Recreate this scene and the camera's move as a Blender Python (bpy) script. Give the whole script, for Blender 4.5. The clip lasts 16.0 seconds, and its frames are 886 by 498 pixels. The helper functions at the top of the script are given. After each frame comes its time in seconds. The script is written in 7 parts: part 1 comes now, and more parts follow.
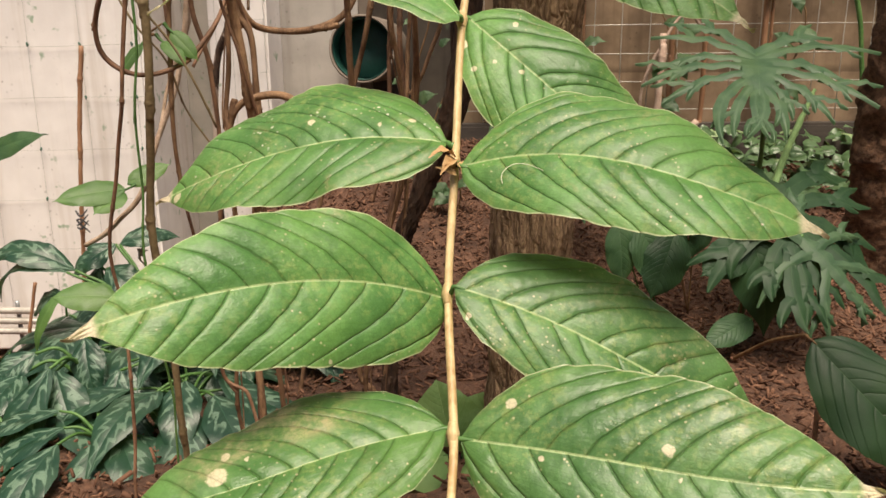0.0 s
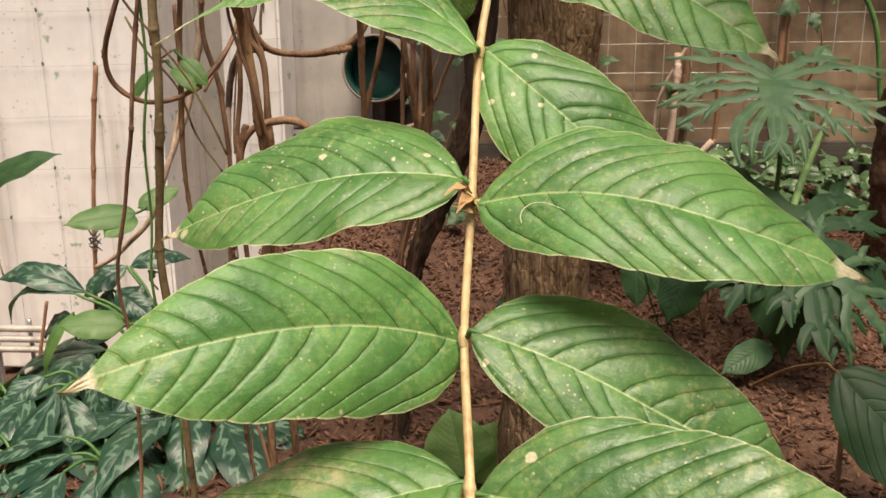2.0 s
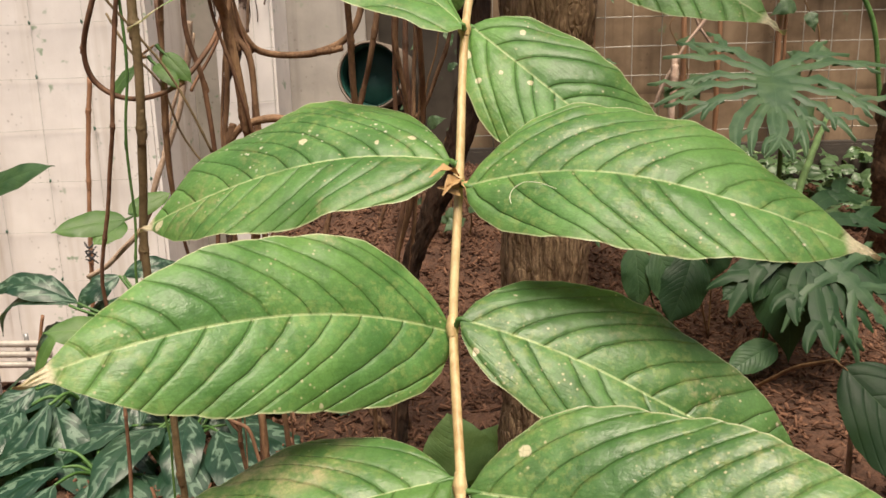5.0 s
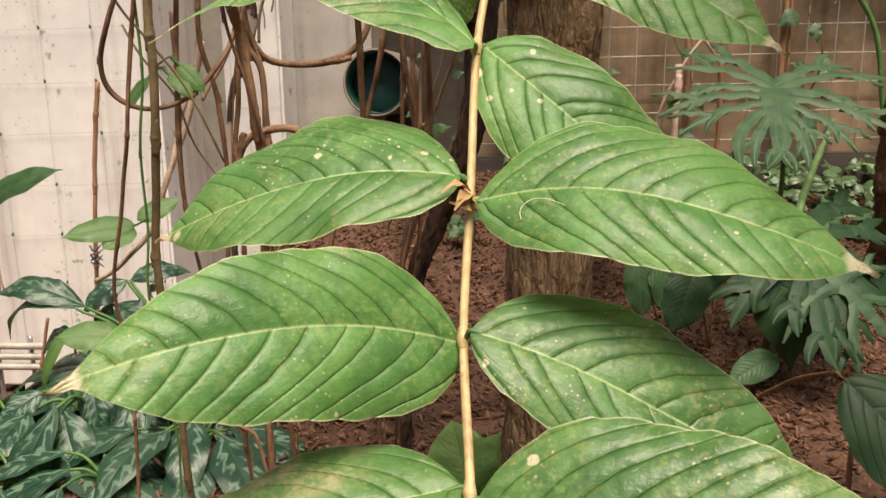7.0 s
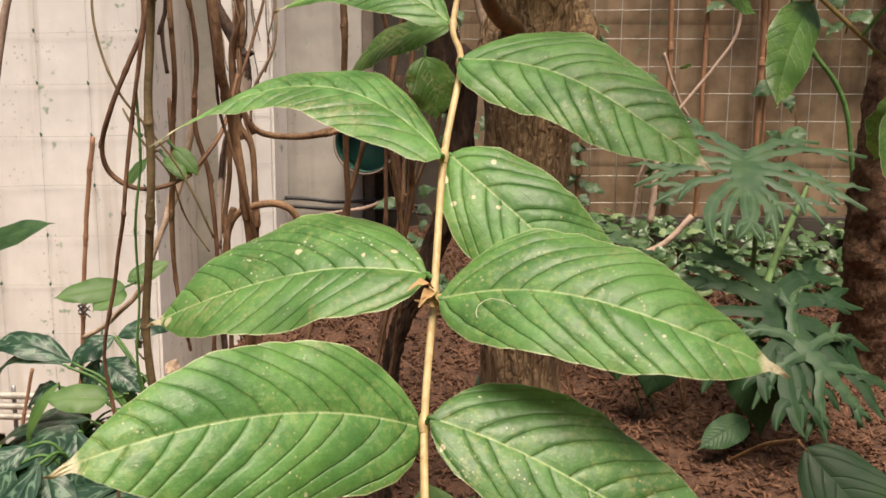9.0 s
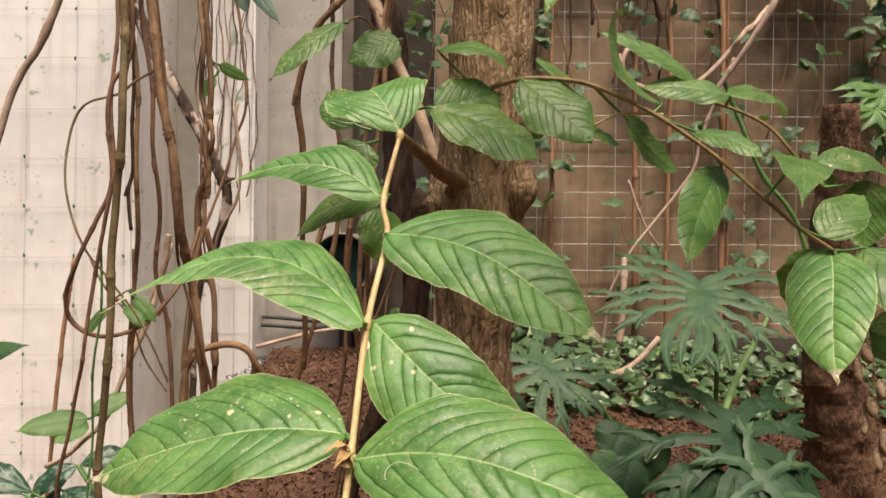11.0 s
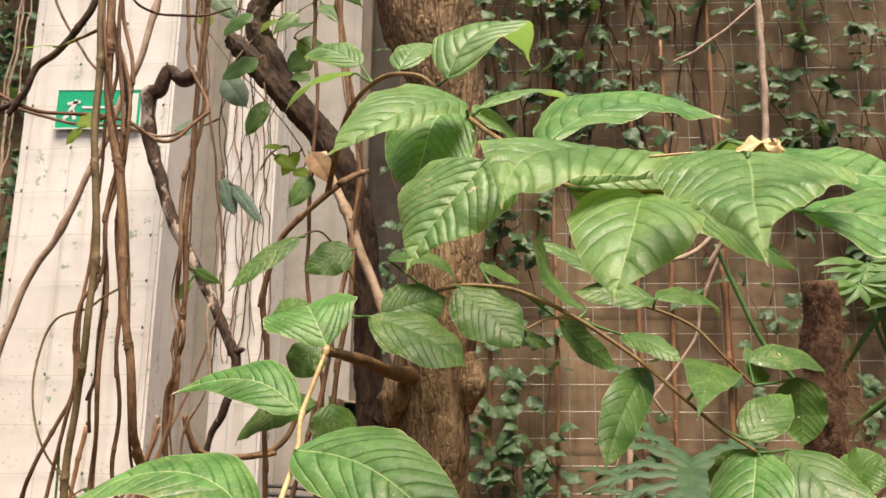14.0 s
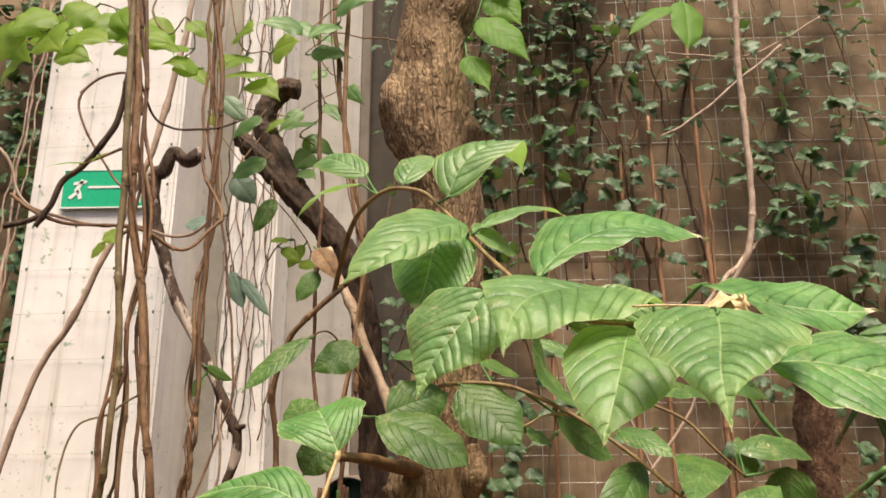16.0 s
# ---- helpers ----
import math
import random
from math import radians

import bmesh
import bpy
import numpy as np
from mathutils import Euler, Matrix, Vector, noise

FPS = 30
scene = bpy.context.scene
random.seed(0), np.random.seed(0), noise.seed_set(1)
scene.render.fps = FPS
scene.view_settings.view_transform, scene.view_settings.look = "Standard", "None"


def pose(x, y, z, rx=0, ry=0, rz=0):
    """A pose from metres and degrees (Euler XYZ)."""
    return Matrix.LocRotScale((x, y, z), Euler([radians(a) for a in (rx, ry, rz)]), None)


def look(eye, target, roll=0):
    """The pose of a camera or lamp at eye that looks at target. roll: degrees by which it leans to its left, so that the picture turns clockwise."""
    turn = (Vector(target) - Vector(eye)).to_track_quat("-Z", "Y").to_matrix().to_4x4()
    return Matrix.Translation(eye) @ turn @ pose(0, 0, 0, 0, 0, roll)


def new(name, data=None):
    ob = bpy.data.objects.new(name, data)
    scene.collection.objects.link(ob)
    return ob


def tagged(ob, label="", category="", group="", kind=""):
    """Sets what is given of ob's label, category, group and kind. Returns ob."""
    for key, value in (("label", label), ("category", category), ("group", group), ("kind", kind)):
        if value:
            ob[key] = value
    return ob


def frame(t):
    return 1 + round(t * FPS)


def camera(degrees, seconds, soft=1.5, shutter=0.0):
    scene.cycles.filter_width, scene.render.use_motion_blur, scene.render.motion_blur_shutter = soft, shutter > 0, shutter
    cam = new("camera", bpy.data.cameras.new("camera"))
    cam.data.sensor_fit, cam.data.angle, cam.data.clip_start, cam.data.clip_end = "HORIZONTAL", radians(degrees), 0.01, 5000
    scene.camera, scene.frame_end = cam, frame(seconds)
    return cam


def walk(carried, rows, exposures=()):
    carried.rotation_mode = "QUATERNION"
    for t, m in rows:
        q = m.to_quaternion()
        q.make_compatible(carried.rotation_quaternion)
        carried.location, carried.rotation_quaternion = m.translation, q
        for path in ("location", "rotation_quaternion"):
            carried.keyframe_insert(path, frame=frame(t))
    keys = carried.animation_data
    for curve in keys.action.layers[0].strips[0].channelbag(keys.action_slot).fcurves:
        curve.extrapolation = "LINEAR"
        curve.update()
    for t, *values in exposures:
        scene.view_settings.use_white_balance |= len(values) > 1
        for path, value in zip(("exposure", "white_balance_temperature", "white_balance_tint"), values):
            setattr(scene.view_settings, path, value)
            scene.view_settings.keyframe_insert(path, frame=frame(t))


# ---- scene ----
cam = camera(60.2, 16.0, 1.5, 0.35)
cam.data.dof.use_dof, cam.data.dof.focus_distance, cam.data.dof.aperture_fstop = True, 0.72, 32.0
PATH = [
    (0, (0.016, 0.008, 0.685), (0.007, 1.948, 0.201), -0.3),
    (0.5, (0.02, 0.012, 0.684), (0.008, 1.953, 0.201), -0.5),
    (1, (0.017, 0.033, 0.675), (-0.003, 1.973, 0.19), -0.4),
    (1.5, (0.014, 0.041, 0.687), (-0.019, 1.981, 0.2), -0.6),
    (2, (0.013, 0.033, 0.696), (-0.026, 1.983, 0.252), -0.3),
    (2.5, (0.015, 0.028, 0.687), (-0.029, 1.984, 0.27), -0.3),
    (3, (0.017, 0.024, 0.689), (-0.024, 1.982, 0.281), -0.5),
    (3.5, (0.021, 0.032, 0.682), (-0.017, 1.989, 0.273), -0.8),
    (4, (0.023, 0.042, 0.678), (-0.018, 1.998, 0.261), -1.4),
    (6.5, (0.017, 0.062, 0.672), (-0.034, 2.018, 0.258), -1.1),
    (7, (0.016, 0.043, 0.682), (-0.031, 2.002, 0.28), -0.8),
    (7.5, (0.02, 0.026, 0.694), (-0.023, 1.988, 0.31), -0.9),
    (8, (0.024, 0.016, 0.698), (-0.02, 1.984, 0.342), -0.4),
    (10.5, (0.068, -0.053, 0.772), (0.079, 1.946, 0.694), 0.8),
    (11, (0.091, -0.07, 0.777), (0.103, 1.93, 0.785), 0.6),
    (11.5, (0.13, -0.091, 0.787), (0.134, 1.907, 0.864), 0.6),
    (12, (0.162, -0.107, 0.808), (0.144, 1.888, 0.955), 0.8),
    (12.5, (0.174, -0.134, 0.822), (0.134, 1.855, 1.031), 1.1),
    (13, (0.194, -0.15, 0.838), (0.129, 1.829, 1.121), 1.2),
    (13.5, (0.211, -0.147, 0.84), (0.131, 1.82, 1.19), 1.0),
    (14, (0.226, -0.153, 0.841), (0.14, 1.805, 1.241), 0.7),
    (14.5, (0.239, -0.169, 0.846), (0.166, 1.79, 1.246), 0.4),
    (15, (0.235, -0.191, 0.869), (0.177, 1.761, 1.302), -0.1),
    (15.5, (0.229, -0.209, 0.883), (0.168, 1.731, 1.365), -0.0),
    (16, (0.22, -0.235, 0.89), (0.146, 1.687, 1.438), -0.1),
]
walk(cam, [(t, look(eye, target, roll)) for t, eye, target, roll in PATH], [(0, 0.28, 7000, 12), (8, 0.29, 7000, 12), (11, 0.32, 7000, 12), (12.5, 0.51, 7100, 11), (16, 0.52, 7100, 11)])

# ---- sky and light ----
world = bpy.data.worlds.new("sky")
scene.world = world
world.use_nodes = True
wn = world.node_tree.nodes
sky = wn.new("ShaderNodeTexSky")
sky.sky_type = "NISHITA"
sky.sun_disc = False
sky.sun_elevation, sky.sun_rotation = radians(66), radians(167)
sky.air_density, sky.dust_density = 1.0, 3.0
wn["Background"].inputs["Strength"].default_value = 0.075
world.node_tree.links.new(sky.outputs[0], wn["Background"].inputs["Color"])
sun = new("sun", bpy.data.lights.new("sun", "SUN"))
sun.data.energy, sun.data.angle, sun.data.color = 4.75, radians(34), (1.0, 0.91, 0.765)
sun.matrix_world = look((0.33, -1.45, 3.4), (0, 0, 0))


# ---- materials ----
class Nodes:
    """A small wrapper to write node trees in few lines."""

    def __init__(self, name):
        self.m = bpy.data.materials.new(name)
        self.m.use_nodes = True
        self.t = self.m.node_tree
        self.p = self.t.nodes["Principled BSDF"]
        self.out = self.t.nodes["Material Output"]

    def put(self, socket, v):
        if isinstance(v, bpy.types.NodeSocket):
            self.t.links.new(v, socket)
        else:
            socket.default_value = (*v, 1.0) if isinstance(v, tuple) and len(v) == 3 and socket.type == "RGBA" else v

    def add(self, kind, out=0, props=None, **ins):
        n = self.t.nodes.new(kind)
        props = props or {}
        if "operation" in props:
            n.operation = props["operation"]
        if "interpolation_type" in props:
            n.interpolation_type = props["interpolation_type"]
        if "feature" in props:
            n.feature = props["feature"]
        if "attribute_name" in props:
            n.attribute_name = props["attribute_name"]
        for k, v in ins.items():
            self.put(n.inputs[int(k[1:])] if k[0] == "i" and k[1:].isdigit() else n.inputs[k], v)
        return n.outputs[out]

    def math(self, op, a, b=0.0, c=0.0):
        return self.add("ShaderNodeMath", props={"operation": op}, i0=a, i1=b, i2=c)

    def step(self, v, lo, hi, a=0.0, b=1.0):
        return self.add("ShaderNodeMapRange", props={"interpolation_type": "SMOOTHSTEP"}, i0=v, i1=lo, i2=hi, i3=a, i4=b)

    def mix(self, f, a, b, blend="MIX"):
        n = self.t.nodes.new("ShaderNodeMix")
        n.data_type, n.blend_type = "RGBA", blend
        self.put(n.inputs[0], f), self.put(n.inputs[6], a), self.put(n.inputs[7], b)
        return n.outputs[2]

    def where(self, sx=1.0, sy=1.0, sz=1.0):
        pos = self.add("ShaderNodeNewGeometry")
        return self.add("ShaderNodeMapping", i0=pos, i3=(sx, sy, sz))

    def noise(self, scale, vec=None, detail=3.0, rough=0.55):
        return self.add("ShaderNodeTexNoise", i0=vec or self.where(), Scale=scale, Detail=detail, Roughness=rough)

    def bump(self, h, strength=0.3, dist=0.01):
        self.put(self.p.inputs["Normal"], self.add("ShaderNodeBump", Strength=strength, Distance=dist, Height=h))

    def random(self):
        return self.add("ShaderNodeObjectInfo", out=5)

    def done(self, colour, rough, metal=0.0, spec=0.5):
        self.put(self.p.inputs["Base Color"], colour), self.put(self.p.inputs["Roughness"], rough)
        self.put(self.p.inputs["Metallic"], metal), self.put(self.p.inputs["Specular IOR Level"], spec)
        return self.m


def surface(name, dark, light, coarse=6.0, fine=60.0, rough=0.7, bump=0.25, dist=0.004, stretch=(1, 1, 1), metal=0.0, vary=0.25):
    """A plain natural surface: two scales of mottling, fine relief, a little change from piece to piece."""
    n = Nodes(name)
    w = n.where(*stretch)
    a, b = n.noise(coarse, w, 4.0), n.noise(fine, w, 4.0, 0.65)
    f = n.step(n.math("ADD", n.math("MULTIPLY", a, 0.6), n.math("MULTIPLY", b, 0.4)), 0.33, 0.67)
    c = n.mix(f, dark, light)
    c = n.mix(n.math("MULTIPLY", n.random(), vary), c, dark)
    n.bump(n.math("ADD", a, b), bump, dist)
    return n.done(c, n.step(b, 0.3, 0.7, rough - 0.1, min(1.0, rough + 0.12)), metal)


def leaf_material(name, dark, light, rib=(0.40, 0.52, 0.23), rough=0.41, spots=0.0, dry=0.0, glow=0.22, silver=None, scurf=0.45, pale_edge=0.0, ribw=0.0006, quilt=0.27, line=1.0, spec=0.55, fringe=0.0, dust=0.0, fleck=0.0):
    """A leaf blade: midrib, side veins with furrow shade painted in, mottling, flecks, a dry tip, light shining
    through.
    """
    n = Nodes(name)
    uv = n.add("ShaderNodeUVMap")
    sep = n.t.nodes.new("ShaderNodeSeparateXYZ")
    n.put(sep.inputs[0], uv)
    u, v = sep.outputs[0], sep.outputs[1]
    vein = n.add("ShaderNodeAttribute", out=2, props={"attribute_name": "vein"})
    side = n.add("ShaderNodeAttribute", out=2, props={"attribute_name": "side"})
    furrow = n.math("ABSOLUTE", n.math("SUBTRACT", n.math("MULTIPLY", n.math("FRACT", vein), 2.0), 1.0))
    rnd = n.random()
    coarse, fine = n.noise(26.0, None, 4.0), n.noise(220.0, None, 3.0, 0.6)
    c = n.mix(n.step(n.math("ADD", n.math("MULTIPLY", coarse, 0.75), n.math("MULTIPLY", fine, 0.25)), 0.36, 0.66), dark, light)
    c = n.mix(n.math("MULTIPLY", rnd, 0.35), c, tuple(0.5 * (a + b) * 0.8 for a, b in zip(dark, light)))
    if silver:
        patch = n.noise(42.0, None, 4.0, 0.65)
        away = n.math("ABSOLUTE", v)
        ridge = n.math("ADD", n.math("MULTIPLY", furrow, 0.42), n.math("MULTIPLY", n.math("SUBTRACT", patch, 0.5), 0.85))
        off = n.math("ABSOLUTE", n.math("SUBTRACT", away, n.math("ADD", ridge, 0.24)))
        band = n.math("MULTIPLY", n.step(off, 0.10, 0.17, 1.0, 0.0), n.step(away, 0.05, 0.12))
        band = n.math("MULTIPLY", band, n.step(n.noise(26.0, None, 2.0), 0.36, 0.50, 0.0, 0.95))
        c = n.mix(band, c, silver)
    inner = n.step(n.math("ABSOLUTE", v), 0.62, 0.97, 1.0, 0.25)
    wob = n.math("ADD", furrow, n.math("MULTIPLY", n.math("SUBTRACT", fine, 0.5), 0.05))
    # shade of the vein creases, painted in as a broad darkening and a line
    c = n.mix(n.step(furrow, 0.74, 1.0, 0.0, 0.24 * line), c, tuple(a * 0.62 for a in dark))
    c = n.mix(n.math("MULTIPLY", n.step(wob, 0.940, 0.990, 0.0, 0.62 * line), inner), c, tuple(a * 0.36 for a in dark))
    warm = n.noise(11.0, None, 2.0)
    c = n.mix(n.step(warm, 0.46, 0.66, 0.0, 0.27), c, tuple(a * b for a, b in zip(light, (1.28, 1.14, 0.75))))
    young = n.step(u, 0.45, 1.0, 0.0, 0.35)
    c = n.mix(n.math("MULTIPLY", young, coarse), c, tuple(min(1, a * 1.5) for a in light))
    c = n.mix(n.step(side, ribw * 0.55, ribw * 1.15, 0.85, 0.0), c, rib)
    if spots:
        cell = n.add("ShaderNodeTexVoronoi", out=0, i0=n.where(), Scale=210.0)
        gate = n.step(n.noise(24.0, None, 3.0), 0.46, 0.60, 0.0, 0.9)
        size = n.math("MULTIPLY", n.step(n.math("ADD", cell, n.math("MULTIPLY", fine, 0.25)), 0.20, 0.34, 1.0, 0.0), gate)
        mott = n.math("MULTIPLY", n.step(n.noise(190.0, None, 3.0, 0.7), 0.48, 0.64, 0.0, 0.36), n.step(n.noise(14.0, None, 3.0), 0.42, 0.58))
        deep = n.step(n.noise(48.0, None, 4.0, 0.65), 0.50, 0.66, 0.0, 0.45)
        c = n.mix(deep, c, tuple(a * 0.72 for a in dark))
        c = n.mix(n.math("MULTIPLY", mott, spots), c, (0.42, 0.47, 0.16))
        c = n.mix(n.math("MULTIPLY", size, spots), c, (0.62, 0.56, 0.33))
        big = n.step(n.noise(60.0, None, 2.0), 0.75, 0.765)
        c = n.mix(n.math("MULTIPLY", big, spots), c, (0.72, 0.62, 0.45))
        low = 0.56 - 0.13 * (scurf - 0.45)
        rust = n.math("MULTIPLY", n.step(n.noise(17.0, None, 3.0), low, low + 0.12), n.step(fine, 0.45, 0.62))
        c = n.mix(n.math("MULTIPLY", rust, min(0.9, spots * scurf)), c, (0.44, 0.35, 0.19))
        blot = n.add("ShaderNodeAttribute", out=2, props={"attribute_name": "blot"})
        c = n.mix(n.step(n.math("ADD", blot, n.math("MULTIPLY", n.math("SUBTRACT", fine, 0.5), 0.9)), 0.5, 0.75, 0.0, 0.92), c, (0.74, 0.66, 0.46))
    if dust:
        # a tan scurfy patch along one half of the blade
        zone = n.math("MULTIPLY", n.step(n.math("MULTIPLY", v, -1.0), 0.22, 0.48), n.math("MULTIPLY", n.step(u, 0.18, 0.34), n.step(u, 0.68, 0.84, 1.0, 0.0)))
        grit = n.step(n.math("ADD", n.math("MULTIPLY", coarse, 0.6), n.math("MULTIPLY", n.noise(130.0, None, 4.0, 0.7), 0.4)), 0.42, 0.60)
        c = n.mix(n.math("MULTIPLY", n.math("MULTIPLY", zone, grit), dust), c, (0.50, 0.41, 0.24))
    if fleck:
        # small whitish insect marks crowded on one half of the blade
        mark = n.add("ShaderNodeTexVoronoi", out=0, i0=n.where(), Scale=190.0)
        crowd = n.math("MULTIPLY", n.step(n.noise(34.0, None, 3.0), 0.48, 0.58), n.step(n.math("MULTIPLY", v, -1.0), 0.04, 0.16))
        mark = n.math("MULTIPLY", n.step(n.math("ADD", mark, n.math("MULTIPLY", fine, 0.8)), 0.50, 0.62, 1.0, 0.0), crowd)
        c = n.mix(n.math("MULTIPLY", mark, fleck), c, (0.76, 0.74, 0.56))
    if fringe:
        c = n.mix(n.math("MULTIPLY", n.math("MAXIMUM", n.step(n.math("ABSOLUTE", v), 0.70, 1.0), n.step(u, 0.72, 0.95)), n.math("MULTIPLY", n.step(coarse, 0.25, 0.7, 0.4, 1.2), fringe)), c, (0.38, 0.52, 0.15))
    if pale_edge:
        c = n.mix(n.step(n.math("ABSOLUTE", v), 0.975, 0.997, 0.0, pale_edge), c, (0.68, 0.68, 0.43))
    if dry:
        tip = n.math("ADD", u, n.math("MULTIPLY", n.math("SUBTRACT", coarse, 0.5), 0.07))
        c = n.mix(n.step(tip, dry, dry + 0.025), c, (0.80, 0.69, 0.50))
        c = n.mix(n.math("MULTIPLY", n.step(tip, dry + 0.045, dry + 0.075), 0.50), c, (0.42, 0.26, 0.15))
    tert = n.add("ShaderNodeTexVoronoi", out=0, props={"feature": "DISTANCE_TO_EDGE"}, i0=n.where(), Scale=300.0)
    c = n.mix(n.step(tert, 0.0, 0.14, 0.20, 0.0), c, tuple(a * 0.5 for a in dark))
    grain = n.noise(900.0, None, 3.0, 0.7)
    c = n.mix(n.step(grain, 0.42, 0.66, 0.0, 0.14), c, tuple(min(1, a * 1.5) for a in light))
    h = n.math("ADD", n.math("ADD", n.math("MULTIPLY", n.step(furrow, 0.62, 1.0, 0.0, -1.0), quilt), n.step(wob, 0.88, 1.0, 0.0, -0.60 * line)), n.math("MULTIPLY", n.step(tert, 0.0, 0.25), 0.03))
    lane = n.t.nodes.new("ShaderNodeCombineXYZ")
    n.put(lane.inputs[0], n.math("MULTIPLY", v, 20.0)), n.put(lane.inputs[1], n.math("MULTIPLY", vein, 1.6)), n.put(lane.inputs[2], n.math("MULTIPLY", rnd, 30.0))
    rung = n.noise(1.0, lane.outputs[0], 3.0, 0.6)
    h = n.math("ADD", h, n.math("MULTIPLY", rung, 0.80 * quilt))
    n.bump(n.math("ADD", n.math("ADD", h, n.math("MULTIPLY", fine, 0.10)), n.math("MULTIPLY", grain, 0.03)), 0.6, 0.0024)
    n.done(c, n.step(coarse, 0.3, 0.7, rough - 0.07, rough + 0.08), 0.0, spec)
    if glow:
        tr = n.t.nodes.new("ShaderNodeBsdfTranslucent")
        n.put(tr.inputs[0], n.mix(0.6, c, (0.42, 0.68, 0.12), "MIX"))
        mx = n.t.nodes.new("ShaderNodeMixShader")
        mx.inputs[0].default_value = glow
        n.t.links.new(n.p.outputs[0], mx.inputs[1]), n.t.links.new(tr.outputs[0], mx.inputs[2])
        n.t.links.new(mx.outputs[0], n.out.inputs[0])
    return n.m


def concrete_material(name, dark, light, stain, algae=0.0, board=0.0):
    n = Nodes(name)
    w = n.where()
    big, mid, fine = n.noise(1.3, w, 4.0), n.noise(9.0, w, 4.0), n.noise(120.0, w, 3.0, 0.7)
    c = n.mix(n.step(n.math("ADD", n.math("MULTIPLY", big, 0.6), n.math("MULTIPLY", mid, 0.4)), 0.36, 0.64), dark, light)
    run = n.noise(1.0, n.where(14.0, 14.0, 0.7), 4.0)
    c = n.mix(n.step(run, 0.50, 0.72, 0.0, 0.6), c, stain)
    pit = n.add("ShaderNodeTexVoronoi", out=0, i0=w, Scale=34.0)
    gate = n.step(n.noise(3.2, w, 2.0), 0.5, 0.62)
    c = n.mix(n.math("MULTIPLY", n.step(pit, 0.12, 0.2, 1.0, 0.0), n.math("MULTIPLY", gate, 0.4)), c, tuple(a * 0.42 for a in stain))
    if algae:
        g = n.math("MULTIPLY", n.step(n.noise(21.0, w, 2.0), 0.62, 0.72), n.step(n.noise(1.1, n.where(6.0, 6.0, 1.0), 2.0), 0.48, 0.6))
        c = n.mix(n.math("MULTIPLY", g, algae), c, (0.16, 0.30, 0.16))
    h = n.math("ADD", n.math("MULTIPLY", mid, 0.5), n.math("MULTIPLY", fine, 0.3))
    if board:
        sep = n.t.nodes.new("ShaderNodeSeparateXYZ")
        n.put(sep.inputs[0], w)
        f = n.math("FRACT", n.math("DIVIDE", sep.outputs[2], board))
        h = n.math("ADD", h, n.step(f, 0.0, 0.06, -0.8, 0.0))
        c = n.mix(n.step(f, 0.0, 0.05, 0.5, 0.0), c, tuple(a * 0.6 for a in stain))
    n.bump(h, 0.35, 0.006)
    return n.done(c, 0.85, 0.0, 0.3)


def bark_material():
    """Tan bark broken into short rough flakes by dark cracks."""
    n = Nodes("tree_bark")
    warp = n.add("ShaderNodeMapping", i0=n.add("ShaderNodeTexNoise", out=1, i0=n.where(), Scale=22.0, Detail=4.0), i3=(0.022, 0.022, 0.04))
    at = n.add("ShaderNodeVectorMath", props={"operation": "ADD"}, i0=n.where(1, 1, 0.13), i1=warp)
    crack = n.add("ShaderNodeTexVoronoi", out=0, props={"feature": "DISTANCE_TO_EDGE"}, i0=at, Scale=95.0)
    big, mid, fine = n.noise(6.0, None, 4.0), n.noise(70.0, n.where(1, 1, 0.16), 5.0, 0.7), n.noise(230.0, n.where(1, 1, 0.2), 4.0, 0.7)
    c = n.mix(n.step(n.math("ADD", n.math("MULTIPLY", mid, 0.55), n.math("MULTIPLY", fine, 0.45)), 0.38, 0.62), (0.155, 0.098, 0.058), (0.46, 0.315, 0.195))
    c = n.mix(n.step(big, 0.42, 0.66, 0.0, 0.45), c, (0.215, 0.136, 0.076))
    c = n.mix(n.math("MULTIPLY", n.step(crack, 0.0, 0.16, 0.55, 0.0), n.step(mid, 0.35, 0.6, 1.0, 0.25)), c, (0.055, 0.033, 0.021))
    n.bump(n.math("ADD", n.math("ADD", n.math("MULTIPLY", n.step(crack, 0.0, 0.3), 0.5), mid), n.math("MULTIPLY", fine, 0.6)), 0.8, 0.006)
    return n.done(c, 0.92, 0.0, 0.2)


def chip_material():
    n = Nodes("bark_chip")
    each = n.t.nodes.new("ShaderNodeNewGeometry").outputs["Random Per Island"]
    c = n.mix(n.math("POWER", each, 1.6), (0.125, 0.060, 0.037), (0.285, 0.145, 0.090))
    fine = n.noise(150.0, None, 3.0)
    c = n.mix(n.math("MULTIPLY", fine, 0.4), c, (0.06, 0.03, 0.02))
    n.bump(fine, 0.6, 0.003)
    return n.done(c, 0.85, 0.0, 0.3)


M_COLUMN = concrete_material("pale_plaster", (0.77, 0.727, 0.71), (0.89, 0.848, 0.83), (0.60, 0.53, 0.47), 0.7)
# near-black base colour carries the shade between the plaster and the brown wall
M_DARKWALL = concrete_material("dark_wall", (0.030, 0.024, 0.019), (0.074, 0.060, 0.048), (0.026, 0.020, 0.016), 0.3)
# darker than the column plaster: recess shade put into the colour, plus algae
M_RECESS = concrete_material("shaded_plaster", (0.36, 0.34, 0.30), (0.52, 0.48, 0.43), (0.27, 0.25, 0.20), 0.6)
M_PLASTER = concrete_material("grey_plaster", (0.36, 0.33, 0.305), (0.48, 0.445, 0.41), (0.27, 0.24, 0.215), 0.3)
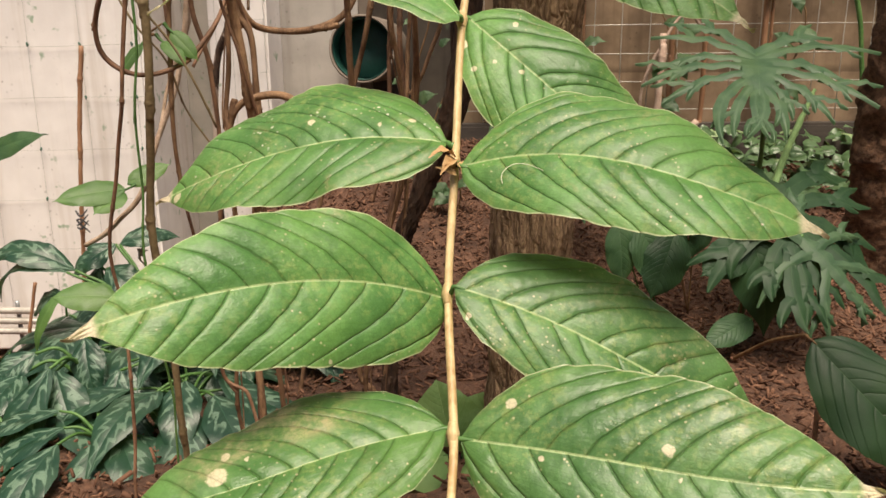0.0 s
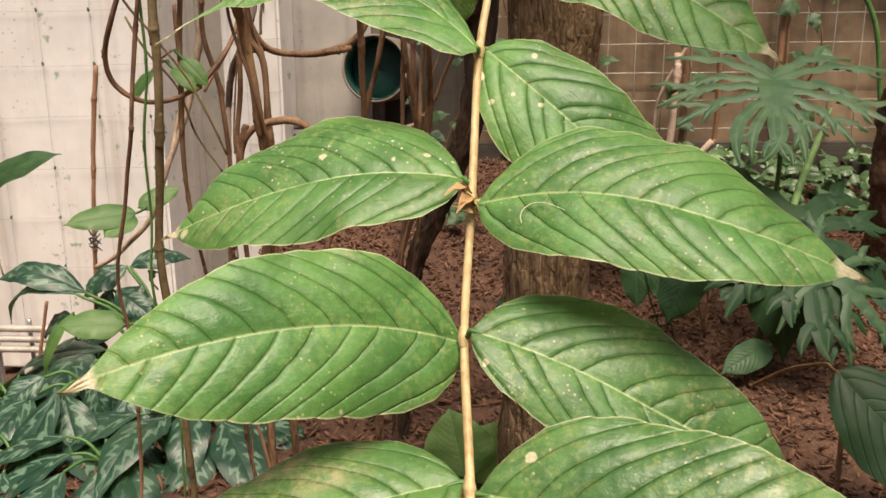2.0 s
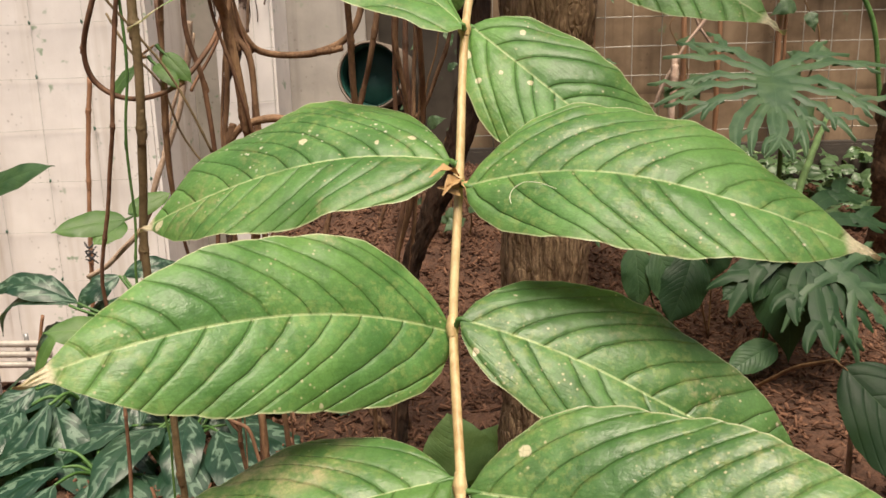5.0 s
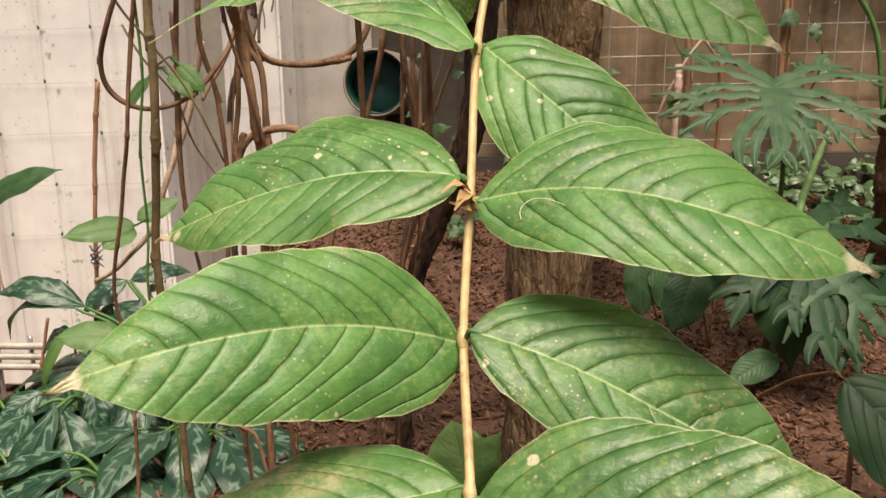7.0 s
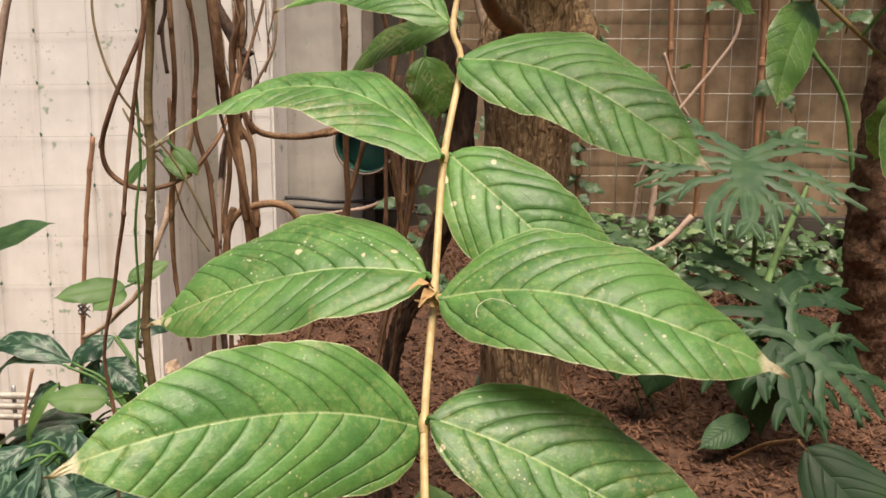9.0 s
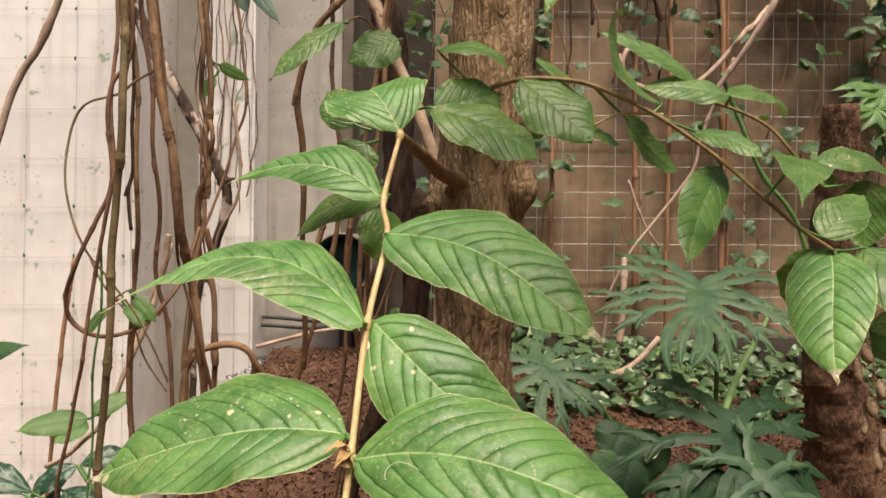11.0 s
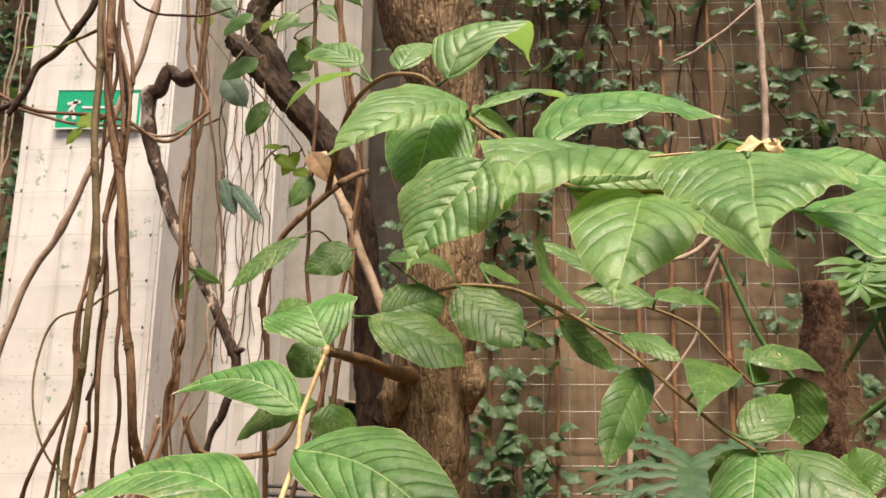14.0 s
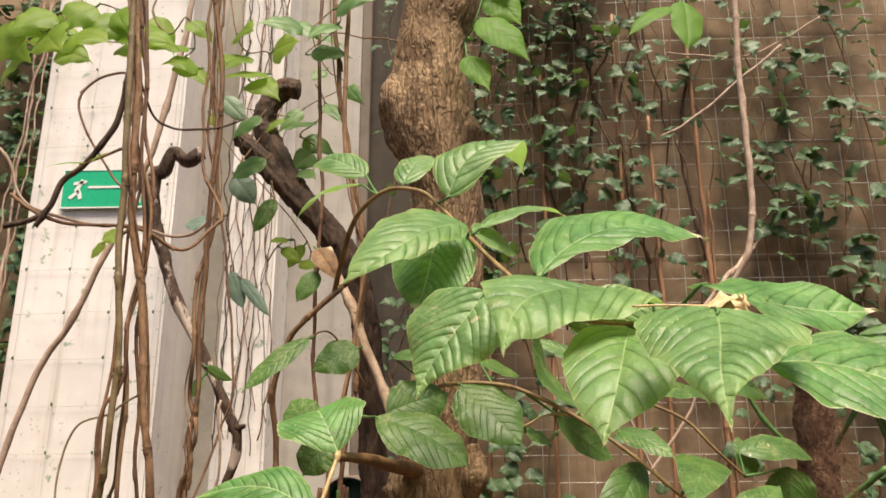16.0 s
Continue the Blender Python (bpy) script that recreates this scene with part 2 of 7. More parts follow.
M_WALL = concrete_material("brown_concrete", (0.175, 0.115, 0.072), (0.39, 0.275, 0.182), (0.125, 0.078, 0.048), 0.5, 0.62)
M_SOIL = surface("bark_mulch", (0.06, 0.028, 0.017), (0.20, 0.10, 0.062), 9.0, 70.0, 0.9, 0.9, 0.02)
M_CHIP = chip_material()
M_TREE = bark_material()
M_DARKBARK = surface("dark_liana_bark", (0.028, 0.016, 0.011), (0.15, 0.086, 0.057), 46.0, 170.0, 0.8, 1.0, 0.006, (1, 1, 0.3))
def weathered_material():
    """Dark bark flaked away in long patches of pale bare wood."""
    n = Nodes("weathered_wood")
    w = n.where(1, 1, 0.45)
    mid, fine = n.noise(44.0, w, 4.0), n.noise(190.0, w, 4.0, 0.65)
    c = n.mix(n.step(n.math("ADD", n.math("MULTIPLY", mid, 0.5), n.math("MULTIPLY", fine, 0.5)), 0.36, 0.64), (0.022, 0.013, 0.009), (0.10, 0.058, 0.04))
    bare = n.step(n.math("ADD", n.noise(11.0, n.where(1, 1, 0.6), 3.0), n.math("MULTIPLY", fine, 0.2)), 0.61, 0.69)
    c = n.mix(n.math("MULTIPLY", bare, 0.85), c, (0.56, 0.45, 0.38))
    n.bump(n.math("ADD", mid, fine), 0.7, 0.004)
    return n.done(c, 0.8, 0.0, 0.35)


M_WEATHERED = weathered_material()
M_LIANA = surface("liana_bark", (0.140, 0.072, 0.038), (0.48, 0.285, 0.160), 34.0, 180.0, 0.75, 1.0, 0.003, (1, 1, 0.35), vary=0.7)
M_LIANARED = surface("red_liana_bark", (0.105, 0.052, 0.031), (0.38, 0.205, 0.122), 34.0, 180.0, 0.7, 0.5, 0.002, (1, 1, 0.4), vary=0.4)
M_GREENVINE = surface("green_vine_bark", (0.135, 0.098, 0.048), (0.35, 0.255, 0.14), 40.0, 200.0, 0.6, 0.3, 0.001, vary=0.3)
M_GREENSTEM = surface("green_stem", (0.05, 0.13, 0.03), (0.12, 0.25, 0.07), 30.0, 120.0, 0.5, 0.2, 0.001)
M_CLIMBSTEM = surface("pale_green_stalk", (0.10, 0.19, 0.07), (0.20, 0.32, 0.13), 20.0, 120.0, 0.5, 0.2, 0.001)
M_DRYFIBRE = surface("dry_fibre", (0.38, 0.26, 0.18), (0.68, 0.51, 0.39), 40.0, 180.0, 0.85, 0.5, 0.002)
M_SHOOT = surface("straw_shoot", (0.40, 0.255, 0.11), (0.76, 0.59, 0.33), 40.0, 220.0, 0.5, 0.4, 0.001, (1, 1, 0.2))
M_TANTWIG = surface("tan_twig", (0.15, 0.088, 0.036), (0.37, 0.25, 0.11), 40.0, 220.0, 0.55, 0.4, 0.001, (1, 1, 0.3))
M_TWIG = surface("brown_twig", (0.11, 0.055, 0.022), (0.30, 0.17, 0.075), 40.0, 220.0, 0.6, 0.4, 0.001, (1, 1, 0.3))
M_CANE = surface("orange_cane", (0.25, 0.12, 0.062), (0.49, 0.265, 0.15), 14.0, 110.0, 0.6, 0.4, 0.002, (1, 1, 0.2), vary=0.35)
M_ROOT = surface("pale_root", (0.32, 0.21, 0.155), (0.60, 0.45, 0.365), 20.0, 130.0, 0.8, 0.5, 0.002)
M_WIRE = surface("zinc_wire", (0.42, 0.39, 0.35), (0.66, 0.62, 0.57), 20.0, 90.0, 0.5, 0.1, 0.001, metal=0.3)
M_NETWIRE = surface("net_wire", (0.38, 0.38, 0.34), (0.52, 0.52, 0.47), 20.0, 90.0, 0.6, 0.1, 0.001)
M_TIE = surface("green_tie", (0.03, 0.09, 0.06), (0.06, 0.15, 0.10), 20.0, 90.0, 0.6, 0.1, 0.001)
M_STEEL = surface("galvanised_steel", (0.30, 0.31, 0.32), (0.52, 0.53, 0.54), 10.0, 90.0, 0.45, 0.15, 0.001, metal=0.7)
M_BLACK = surface("black_rubber", (0.02, 0.02, 0.022), (0.05, 0.05, 0.055), 10.0, 90.0, 0.6, 0.15, 0.001)
M_PIPE = concrete_material("pipe_cement", (0.12, 0.095, 0.076), (0.22, 0.18, 0.15), (0.09, 0.07, 0.05))
M_PIPEGREEN = surface("green_lining", (0.006, 0.048, 0.038), (0.016, 0.085, 0.066), 12.0, 90.0, 0.5, 0.15, 0.002)
M_SIGNGREEN = surface("sign_green", (0.0, 0.40, 0.205), (0.008, 0.46, 0.245), 3.0, 60.0, 0.35, 0.03, 0.001)
M_SIGNWHITE = surface("sign_white", (0.78, 0.80, 0.77), (0.84, 0.85, 0.82), 3.0, 60.0, 0.4, 0.03, 0.001)
M_POLE = surface("coir_fibre", (0.066, 0.033, 0.020), (0.29, 0.155, 0.09), 60.0, 200.0, 0.95, 1.0, 0.008)
M_COIR = surface("loose_coir", (0.13, 0.065, 0.035), (0.34, 0.19, 0.11), 60.0, 200.0, 0.95, 0.4, 0.002)
M_SCAR = surface("leaf_scar", (0.17, 0.11, 0.07), (0.40, 0.28, 0.18), 40.0, 160.0, 0.8, 0.5, 0.003)
M_TIMBER = surface("dark_timber", (0.035, 0.028, 0.024), (0.10, 0.08, 0.066), 8.0, 90.0, 0.85, 0.4, 0.004, (0.3, 1, 1))
M_STIPULE = surface("withered_stipule", (0.34, 0.20, 0.085), (0.66, 0.44, 0.22), 60.0, 200.0, 0.7, 0.4, 0.002)
M_DEADLEAF = surface("dead_leaf", (0.15, 0.08, 0.04), (0.30, 0.18, 0.09), 40.0, 160.0, 0.75, 0.4, 0.002)
M_HAIR = surface("pale_fibre", (0.62, 0.64, 0.44), (0.80, 0.80, 0.62), 60.0, 200.0, 0.6, 0.1, 0.001)
M_PETAL = surface("dry_petal", (0.58, 0.38, 0.17), (0.84, 0.68, 0.44), 60.0, 200.0, 0.7, 0.4, 0.002)

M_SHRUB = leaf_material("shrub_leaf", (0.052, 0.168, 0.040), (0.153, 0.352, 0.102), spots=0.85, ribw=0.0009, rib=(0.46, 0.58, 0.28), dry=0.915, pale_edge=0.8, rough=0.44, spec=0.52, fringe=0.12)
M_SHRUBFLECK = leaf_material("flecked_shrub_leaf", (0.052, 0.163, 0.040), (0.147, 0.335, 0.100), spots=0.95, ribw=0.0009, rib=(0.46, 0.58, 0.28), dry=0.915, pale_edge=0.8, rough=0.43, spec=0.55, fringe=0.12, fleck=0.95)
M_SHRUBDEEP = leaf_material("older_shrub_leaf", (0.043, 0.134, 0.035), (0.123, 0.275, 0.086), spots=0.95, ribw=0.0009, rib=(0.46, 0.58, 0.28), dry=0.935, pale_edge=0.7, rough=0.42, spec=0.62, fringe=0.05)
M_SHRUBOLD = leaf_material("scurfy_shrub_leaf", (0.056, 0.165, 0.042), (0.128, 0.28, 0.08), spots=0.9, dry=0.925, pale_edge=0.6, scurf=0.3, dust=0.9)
# lighter shrub leaf copy: skylight put into the base colour; pale fringe its own
M_SHRUBTOP = leaf_material("lit_shrub_leaf", (0.098, 0.240, 0.074), (0.240, 0.435, 0.168), ribw=0.0008, rib=(0.42, 0.58, 0.28), rough=0.40, spec=0.65, spots=0.8, dry=0.965, pale_edge=0.5, glow=0.40, quilt=0.34, line=1.0, fringe=0.42)
# darker copy of the shrub leaf, with shade put into its colour
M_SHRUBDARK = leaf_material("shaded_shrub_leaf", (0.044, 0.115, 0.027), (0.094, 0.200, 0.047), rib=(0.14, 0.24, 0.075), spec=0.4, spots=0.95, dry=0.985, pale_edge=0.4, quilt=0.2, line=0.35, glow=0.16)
M_PHILO = leaf_material("lobed_leaf", (0.036, 0.082, 0.044), (0.076, 0.138, 0.072), rib=(0.08, 0.15, 0.075), rough=0.48, glow=0.12, line=0.0, quilt=0.0, spec=0.26)
M_AGLAO = leaf_material("silver_leaf", (0.012, 0.046, 0.027), (0.028, 0.076, 0.047), rib=(0.04, 0.11, 0.06), rough=0.36, glow=0.08, silver=(0.155, 0.25, 0.175), line=0.0, quilt=0.15, spec=0.5)
M_IVY = leaf_material("wall_ivy_leaf", (0.030, 0.076, 0.032), (0.074, 0.138, 0.060), rib=(0.11, 0.18, 0.08), rough=0.47, glow=0.12)
M_IVYPALE = leaf_material("variegated_ivy_leaf", (0.03, 0.09, 0.036), (0.07, 0.16, 0.06), rib=(0.3, 0.4, 0.2), rough=0.4, glow=0.15, silver=(0.12, 0.20, 0.08))
M_GROUNDIVY = leaf_material("ground_ivy_leaf", (0.017, 0.050, 0.020), (0.044, 0.094, 0.038), rib=(0.09, 0.16, 0.07), rough=0.36, glow=0.1, line=0.4, quilt=0.2)
M_CLIMBER = leaf_material("climber_leaf", (0.075, 0.18, 0.05), (0.15, 0.29, 0.09), rib=(0.2, 0.35, 0.12), rough=0.45, glow=0.35, line=0.12, quilt=0.05)
M_YELLOW = leaf_material("yellow_green_leaf", (0.21, 0.36, 0.045), (0.36, 0.52, 0.085), rib=(0.40, 0.55, 0.16), rough=0.45, glow=0.64, line=0.25, quilt=0.12)
M_SEEDLING = leaf_material("pale_young_leaf", (0.13, 0.26, 0.09), (0.24, 0.40, 0.16), rib=(0.34, 0.48, 0.22), rough=0.5, glow=0.4, line=0.6, quilt=0.2)
M_YOUNG = leaf_material("fresh_green_leaf", (0.105, 0.27, 0.035), (0.185, 0.395, 0.062), rib=(0.30, 0.48, 0.14), rough=0.5, glow=0.5, line=0.25, quilt=0.1, spec=0.3)
M_DARKLEAF = leaf_material("dark_broad_leaf", (0.012, 0.038, 0.016), (0.023, 0.060, 0.026), rib=(0.05, 0.10, 0.04), rough=0.5, glow=0.08, line=0.5, quilt=0.25, spec=0.25)
M_DULLLEAF = leaf_material("dull_broad_leaf", (0.022, 0.064, 0.028), (0.048, 0.108, 0.045), rib=(0.07, 0.14, 0.06), rough=0.48, glow=0.1, line=0.6, quilt=0.3, spec=0.3)
M_BLUELEAF = leaf_material("grey_green_leaf", (0.11, 0.18, 0.145), (0.19, 0.275, 0.22), rib=(0.15, 0.24, 0.17), rough=0.5, line=0.4, quilt=0.2, glow=0.12)

# ---- helpers for things and parts ----
UP = Vector((0, 0, 1))
PLACE = {}


def thing(name, at, label, category, group="", kind=""):
    ob = new(name)
    ob.empty_display_size = 0.02
    ob.location = at
    PLACE[ob] = Matrix.Translation(at)
    return tagged(ob, label, category, group, kind)


def part(name, mesh, material, parent=None, label="", at=None):
    """One mesh object. at: its pose in the world; the mesh is in that pose's own axes."""
    at = at or Matrix.Identity(4)
    if material and not mesh.materials:
        mesh.materials.append(material)
    ob = new(name, mesh)
    PLACE[ob] = at
    if parent:
        ob.parent = parent
        ob.matrix_parent_inverse = PLACE[parent].inverted()
    ob.matrix_basis = at
    return tagged(ob, label)


def mesh_of(name, verts, faces, smooth=True):
    me = bpy.data.meshes.new(name)
    me.from_pydata([tuple(v) for v in verts], [], faces)
    me.polygons.foreach_set("use_smooth", [smooth] * len(me.polygons))
    return me


def from_bm(name, bm, smooth=False):
    me = bpy.data.meshes.new(name)
    bm.to_mesh(me)
    bm.free()
    me.polygons.foreach_set("use_smooth", [smooth] * len(me.polygons))
    return me


def box(name, size, bevel=0.0, at=(0, 0, 0)):
    bm = bmesh.new()
    bmesh.ops.create_cube(bm, size=1.0, matrix=Matrix.Translation(at) @ Matrix.Diagonal((*size, 1)))
    if bevel:
        bmesh.ops.bevel(bm, geom=bm.edges[:], offset=bevel, segments=2, affect="EDGES")
    return from_bm(name, bm)


def glide(points, per=8):
    """A smooth row of places (Catmull-Rom) through control places."""
    p = [Vector(q) for q in points]
    p = [2 * p[0] - p[1], *p, 2 * p[-1] - p[-2]]
    out = []
    for a, b, c, d in zip(p, p[1:], p[2:], p[3:]):
        for k in range(per):
            t = k / per
            out.append(0.5 * (2 * b + (c - a) * t + (2 * a - 5 * b + 4 * c - d) * t * t + (3 * b - a - 3 * c + d) * t ** 3))
    return out + [p[-2]]


def rod(name, points, radii, segs=8, per=8, knots=0.0, rough=0.0, seed=0, wander=0.0, furrow=0.0):
    """A tapering rod along a smooth line. knots: spacing of swollen joints; rough: uneven girth; furrow: depth of bark ridges."""
    line = glide(points, per)
    rr = np.interp(np.linspace(0, 1, len(line)), np.linspace(0, 1, len(radii)), radii)
    origin = Vector(points[0])
    if wander:
        line = [q + wander * noise.noise_vector(q * 9.0 + Vector((seed, 0, 0))) for q in line]
    verts, faces, along, side = [], [], 0.0, None
    for i, q in enumerate(line):
        ahead = (line[min(i + 1, len(line) - 1)] - line[max(i - 1, 0)]).normalized()
        if side is None:
            side = ahead.orthogonal().normalized()
        side = (side - ahead * side.dot(ahead)).normalized()
        third = ahead.cross(side)
        if i:
            along += (q - line[i - 1]).length
        r = rr[i]
        if knots:
            off = (along + 0.37 * seed) % knots - knots / 2
            r *= 1 + 0.38 * math.exp(-((off / (1.6 * rr[i] + 0.001)) ** 2))
        for k in range(segs):
            a = 2 * math.pi * k / segs
            way = math.cos(a) * side + math.sin(a) * third
            s = r
            if rough:
                s *= 1 + rough * noise.noise(Vector((math.cos(a) * 1.3, math.sin(a) * 1.3, along * 14 + seed)))
            if furrow:
                w = Vector((math.cos(a) * rr[i] * 130, math.sin(a) * rr[i] * 130, along * 15 + seed))
                w += 0.9 * noise.noise_vector(Vector((q.x * 30, q.y * 30, q.z * 30 + a * 2)))
                flake = noise.noise(w)
                s += furrow * (0.35 - abs(flake) * 1.1 + 0.55 * noise.noise(w * 1.9) + 0.5 * max(0.0, noise.noise(w * 0.8 + Vector((7, 3, 1)))) + 0.35 * noise.noise(w * 4.1))
            verts.append(q + way * s - origin)
    n = len(line)
    for i in range(n - 1):
        for k in range(segs):
            a, b = i * segs + k, i * segs + (k + 1) % segs
            faces.append((a, b, b + segs, a + segs))
    faces.append(tuple(range(segs - 1, -1, -1)))
    faces.append(tuple(range((n - 1) * segs, n * segs)))
    return mesh_of(name, verts, faces), Matrix.Translation(origin)


def liana(points, radius, material=None, label="", knots=0.09, seed=0, name="liana", group="", end=None, category="vine", segs=7, wander=0.004, per=8):
    """A woody climber: a stem with a swollen joint at every so many metres."""
    jointed = 0.0 < knots < 0.5
    radii = [radius, *([radius * 0.95] * 2), end or radius * 0.85]
    ob = thing(name, points[0], label, category, group)
    me, at = rod("stem", points, radii, segs, per, 0.0 if jointed else knots, 0.25, seed, wander)
    part("stem", me, material or M_LIANA, ob, "", at)
    if not jointed:
        return ob
    line = [q + wander * noise.noise_vector(q * 9.0 + Vector((seed, 0, 0))) for q in glide(points, per)]
    total = sum((q - p).length for p, q in zip(line, line[1:]))
    gap, along, due, k = max(1.25 * knots, total / 16), 0.0, knots * (0.35 + 0.5 * (seed * 0.37 % 1.0)), 0
    for p, q in zip(line, line[1:]):
        along += (q - p).length
        if along < due or (q - p).length < 1e-5:
            continue
        due = along + gap * (0.75 + 0.5 * ((k * 0.618 + seed) % 1.0))
        k += 1
        r = float(np.interp(along / total, np.linspace(0, 1, len(radii)), radii))
        spin = (q - p).to_track_quat("Z", "Y").to_matrix().to_4x4()
        part("joint", joint_mesh(k % 2, material or M_LIANA), None, ob, "", Matrix.Translation(q) @ spin @ Matrix.Diagonal((r, r, r * (1.0 + 0.3 * (k % 3)), 1)))
    return ob


JOINTS = {}


def joint_mesh(kind, material):
    """A slight swelling round a stem of radius one, shared by all stems of one bark."""
    if (kind, material.name) not in JOINTS:
        w = (1.17, 1.24)[kind]
        me = rod("joint", [(0, 0, -2.6), (0, 0, -1.0), (0.04, 0, 0.0), (0, 0, 1.0), (0, 0, 2.6)], [0.88, 1.06, w, 1.05, 0.88], 9, 3, 0, 0.35, w)[0]
        me.materials.append(material)
        JOINTS[kind, material.name] = me
    return JOINTS[kind, material.name]


OVATE = ((0, 0.03), (0.02, 0.26), (0.06, 0.5), (0.13, 0.76), (0.23, 0.94), (0.35, 1.0), (0.5, 0.98), (0.63, 0.89), (0.75, 0.70), (0.84, 0.48), (0.90, 0.265), (0.925, 0.15), (0.945, 0.075), (0.975, 0.045), (1, 0.0))
LONG = ((0, 0.10), (0.025, 0.45), (0.08, 0.80), (0.17, 0.98), (0.26, 1.0), (0.38, 0.88), (0.50, 0.68), (0.62, 0.47), (0.75, 0.27), (0.86, 0.14), (0.94, 0.06), (1, 0.0))
HEART = ((0, 0.12), (0.02, 0.42), (0.06, 0.68), (0.14, 0.9), (0.25, 1.0), (0.38, 0.96), (0.52, 0.8), (0.66, 0.59), (0.77, 0.37), (0.85, 0.19), (0.905, 0.085), (0.95, 0.04), (1, 0.0))
BROAD = ((0, 0.05), (0.03, 0.36), (0.08, 0.62), (0.16, 0.84), (0.27, 0.98), (0.38, 1.0), (0.52, 0.9), (0.65, 0.68), (0.76, 0.43), (0.84, 0.22), (0.90, 0.10), (0.95, 0.045), (1, 0.0))
LANCE = ((0, 0.04), (0.05, 0.3), (0.15, 0.66), (0.3, 0.97), (0.4, 1.0), (0.55, 0.9), (0.7, 0.66), (0.85, 0.34), (0.94, 0.14), (1, 0.0))
ROUND = ((0, 0.08), (0.04, 0.45), (0.12, 0.75), (0.28, 0.98), (0.45, 1.0), (0.62, 0.86), (0.78, 0.58), (0.9, 0.3), (1, 0.0))


def blade(name, length, width, outline=OVATE, arch=0.0, fold=0.12, curl=0.0, droop=0.25, wave=0.028, veins=10.5, relief=0.0125, nu=130, nv=18, seed=0, bend=0.0, blots=(), skew=0.0, snake=0.0, twist=0.0, peak=0.0):
    """A leaf blade along x from its base to its tip, its upper face towards z. arch: how far the middle rises, fold: the two halves lifted,
    curl: the tip bent down, droop: the margins turned down, bend and snake: a sideways sweep, relief: the quilting between the side veins,
    skew: one half broader than the other, twist: the blade turned about its midrib, peak: where it is broadest."""
    us, ws = zip(*outline)
    wave, relief, warp = wave * width, relief * width, math.exp(peak)
    verts, uvs, vv, ss, bb = [], [], [], [], []
    for i in range(nu + 1):
        u = (i / nu) ** 0.93
        girth = max(0.0006 / width * 2, float(np.interp(u ** warp, us, ws))) * width / 2
        girth *= 1 + 0.022 * noise.noise(Vector((u * 9, seed * 3.1, 0)))
        lift = arch * length * 4 * u * (1 - u) - curl * length * max(0.0, u - 0.62) ** 2 * 4
        sweep = bend * length * 4 * u * (1 - u) + snake * length * math.sin(2 * math.pi * u)
        ca, sa = math.cos(twist * (u - 0.35)), math.sin(twist * (u - 0.35))
        for hand, j in [(-1, j) for j in range(-nv, 1)] + [(1, j) for j in range(nv + 1)]:
            half = girth * (1 + hand * skew)
            off = 0.5 if hand > 0 else 0.0
            edge = (u * length - 0.56 * half - 1.75 * half * half / width) / length * veins + off
            half *= 1 + (0.024 - 0.014 * u) * (abs(math.sin(math.pi * edge)) - 0.5) * min(1, 8 * (1 - u))
            v = hand * abs(j / nv) ** 0.92
            y = v * half
            s = abs(y)
            q = (u * length - 0.56 * s - 1.75 * s * s / max(width, 1e-3)) / length * veins + off
            q += 0.40 * noise.noise(Vector((q * 0.8, seed * 7, 5.0 if hand > 0 else 0.0))) + 0.05 * noise.noise(Vector((u * 16, s / width * 16, seed)))
            bulge = abs(math.sin(math.pi * q)) ** 0.48 * min(1.0, s / (0.07 * width)) * min(1.0, 6 * (1 - u)) * (1 - abs(v) ** 5)
            pucker = 0.30 * relief * noise.noise(Vector((u * length * 190, y * 190, seed))) * (1 - abs(v) ** 4)
            z = fold * s - droop * s * s / max(half, 1e-4) * 0.8 + relief * bulge + pucker
            z += wave * math.sin(6.28 * (2.6 * u + 0.37 * seed + (0.3 if j > 0 else 0))) * v * v * min(1, 5 * u * (1.02 - u))
            z += 0.75 * wave * noise.noise(Vector((u * 13, seed * 11, hand * 4.0))) * v ** 4 * min(1, 5 * u * (1.02 - u))
            if u > 0.93:
                z += 0.3 * (u - 0.93) * length * noise.noise(Vector((u * 40, v * 2, seed * 5)))
                y += 0.22 * (u - 0.93) * length * noise.noise(Vector((u * 25, 7.0, seed * 5)))
            verts.append((u * length, y * ca - z * sa + sweep, y * sa + z * ca + lift))
            uvs.append((u, v)), vv.append(q), ss.append(s)
            bb.append(max([0.0] + [1.6 - math.hypot((u - a) * length, y - b * width / 2) / r for a, b, r in blots]))
    row = 2 * nv + 2
    faces = [(i * row + j, (i + 1) * row + j, (i + 1) * row + j + 1, i * row + j + 1) for i in range(nu) for j in range(row - 1) if j != nv]
    me = mesh_of(name, verts, faces)
    layer = me.uv_layers.new(name="UVMap")
    idx = np.empty(len(me.loops), dtype=np.int32)
    me.loops.foreach_get("vertex_index", idx)
    layer.data.foreach_set("uv", np.array(uvs, dtype=np.float32)[idx].ravel())
    me.attributes.new("vein", "FLOAT", "POINT").data.foreach_set("value", np.array(vv, dtype=np.float32))
    me.attributes.new("side", "FLOAT", "POINT").data.foreach_set("value", np.array(ss, dtype=np.float32))
    me.attributes.new("blot", "FLOAT", "POINT").data.foreach_set("value", np.array(bb, dtype=np.float32))
    return me


def facing(rise, turn=0.0):
    """A direction that looks towards the visitor, risen by so many degrees, turned to the right by so many."""
    e, a = radians(rise), radians(turn)
    return Vector((math.sin(a) * math.cos(e), -math.cos(a) * math.cos(e), math.sin(e)))


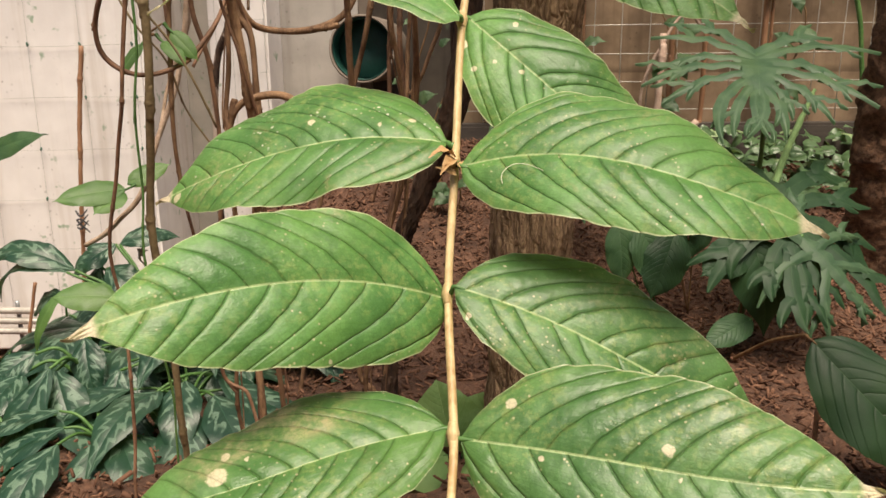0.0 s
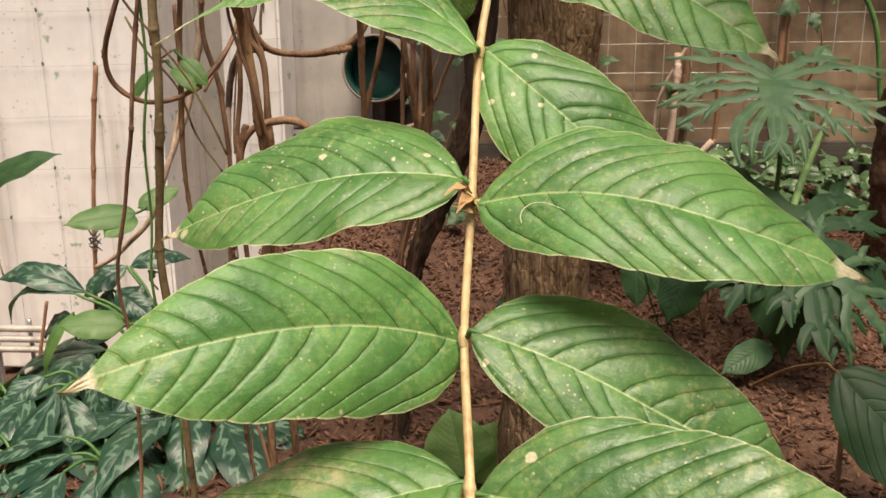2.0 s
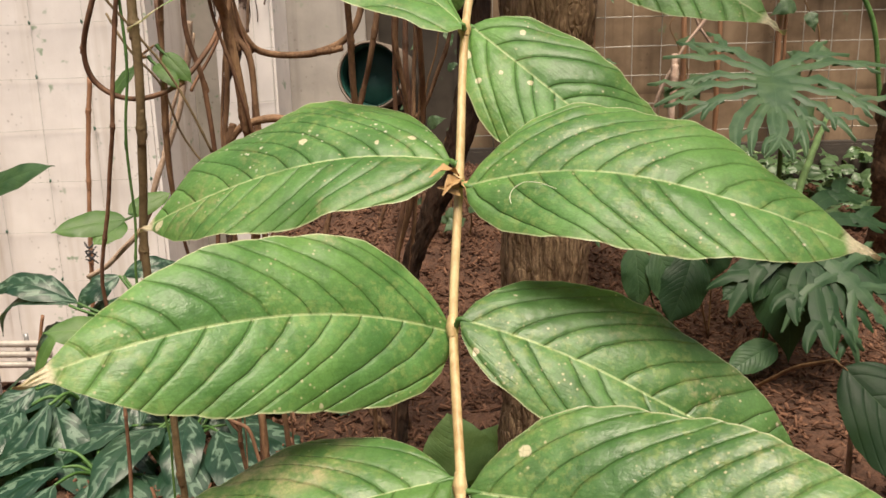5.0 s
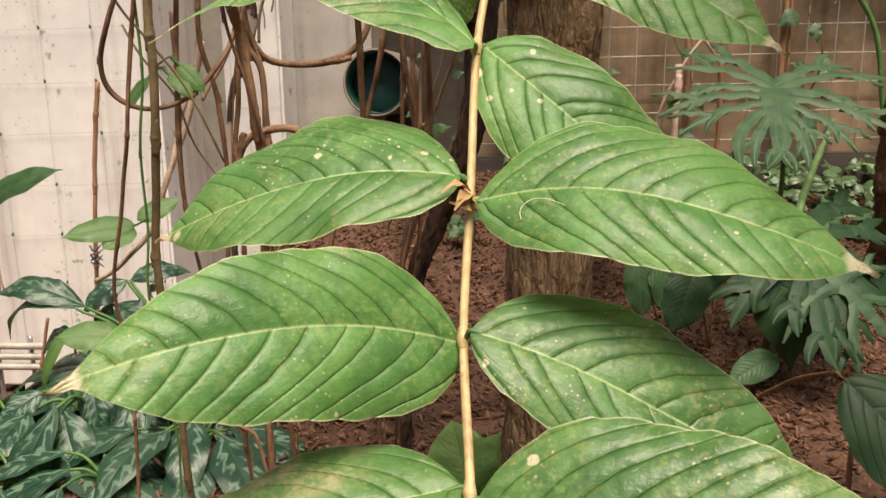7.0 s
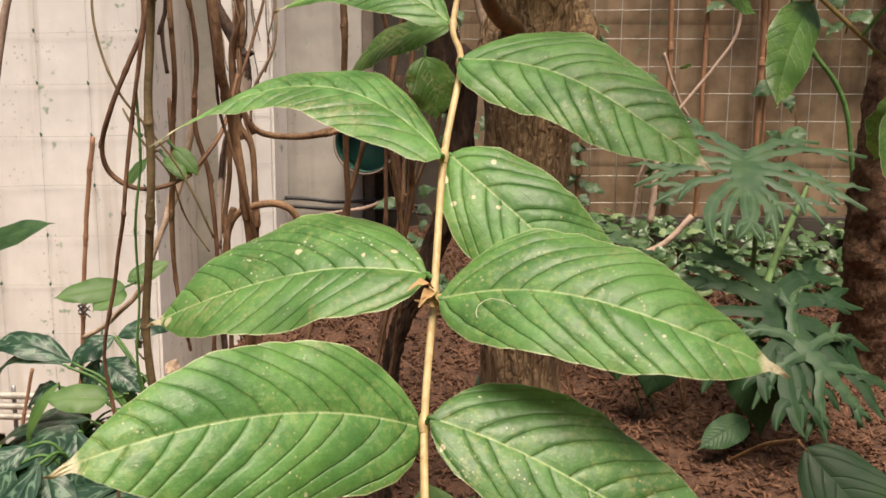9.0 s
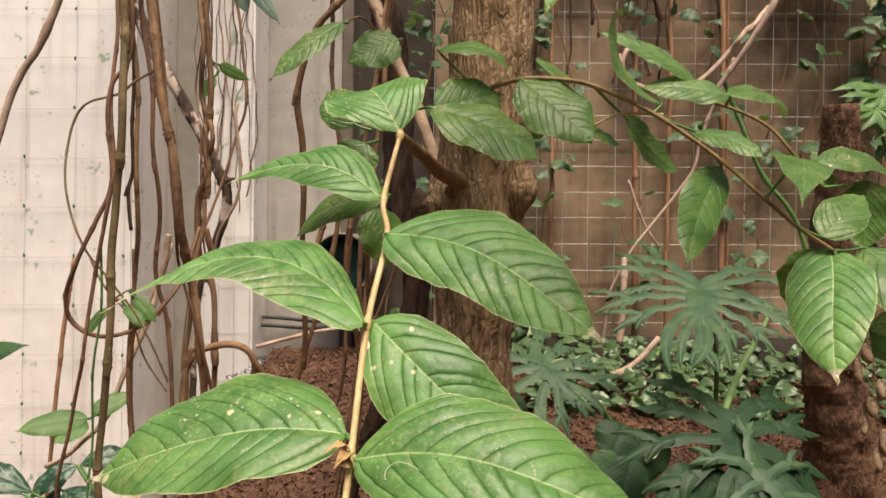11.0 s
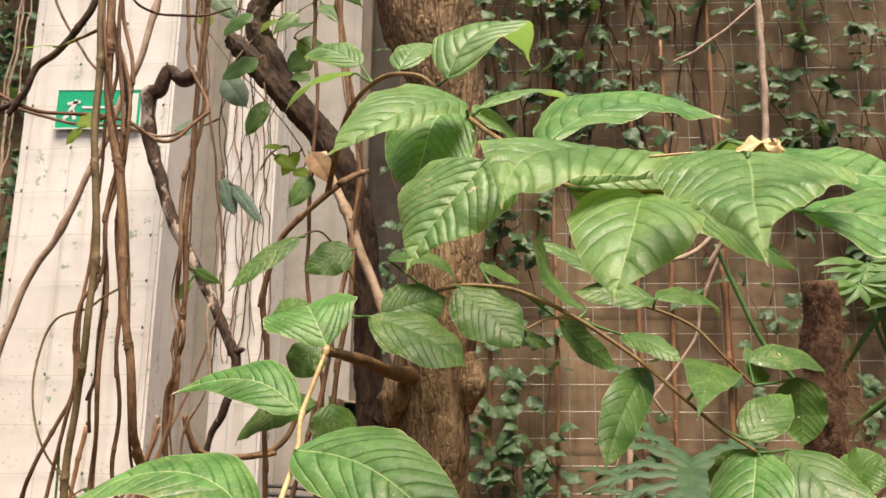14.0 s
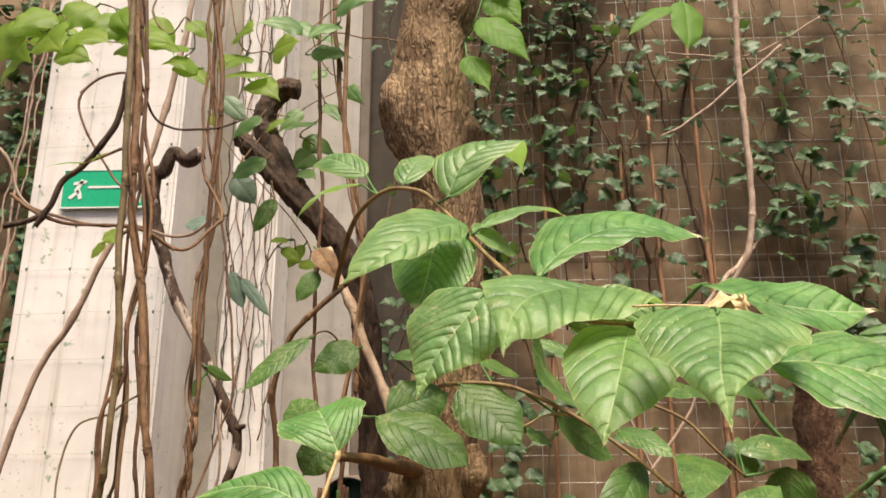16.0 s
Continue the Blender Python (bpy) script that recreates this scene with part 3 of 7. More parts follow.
def stand(base, tip, normal):
    """The pose with x from base to tip and z near the normal, and the length."""
    x = Vector(tip) - Vector(base)
    n = x.length
    x.normalize()
    z = (normal - x * normal.dot(x)).normalized()
    y = z.cross(x)
    return Matrix(((x.x, y.x, z.x, base[0]), (x.y, y.y, z.y, base[1]), (x.z, y.z, z.z, base[2]), (0, 0, 0, 1))), n


COUNT = [0]


def leaf(plant, base, tip, width, rise=40.0, turn=0.0, material=None, node=None, label="", rod_mat=None, **shape):
    """A leaf of a plant, from base to tip, with its stalk to the node that bears it."""
    COUNT[0] += 1
    shape.setdefault("seed", COUNT[0] * 0.618)
    m, n = stand(base, tip, facing(rise, turn))
    ob = part("leaf", blade("leaf", n, width, **shape), material or M_SHRUB, plant, label, m)
    if node:
        b, q = Vector(base), Vector(node)
        ahead = (Vector(tip) - b).normalized()
        me, at = rod("stalk", [q, (q + b) / 2 + Vector((0, 0, -0.001)), b, b + ahead * 0.012], [0.0026, 0.0019, 0.0017, 0.001], 7, 4)
        part("stalk", me, rod_mat or M_GREENSTEM, ob, "", at)
    return ob

# ---- the hanging shoot of the shrub, close to the visitor ----
N_TOP, N5, N4, N3 = (0.0482, 0.757, 0.9025), (0.0354, 0.700, 0.829), (0.0420, 0.655, 0.7908), (0.0287, 0.607, 0.7127)
N2, N1, N0 = (0.0224, 0.547, 0.6145), (0.0171, 0.500, 0.531), (0.0200, 0.436, 0.4612)
shoot = thing("leafy_shoot", N_TOP, "hanging straw-coloured shoot with large glossy ribbed green leaves", "plant")
me, at = rod("stem", [N_TOP, N5, N4, N3, N2, N1, N0, (0.017, 0.392, 0.425), (0.016, 0.35, 0.385)], [0.0026, 0.0028, 0.0028, 0.0029, 0.0029, 0.0028, 0.0028, 0.0027, 0.0025], 14, 14, 0.0, 0.12, 3)
part("stem", me, M_SHOOT, shoot, "straw-coloured ridged woody stem", at)
for q, r in ((N_TOP, 0.0050), (N5, 0.0042), (N4, 0.0044), (N3, 0.0046), (N2, 0.0044), (N1, 0.0042), (N0, 0.0042)):
    me, at = rod("node", [Vector(q) - Vector((0, 0.004, 0.006)), q, Vector(q) + Vector((0, 0.004, 0.006))], [0.0028, r, 0.0028], 12, 5, 0, 0.3, q[2])
    part("node", me, M_SHOOT, shoot, "", at)
# a withered stipule at the middle node
for k, tip in enumerate(((0.004, 0.528, 0.6190), (0.012, 0.522, 0.6085), (0.027, 0.527, 0.608), (0.009, 0.524, 0.6135))):
    b = Vector(N2) + Vector((0.0, -0.005, 0.003 - 0.002 * k))
    m, n = stand(b, tip, facing(60 - 22 * k, 25 * (k - 1)))
    part("stipule", blade("stipule", n, 0.009, LANCE, arch=0.2, fold=0.6, droop=0, wave=0.1, nu=12, nv=4, relief=0.03), M_STIPULE, shoot, "withered brown stipule", m)

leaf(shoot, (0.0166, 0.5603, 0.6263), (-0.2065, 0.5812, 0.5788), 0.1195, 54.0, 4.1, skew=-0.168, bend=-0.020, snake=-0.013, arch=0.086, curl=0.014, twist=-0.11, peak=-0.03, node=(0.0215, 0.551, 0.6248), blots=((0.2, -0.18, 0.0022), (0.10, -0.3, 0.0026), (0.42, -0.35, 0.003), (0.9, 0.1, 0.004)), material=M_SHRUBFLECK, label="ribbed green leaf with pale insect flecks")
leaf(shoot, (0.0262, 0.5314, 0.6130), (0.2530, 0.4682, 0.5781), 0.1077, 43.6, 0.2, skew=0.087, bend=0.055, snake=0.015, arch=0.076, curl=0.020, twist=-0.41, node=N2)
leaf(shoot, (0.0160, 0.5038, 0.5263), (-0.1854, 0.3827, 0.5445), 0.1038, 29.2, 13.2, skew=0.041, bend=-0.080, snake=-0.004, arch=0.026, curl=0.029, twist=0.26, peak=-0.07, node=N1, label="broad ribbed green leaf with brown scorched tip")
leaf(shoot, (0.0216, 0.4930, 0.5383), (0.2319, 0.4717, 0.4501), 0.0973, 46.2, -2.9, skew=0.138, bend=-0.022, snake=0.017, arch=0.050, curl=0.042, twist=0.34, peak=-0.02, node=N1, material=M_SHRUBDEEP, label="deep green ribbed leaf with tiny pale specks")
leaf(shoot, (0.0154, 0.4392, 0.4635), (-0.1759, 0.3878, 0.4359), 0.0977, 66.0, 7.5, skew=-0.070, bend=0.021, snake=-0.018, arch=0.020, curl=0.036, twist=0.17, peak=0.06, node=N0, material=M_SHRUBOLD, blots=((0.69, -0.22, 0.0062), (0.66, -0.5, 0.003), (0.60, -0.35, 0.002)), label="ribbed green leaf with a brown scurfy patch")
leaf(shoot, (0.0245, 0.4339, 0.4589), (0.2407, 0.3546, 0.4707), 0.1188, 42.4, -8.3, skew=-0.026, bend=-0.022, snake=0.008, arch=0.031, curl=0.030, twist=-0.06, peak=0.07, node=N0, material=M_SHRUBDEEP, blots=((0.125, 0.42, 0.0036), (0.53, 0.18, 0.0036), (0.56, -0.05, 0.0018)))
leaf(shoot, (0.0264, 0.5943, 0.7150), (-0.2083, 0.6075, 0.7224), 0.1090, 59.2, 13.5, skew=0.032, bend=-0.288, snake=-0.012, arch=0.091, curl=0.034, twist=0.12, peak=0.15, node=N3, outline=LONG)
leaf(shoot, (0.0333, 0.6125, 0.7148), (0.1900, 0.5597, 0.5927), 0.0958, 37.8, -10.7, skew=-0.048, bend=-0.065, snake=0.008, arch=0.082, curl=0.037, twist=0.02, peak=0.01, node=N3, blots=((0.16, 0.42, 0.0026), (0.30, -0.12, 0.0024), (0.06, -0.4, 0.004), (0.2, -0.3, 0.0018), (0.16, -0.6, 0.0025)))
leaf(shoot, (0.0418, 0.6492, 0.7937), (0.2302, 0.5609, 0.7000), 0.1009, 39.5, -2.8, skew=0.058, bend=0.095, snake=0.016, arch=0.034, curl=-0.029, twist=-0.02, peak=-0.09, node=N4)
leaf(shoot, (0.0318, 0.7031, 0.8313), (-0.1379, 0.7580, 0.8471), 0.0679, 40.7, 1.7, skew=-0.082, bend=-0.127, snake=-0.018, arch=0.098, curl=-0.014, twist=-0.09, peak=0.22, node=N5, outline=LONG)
leaf(shoot, (0.0470, 0.765, 0.908), (-0.005, 0.875, 0.950), 0.122, 45, -5, node=N_TOP, arch=0.28, fold=0.05, droop=0.05, curl=0.10, outline=LANCE)
leaf(shoot, (0.037, 0.760, 0.839), (-0.083, 0.830, 0.793), 0.055, 40, 20, node=N5, arch=0.1, curl=0.1, material=M_SHRUBDARK, label="small green leaf with a torn brown margin")

hair = thing("dry_fibre", (0.0529, 0.5068, 0.6040), "thin pale dry fibre lying curled on a leaf", "fibre")
me, at = rod("strand", [(x, y - 0.0028, z + 0.0020) for x, y, z in ((0.0529, 0.5079, 0.6032), (0.0524, 0.5107, 0.6072), (0.0547, 0.5129, 0.6115), (0.0610, 0.5144, 0.6149), (0.0679, 0.5106, 0.6154), (0.0736, 0.5066, 0.6142), (0.0789, 0.5026, 0.6123))], [0.00030, 0.00028, 0.0002], 6, 8)
part("strand", me, M_HAIR, hair, "", at)

# ---- the tree that bears the shoots ----
tree = thing("tree", (0.148, 1.16, -0.1), "slender tree with furrowed grey-brown bark and swollen scars", "tree")
me, at = rod("trunk", [(0.140, 1.19, -0.15), (0.145, 1.17, 0.2), (0.148, 1.165, 0.43), (0.15, 1.165, 0.65), (0.153, 1.165, 0.88), (0.172, 1.17, 1.08), (0.178, 1.17, 1.33), (0.168, 1.17, 1.45), (0.138, 1.17, 1.55), (0.140, 1.17, 1.66), (0.145, 1.17, 1.76), (0.170, 1.18, 1.86), (0.21, 1.2, 2.2), (0.20, 1.22, 2.8), (0.22, 1.25, 3.6)],
             [0.068, 0.062, 0.063, 0.061, 0.068, 0.066, 0.064, 0.072, 0.084, 0.074, 0.067, 0.078, 0.072, 0.066, 0.06], 150, 36, 0, 0.10, 1.7, 0, 0.0032)
part("trunk", me, M_TREE, tree, "furrowed grey-brown trunk", at)
me, at = rod("limb", [(0.13, 1.13, 0.885), (0.095, 1.04, 0.89), (0.07, 0.90, 0.90), N_TOP], [0.016, 0.011, 0.008, 0.0055], 14, 10, 0, 0.25, 5)
part("limb", me, M_TWIG, tree, "short brown side branch", at)
for c, r, s in (((0.222, 1.125, 0.875), 0.022, 2.0), ((0.098, 1.12, 0.85), 0.032, 4.0), ((0.215, 1.15, 1.515), 0.034, 6.0)):
    me, at = rod("burl", [Vector(c) - Vector((0.012, -0.01, 0.045)), c, Vector(c) + Vector((-0.006, 0.01, 0.05))], [0.012, r, 0.012], 24, 10, 0, 0.35, s, 0, 0.003)
    part("burl", me, M_TREE, tree, "", at)

me, at = rod("burl", [(0.115, 1.170, 1.68), (0.092, 1.160, 1.625), (0.084, 1.150, 1.575), (0.098, 1.160, 1.52), (0.124, 1.170, 1.44)], [0.02, 0.038, 0.047, 0.042, 0.02], 40, 16, 0, 0.3, 8.0, 0, 0.005)
part("burl", me, M_TREE, tree, "broad swollen burl", at)

# ---- the upper branch, arching over towards the visitor ----
D, E, F, C = (0.173, 0.771, 1.243), (0.217, 0.686, 1.168), (0.263, 0.53, 1.075), (0.389, 0.450, 1.012)
upper = thing("leafy_branch", (0.05, 1.06, 1.10), "arching brown branch with pale green ribbed drooping leaves", "plant")
me, at = rod("stem", [(-0.021, 1.060, 1.180), (0.020, 0.960, 1.260), (0.053, 0.900, 1.285), (0.098, 0.850, 1.294), (0.145, 0.800, 1.273), D, E, F, (0.312, 0.500, 1.030), C, (0.422, 0.440, 1.007)], [0.0045, 0.004, 0.0035, 0.0031, 0.0028, 0.0026, 0.0024, 0.0022, 0.0018], 12, 10, 0, 0.2, 8)
part("stem", me, M_TANTWIG, upper, "", at)
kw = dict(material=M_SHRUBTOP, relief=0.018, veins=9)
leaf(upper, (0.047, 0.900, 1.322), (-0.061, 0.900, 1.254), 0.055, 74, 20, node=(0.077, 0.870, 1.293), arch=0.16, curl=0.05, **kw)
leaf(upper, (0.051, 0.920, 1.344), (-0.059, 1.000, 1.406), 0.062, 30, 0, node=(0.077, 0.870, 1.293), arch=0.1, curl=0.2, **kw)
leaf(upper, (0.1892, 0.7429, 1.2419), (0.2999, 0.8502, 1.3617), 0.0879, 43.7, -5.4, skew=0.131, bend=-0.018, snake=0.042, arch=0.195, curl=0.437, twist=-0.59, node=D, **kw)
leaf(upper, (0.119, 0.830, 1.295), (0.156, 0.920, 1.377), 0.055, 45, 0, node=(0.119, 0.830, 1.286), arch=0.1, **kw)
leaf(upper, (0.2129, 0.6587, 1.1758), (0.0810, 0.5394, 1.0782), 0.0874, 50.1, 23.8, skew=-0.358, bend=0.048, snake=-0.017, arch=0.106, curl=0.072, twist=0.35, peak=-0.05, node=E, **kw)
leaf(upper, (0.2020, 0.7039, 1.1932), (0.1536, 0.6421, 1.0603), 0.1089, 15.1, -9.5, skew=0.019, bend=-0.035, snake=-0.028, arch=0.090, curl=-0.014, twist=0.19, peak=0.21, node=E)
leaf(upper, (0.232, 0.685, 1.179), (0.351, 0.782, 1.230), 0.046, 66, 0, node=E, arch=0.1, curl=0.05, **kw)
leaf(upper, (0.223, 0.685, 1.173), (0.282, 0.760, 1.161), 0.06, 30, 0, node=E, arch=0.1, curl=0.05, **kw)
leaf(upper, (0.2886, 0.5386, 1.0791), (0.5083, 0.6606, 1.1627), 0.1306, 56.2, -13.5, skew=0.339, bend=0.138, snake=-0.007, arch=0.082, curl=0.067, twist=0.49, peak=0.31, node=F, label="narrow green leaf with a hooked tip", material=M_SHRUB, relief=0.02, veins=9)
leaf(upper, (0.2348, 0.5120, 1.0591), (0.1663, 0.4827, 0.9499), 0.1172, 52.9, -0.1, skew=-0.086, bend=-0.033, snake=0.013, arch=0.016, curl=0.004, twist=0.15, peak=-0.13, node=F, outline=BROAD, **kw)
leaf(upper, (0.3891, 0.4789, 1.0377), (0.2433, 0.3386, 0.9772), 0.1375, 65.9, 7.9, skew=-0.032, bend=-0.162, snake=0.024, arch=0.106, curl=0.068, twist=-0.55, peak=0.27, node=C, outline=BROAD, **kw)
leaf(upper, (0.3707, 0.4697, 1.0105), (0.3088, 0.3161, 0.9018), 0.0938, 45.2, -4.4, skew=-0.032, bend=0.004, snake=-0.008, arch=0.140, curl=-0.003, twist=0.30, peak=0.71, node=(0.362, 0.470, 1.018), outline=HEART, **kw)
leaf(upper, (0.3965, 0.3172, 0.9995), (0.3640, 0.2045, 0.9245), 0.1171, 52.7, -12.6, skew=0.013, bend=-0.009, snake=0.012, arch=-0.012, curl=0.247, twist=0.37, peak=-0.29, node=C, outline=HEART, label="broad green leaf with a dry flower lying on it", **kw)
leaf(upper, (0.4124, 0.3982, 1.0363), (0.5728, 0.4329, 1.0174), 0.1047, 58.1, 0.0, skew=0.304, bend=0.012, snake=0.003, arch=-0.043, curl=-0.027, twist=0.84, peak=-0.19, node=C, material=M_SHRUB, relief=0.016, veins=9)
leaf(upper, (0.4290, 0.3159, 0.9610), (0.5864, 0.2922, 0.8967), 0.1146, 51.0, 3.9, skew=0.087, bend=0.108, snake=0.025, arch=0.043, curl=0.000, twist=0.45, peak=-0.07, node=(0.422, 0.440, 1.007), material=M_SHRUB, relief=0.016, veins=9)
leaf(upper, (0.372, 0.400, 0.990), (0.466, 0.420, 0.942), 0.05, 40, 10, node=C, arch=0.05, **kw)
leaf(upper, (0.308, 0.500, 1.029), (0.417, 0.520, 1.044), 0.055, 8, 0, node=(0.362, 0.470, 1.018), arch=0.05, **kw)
flower = thing("dry_flower", (0.412, 0.322, 1.002), "dry tan flower with a long pale stalk lying on a leaf", "flower")
me, at = rod("stalk", [(0.345, 0.355, 1.010), (0.371, 0.338, 1.007), (0.398, 0.325, 1.003)], [0.0010, 0.0009, 0.0012], 7, 6)
part("stalk", me, M_PETAL, flower, "", at)
for k, (a, b, w) in enumerate((((0.393, 0.328, 1.002), (0.422, 0.324, 1.001), 0.016), ((0.396, 0.328, 1.000), (0.411, 0.322, 0.994), 0.013), ((0.412, 0.326, 1.001), (0.422, 0.328, 1.013), 0.012), ((0.402, 0.326, 1.002), (0.423, 0.321, 0.997), 0.012))):
    m, n = stand(a, b, facing(50 - 20 * k, 20 * k))
    part("petal", blade("petal", n, w, ROUND, arch=0.25, fold=0.4, wave=0.15, nu=14, nv=5, relief=0.04, seed=k), M_PETAL, flower, "", m)

# ---- the branch that leaves the tree to the side ----
side = thing("leafy_branch", (0.162, 1.100, 1.026), "thin brown side branch with small hanging ribbed leaves", "plant")
SB = [(0.153, 1.100, 1.023), (0.197, 0.990, 1.017), (0.250, 0.970, 1.014), (0.297, 0.950, 1.001), (0.370, 0.930, 0.962), (0.449, 0.920, 0.906), (0.512, 0.915, 0.850), (0.553, 0.913, 0.815), (0.601, 0.912, 0.784)]
me, at = rod("stem", SB, [0.0042, 0.0036, 0.0033, 0.003, 0.0028, 0.0026, 0.0025, 0.0022], 12, 10, 0, 0.2, 11)
part("stem", me, M_TANTWIG, side, "", at)
me, at = rod("twig", [(0.387, 0.940, 0.962), (0.335, 0.960, 0.966), (0.297, 0.950, 0.949)], [0.0022, 0.0018, 0.0014], 8, 6)
part("twig", me, M_SHOOT, side, "", at)
SC = [(0.421, 1.000, 1.002), (0.492, 1.000, 0.986), (0.551, 1.000, 0.959), (0.590, 1.000, 0.918), (0.640, 1.020, 0.875)]
me, at = rod("twig", SC, [0.0026, 0.0024, 0.0024, 0.002], 9, 8)
part("twig", me, M_TANTWIG, side, "", at)
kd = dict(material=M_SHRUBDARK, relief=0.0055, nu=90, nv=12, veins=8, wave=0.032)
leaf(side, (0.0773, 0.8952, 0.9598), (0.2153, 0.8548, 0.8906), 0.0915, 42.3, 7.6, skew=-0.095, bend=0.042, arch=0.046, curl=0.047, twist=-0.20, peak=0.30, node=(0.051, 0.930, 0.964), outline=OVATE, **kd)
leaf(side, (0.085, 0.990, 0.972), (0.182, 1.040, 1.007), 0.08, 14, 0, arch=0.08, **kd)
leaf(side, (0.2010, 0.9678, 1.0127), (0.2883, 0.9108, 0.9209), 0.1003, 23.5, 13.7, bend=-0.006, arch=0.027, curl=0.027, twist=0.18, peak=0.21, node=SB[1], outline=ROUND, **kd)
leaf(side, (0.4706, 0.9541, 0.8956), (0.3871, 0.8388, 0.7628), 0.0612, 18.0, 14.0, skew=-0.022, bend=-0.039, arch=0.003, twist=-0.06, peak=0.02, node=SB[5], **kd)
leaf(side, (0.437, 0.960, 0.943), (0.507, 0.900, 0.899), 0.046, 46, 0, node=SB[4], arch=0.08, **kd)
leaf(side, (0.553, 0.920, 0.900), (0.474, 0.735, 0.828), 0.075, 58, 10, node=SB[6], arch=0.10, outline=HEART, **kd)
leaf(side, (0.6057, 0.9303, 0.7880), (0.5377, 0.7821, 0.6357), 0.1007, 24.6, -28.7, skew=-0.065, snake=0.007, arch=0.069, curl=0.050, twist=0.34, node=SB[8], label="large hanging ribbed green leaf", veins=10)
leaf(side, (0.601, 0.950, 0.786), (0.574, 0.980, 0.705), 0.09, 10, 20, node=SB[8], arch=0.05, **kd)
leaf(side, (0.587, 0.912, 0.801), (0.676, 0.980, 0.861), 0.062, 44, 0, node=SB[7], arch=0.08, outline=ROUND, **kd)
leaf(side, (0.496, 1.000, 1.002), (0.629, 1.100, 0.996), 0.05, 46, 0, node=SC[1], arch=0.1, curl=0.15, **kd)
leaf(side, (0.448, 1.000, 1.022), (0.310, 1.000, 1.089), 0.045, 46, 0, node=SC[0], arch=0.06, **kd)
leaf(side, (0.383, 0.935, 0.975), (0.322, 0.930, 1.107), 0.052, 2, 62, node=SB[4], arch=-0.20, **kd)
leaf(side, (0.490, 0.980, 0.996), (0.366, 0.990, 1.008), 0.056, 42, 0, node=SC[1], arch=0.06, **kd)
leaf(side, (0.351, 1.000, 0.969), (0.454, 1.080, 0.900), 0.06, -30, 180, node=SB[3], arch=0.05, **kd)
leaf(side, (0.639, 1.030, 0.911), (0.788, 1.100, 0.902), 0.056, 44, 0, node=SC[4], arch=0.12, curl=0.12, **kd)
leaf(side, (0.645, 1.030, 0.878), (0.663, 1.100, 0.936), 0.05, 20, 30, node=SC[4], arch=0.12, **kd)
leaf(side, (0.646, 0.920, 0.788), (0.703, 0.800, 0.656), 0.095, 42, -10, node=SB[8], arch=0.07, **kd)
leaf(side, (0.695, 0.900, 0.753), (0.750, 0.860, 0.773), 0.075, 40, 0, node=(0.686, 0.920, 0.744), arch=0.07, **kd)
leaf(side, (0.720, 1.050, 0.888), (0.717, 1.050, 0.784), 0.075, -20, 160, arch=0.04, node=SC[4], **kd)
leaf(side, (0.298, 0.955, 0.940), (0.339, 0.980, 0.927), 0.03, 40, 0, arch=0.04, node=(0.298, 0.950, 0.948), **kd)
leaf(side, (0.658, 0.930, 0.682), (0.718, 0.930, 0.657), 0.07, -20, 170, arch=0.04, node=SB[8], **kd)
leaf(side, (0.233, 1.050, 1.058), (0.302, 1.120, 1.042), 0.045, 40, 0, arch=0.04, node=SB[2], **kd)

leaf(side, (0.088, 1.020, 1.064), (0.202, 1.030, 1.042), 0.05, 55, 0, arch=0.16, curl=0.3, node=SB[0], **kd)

# ---- small-leaved climbers between the tree and the column ----
climber = thing("climber", (-0.033, 1.050, 1.106), "thin climber with rounded dark green leaves on the lianas", "plant")
me, at = rod("stem", [(0.039, 1.080, 1.018), (0.007, 1.040, 1.076), (-0.018, 1.000, 1.104), (-0.053, 0.980, 1.086)], [0.002, 0.0018, 0.0015], 7, 6)
part("stem", me, M_TWIG, climber, "", at)
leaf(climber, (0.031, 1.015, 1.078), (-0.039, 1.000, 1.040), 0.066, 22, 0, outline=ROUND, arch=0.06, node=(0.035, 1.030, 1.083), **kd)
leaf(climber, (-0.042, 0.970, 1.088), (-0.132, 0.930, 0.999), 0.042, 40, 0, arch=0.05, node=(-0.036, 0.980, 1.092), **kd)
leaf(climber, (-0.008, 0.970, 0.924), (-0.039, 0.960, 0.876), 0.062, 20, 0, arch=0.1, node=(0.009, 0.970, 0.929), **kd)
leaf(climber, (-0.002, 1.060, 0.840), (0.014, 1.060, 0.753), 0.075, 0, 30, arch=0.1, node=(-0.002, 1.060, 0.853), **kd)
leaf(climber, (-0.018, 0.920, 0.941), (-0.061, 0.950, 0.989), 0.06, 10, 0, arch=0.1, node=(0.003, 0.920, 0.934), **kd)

# ---- ground, column and walls ----
def smooth(a, b, x):
    t = min(1.0, max(0.0, (x - a) / (b - a)))
    return t * t * (3 - 2 * t)


def soil_height(x, y):
    far = -0.60 + 0.94 * smooth(-0.86, -0.60, x) - 0.10 * smooth(0.2, 1.2, x)
    near = 1.9 - 0.62 * smooth(-0.84, -1.02, x)
    return far * smooth(near, near + 1.4 - 0.55 * smooth(-0.84, -1.02, x), y) + 0.022 * noise.noise(Vector((x * 3, y * 3, 0))) + 0.012 * noise.noise(Vector((x * 11, y * 11, 4)))


xs, ys = np.linspace(-4.0, 4.0, 150), np.linspace(-3.0, 4.4, 140)
verts = [(x, y, soil_height(x, y)) for y in ys for x in xs]
faces = [(j * 150 + i, j * 150 + i + 1, (j + 1) * 150 + i + 1, (j + 1) * 150 + i) for j in range(139) for i in range(149)]
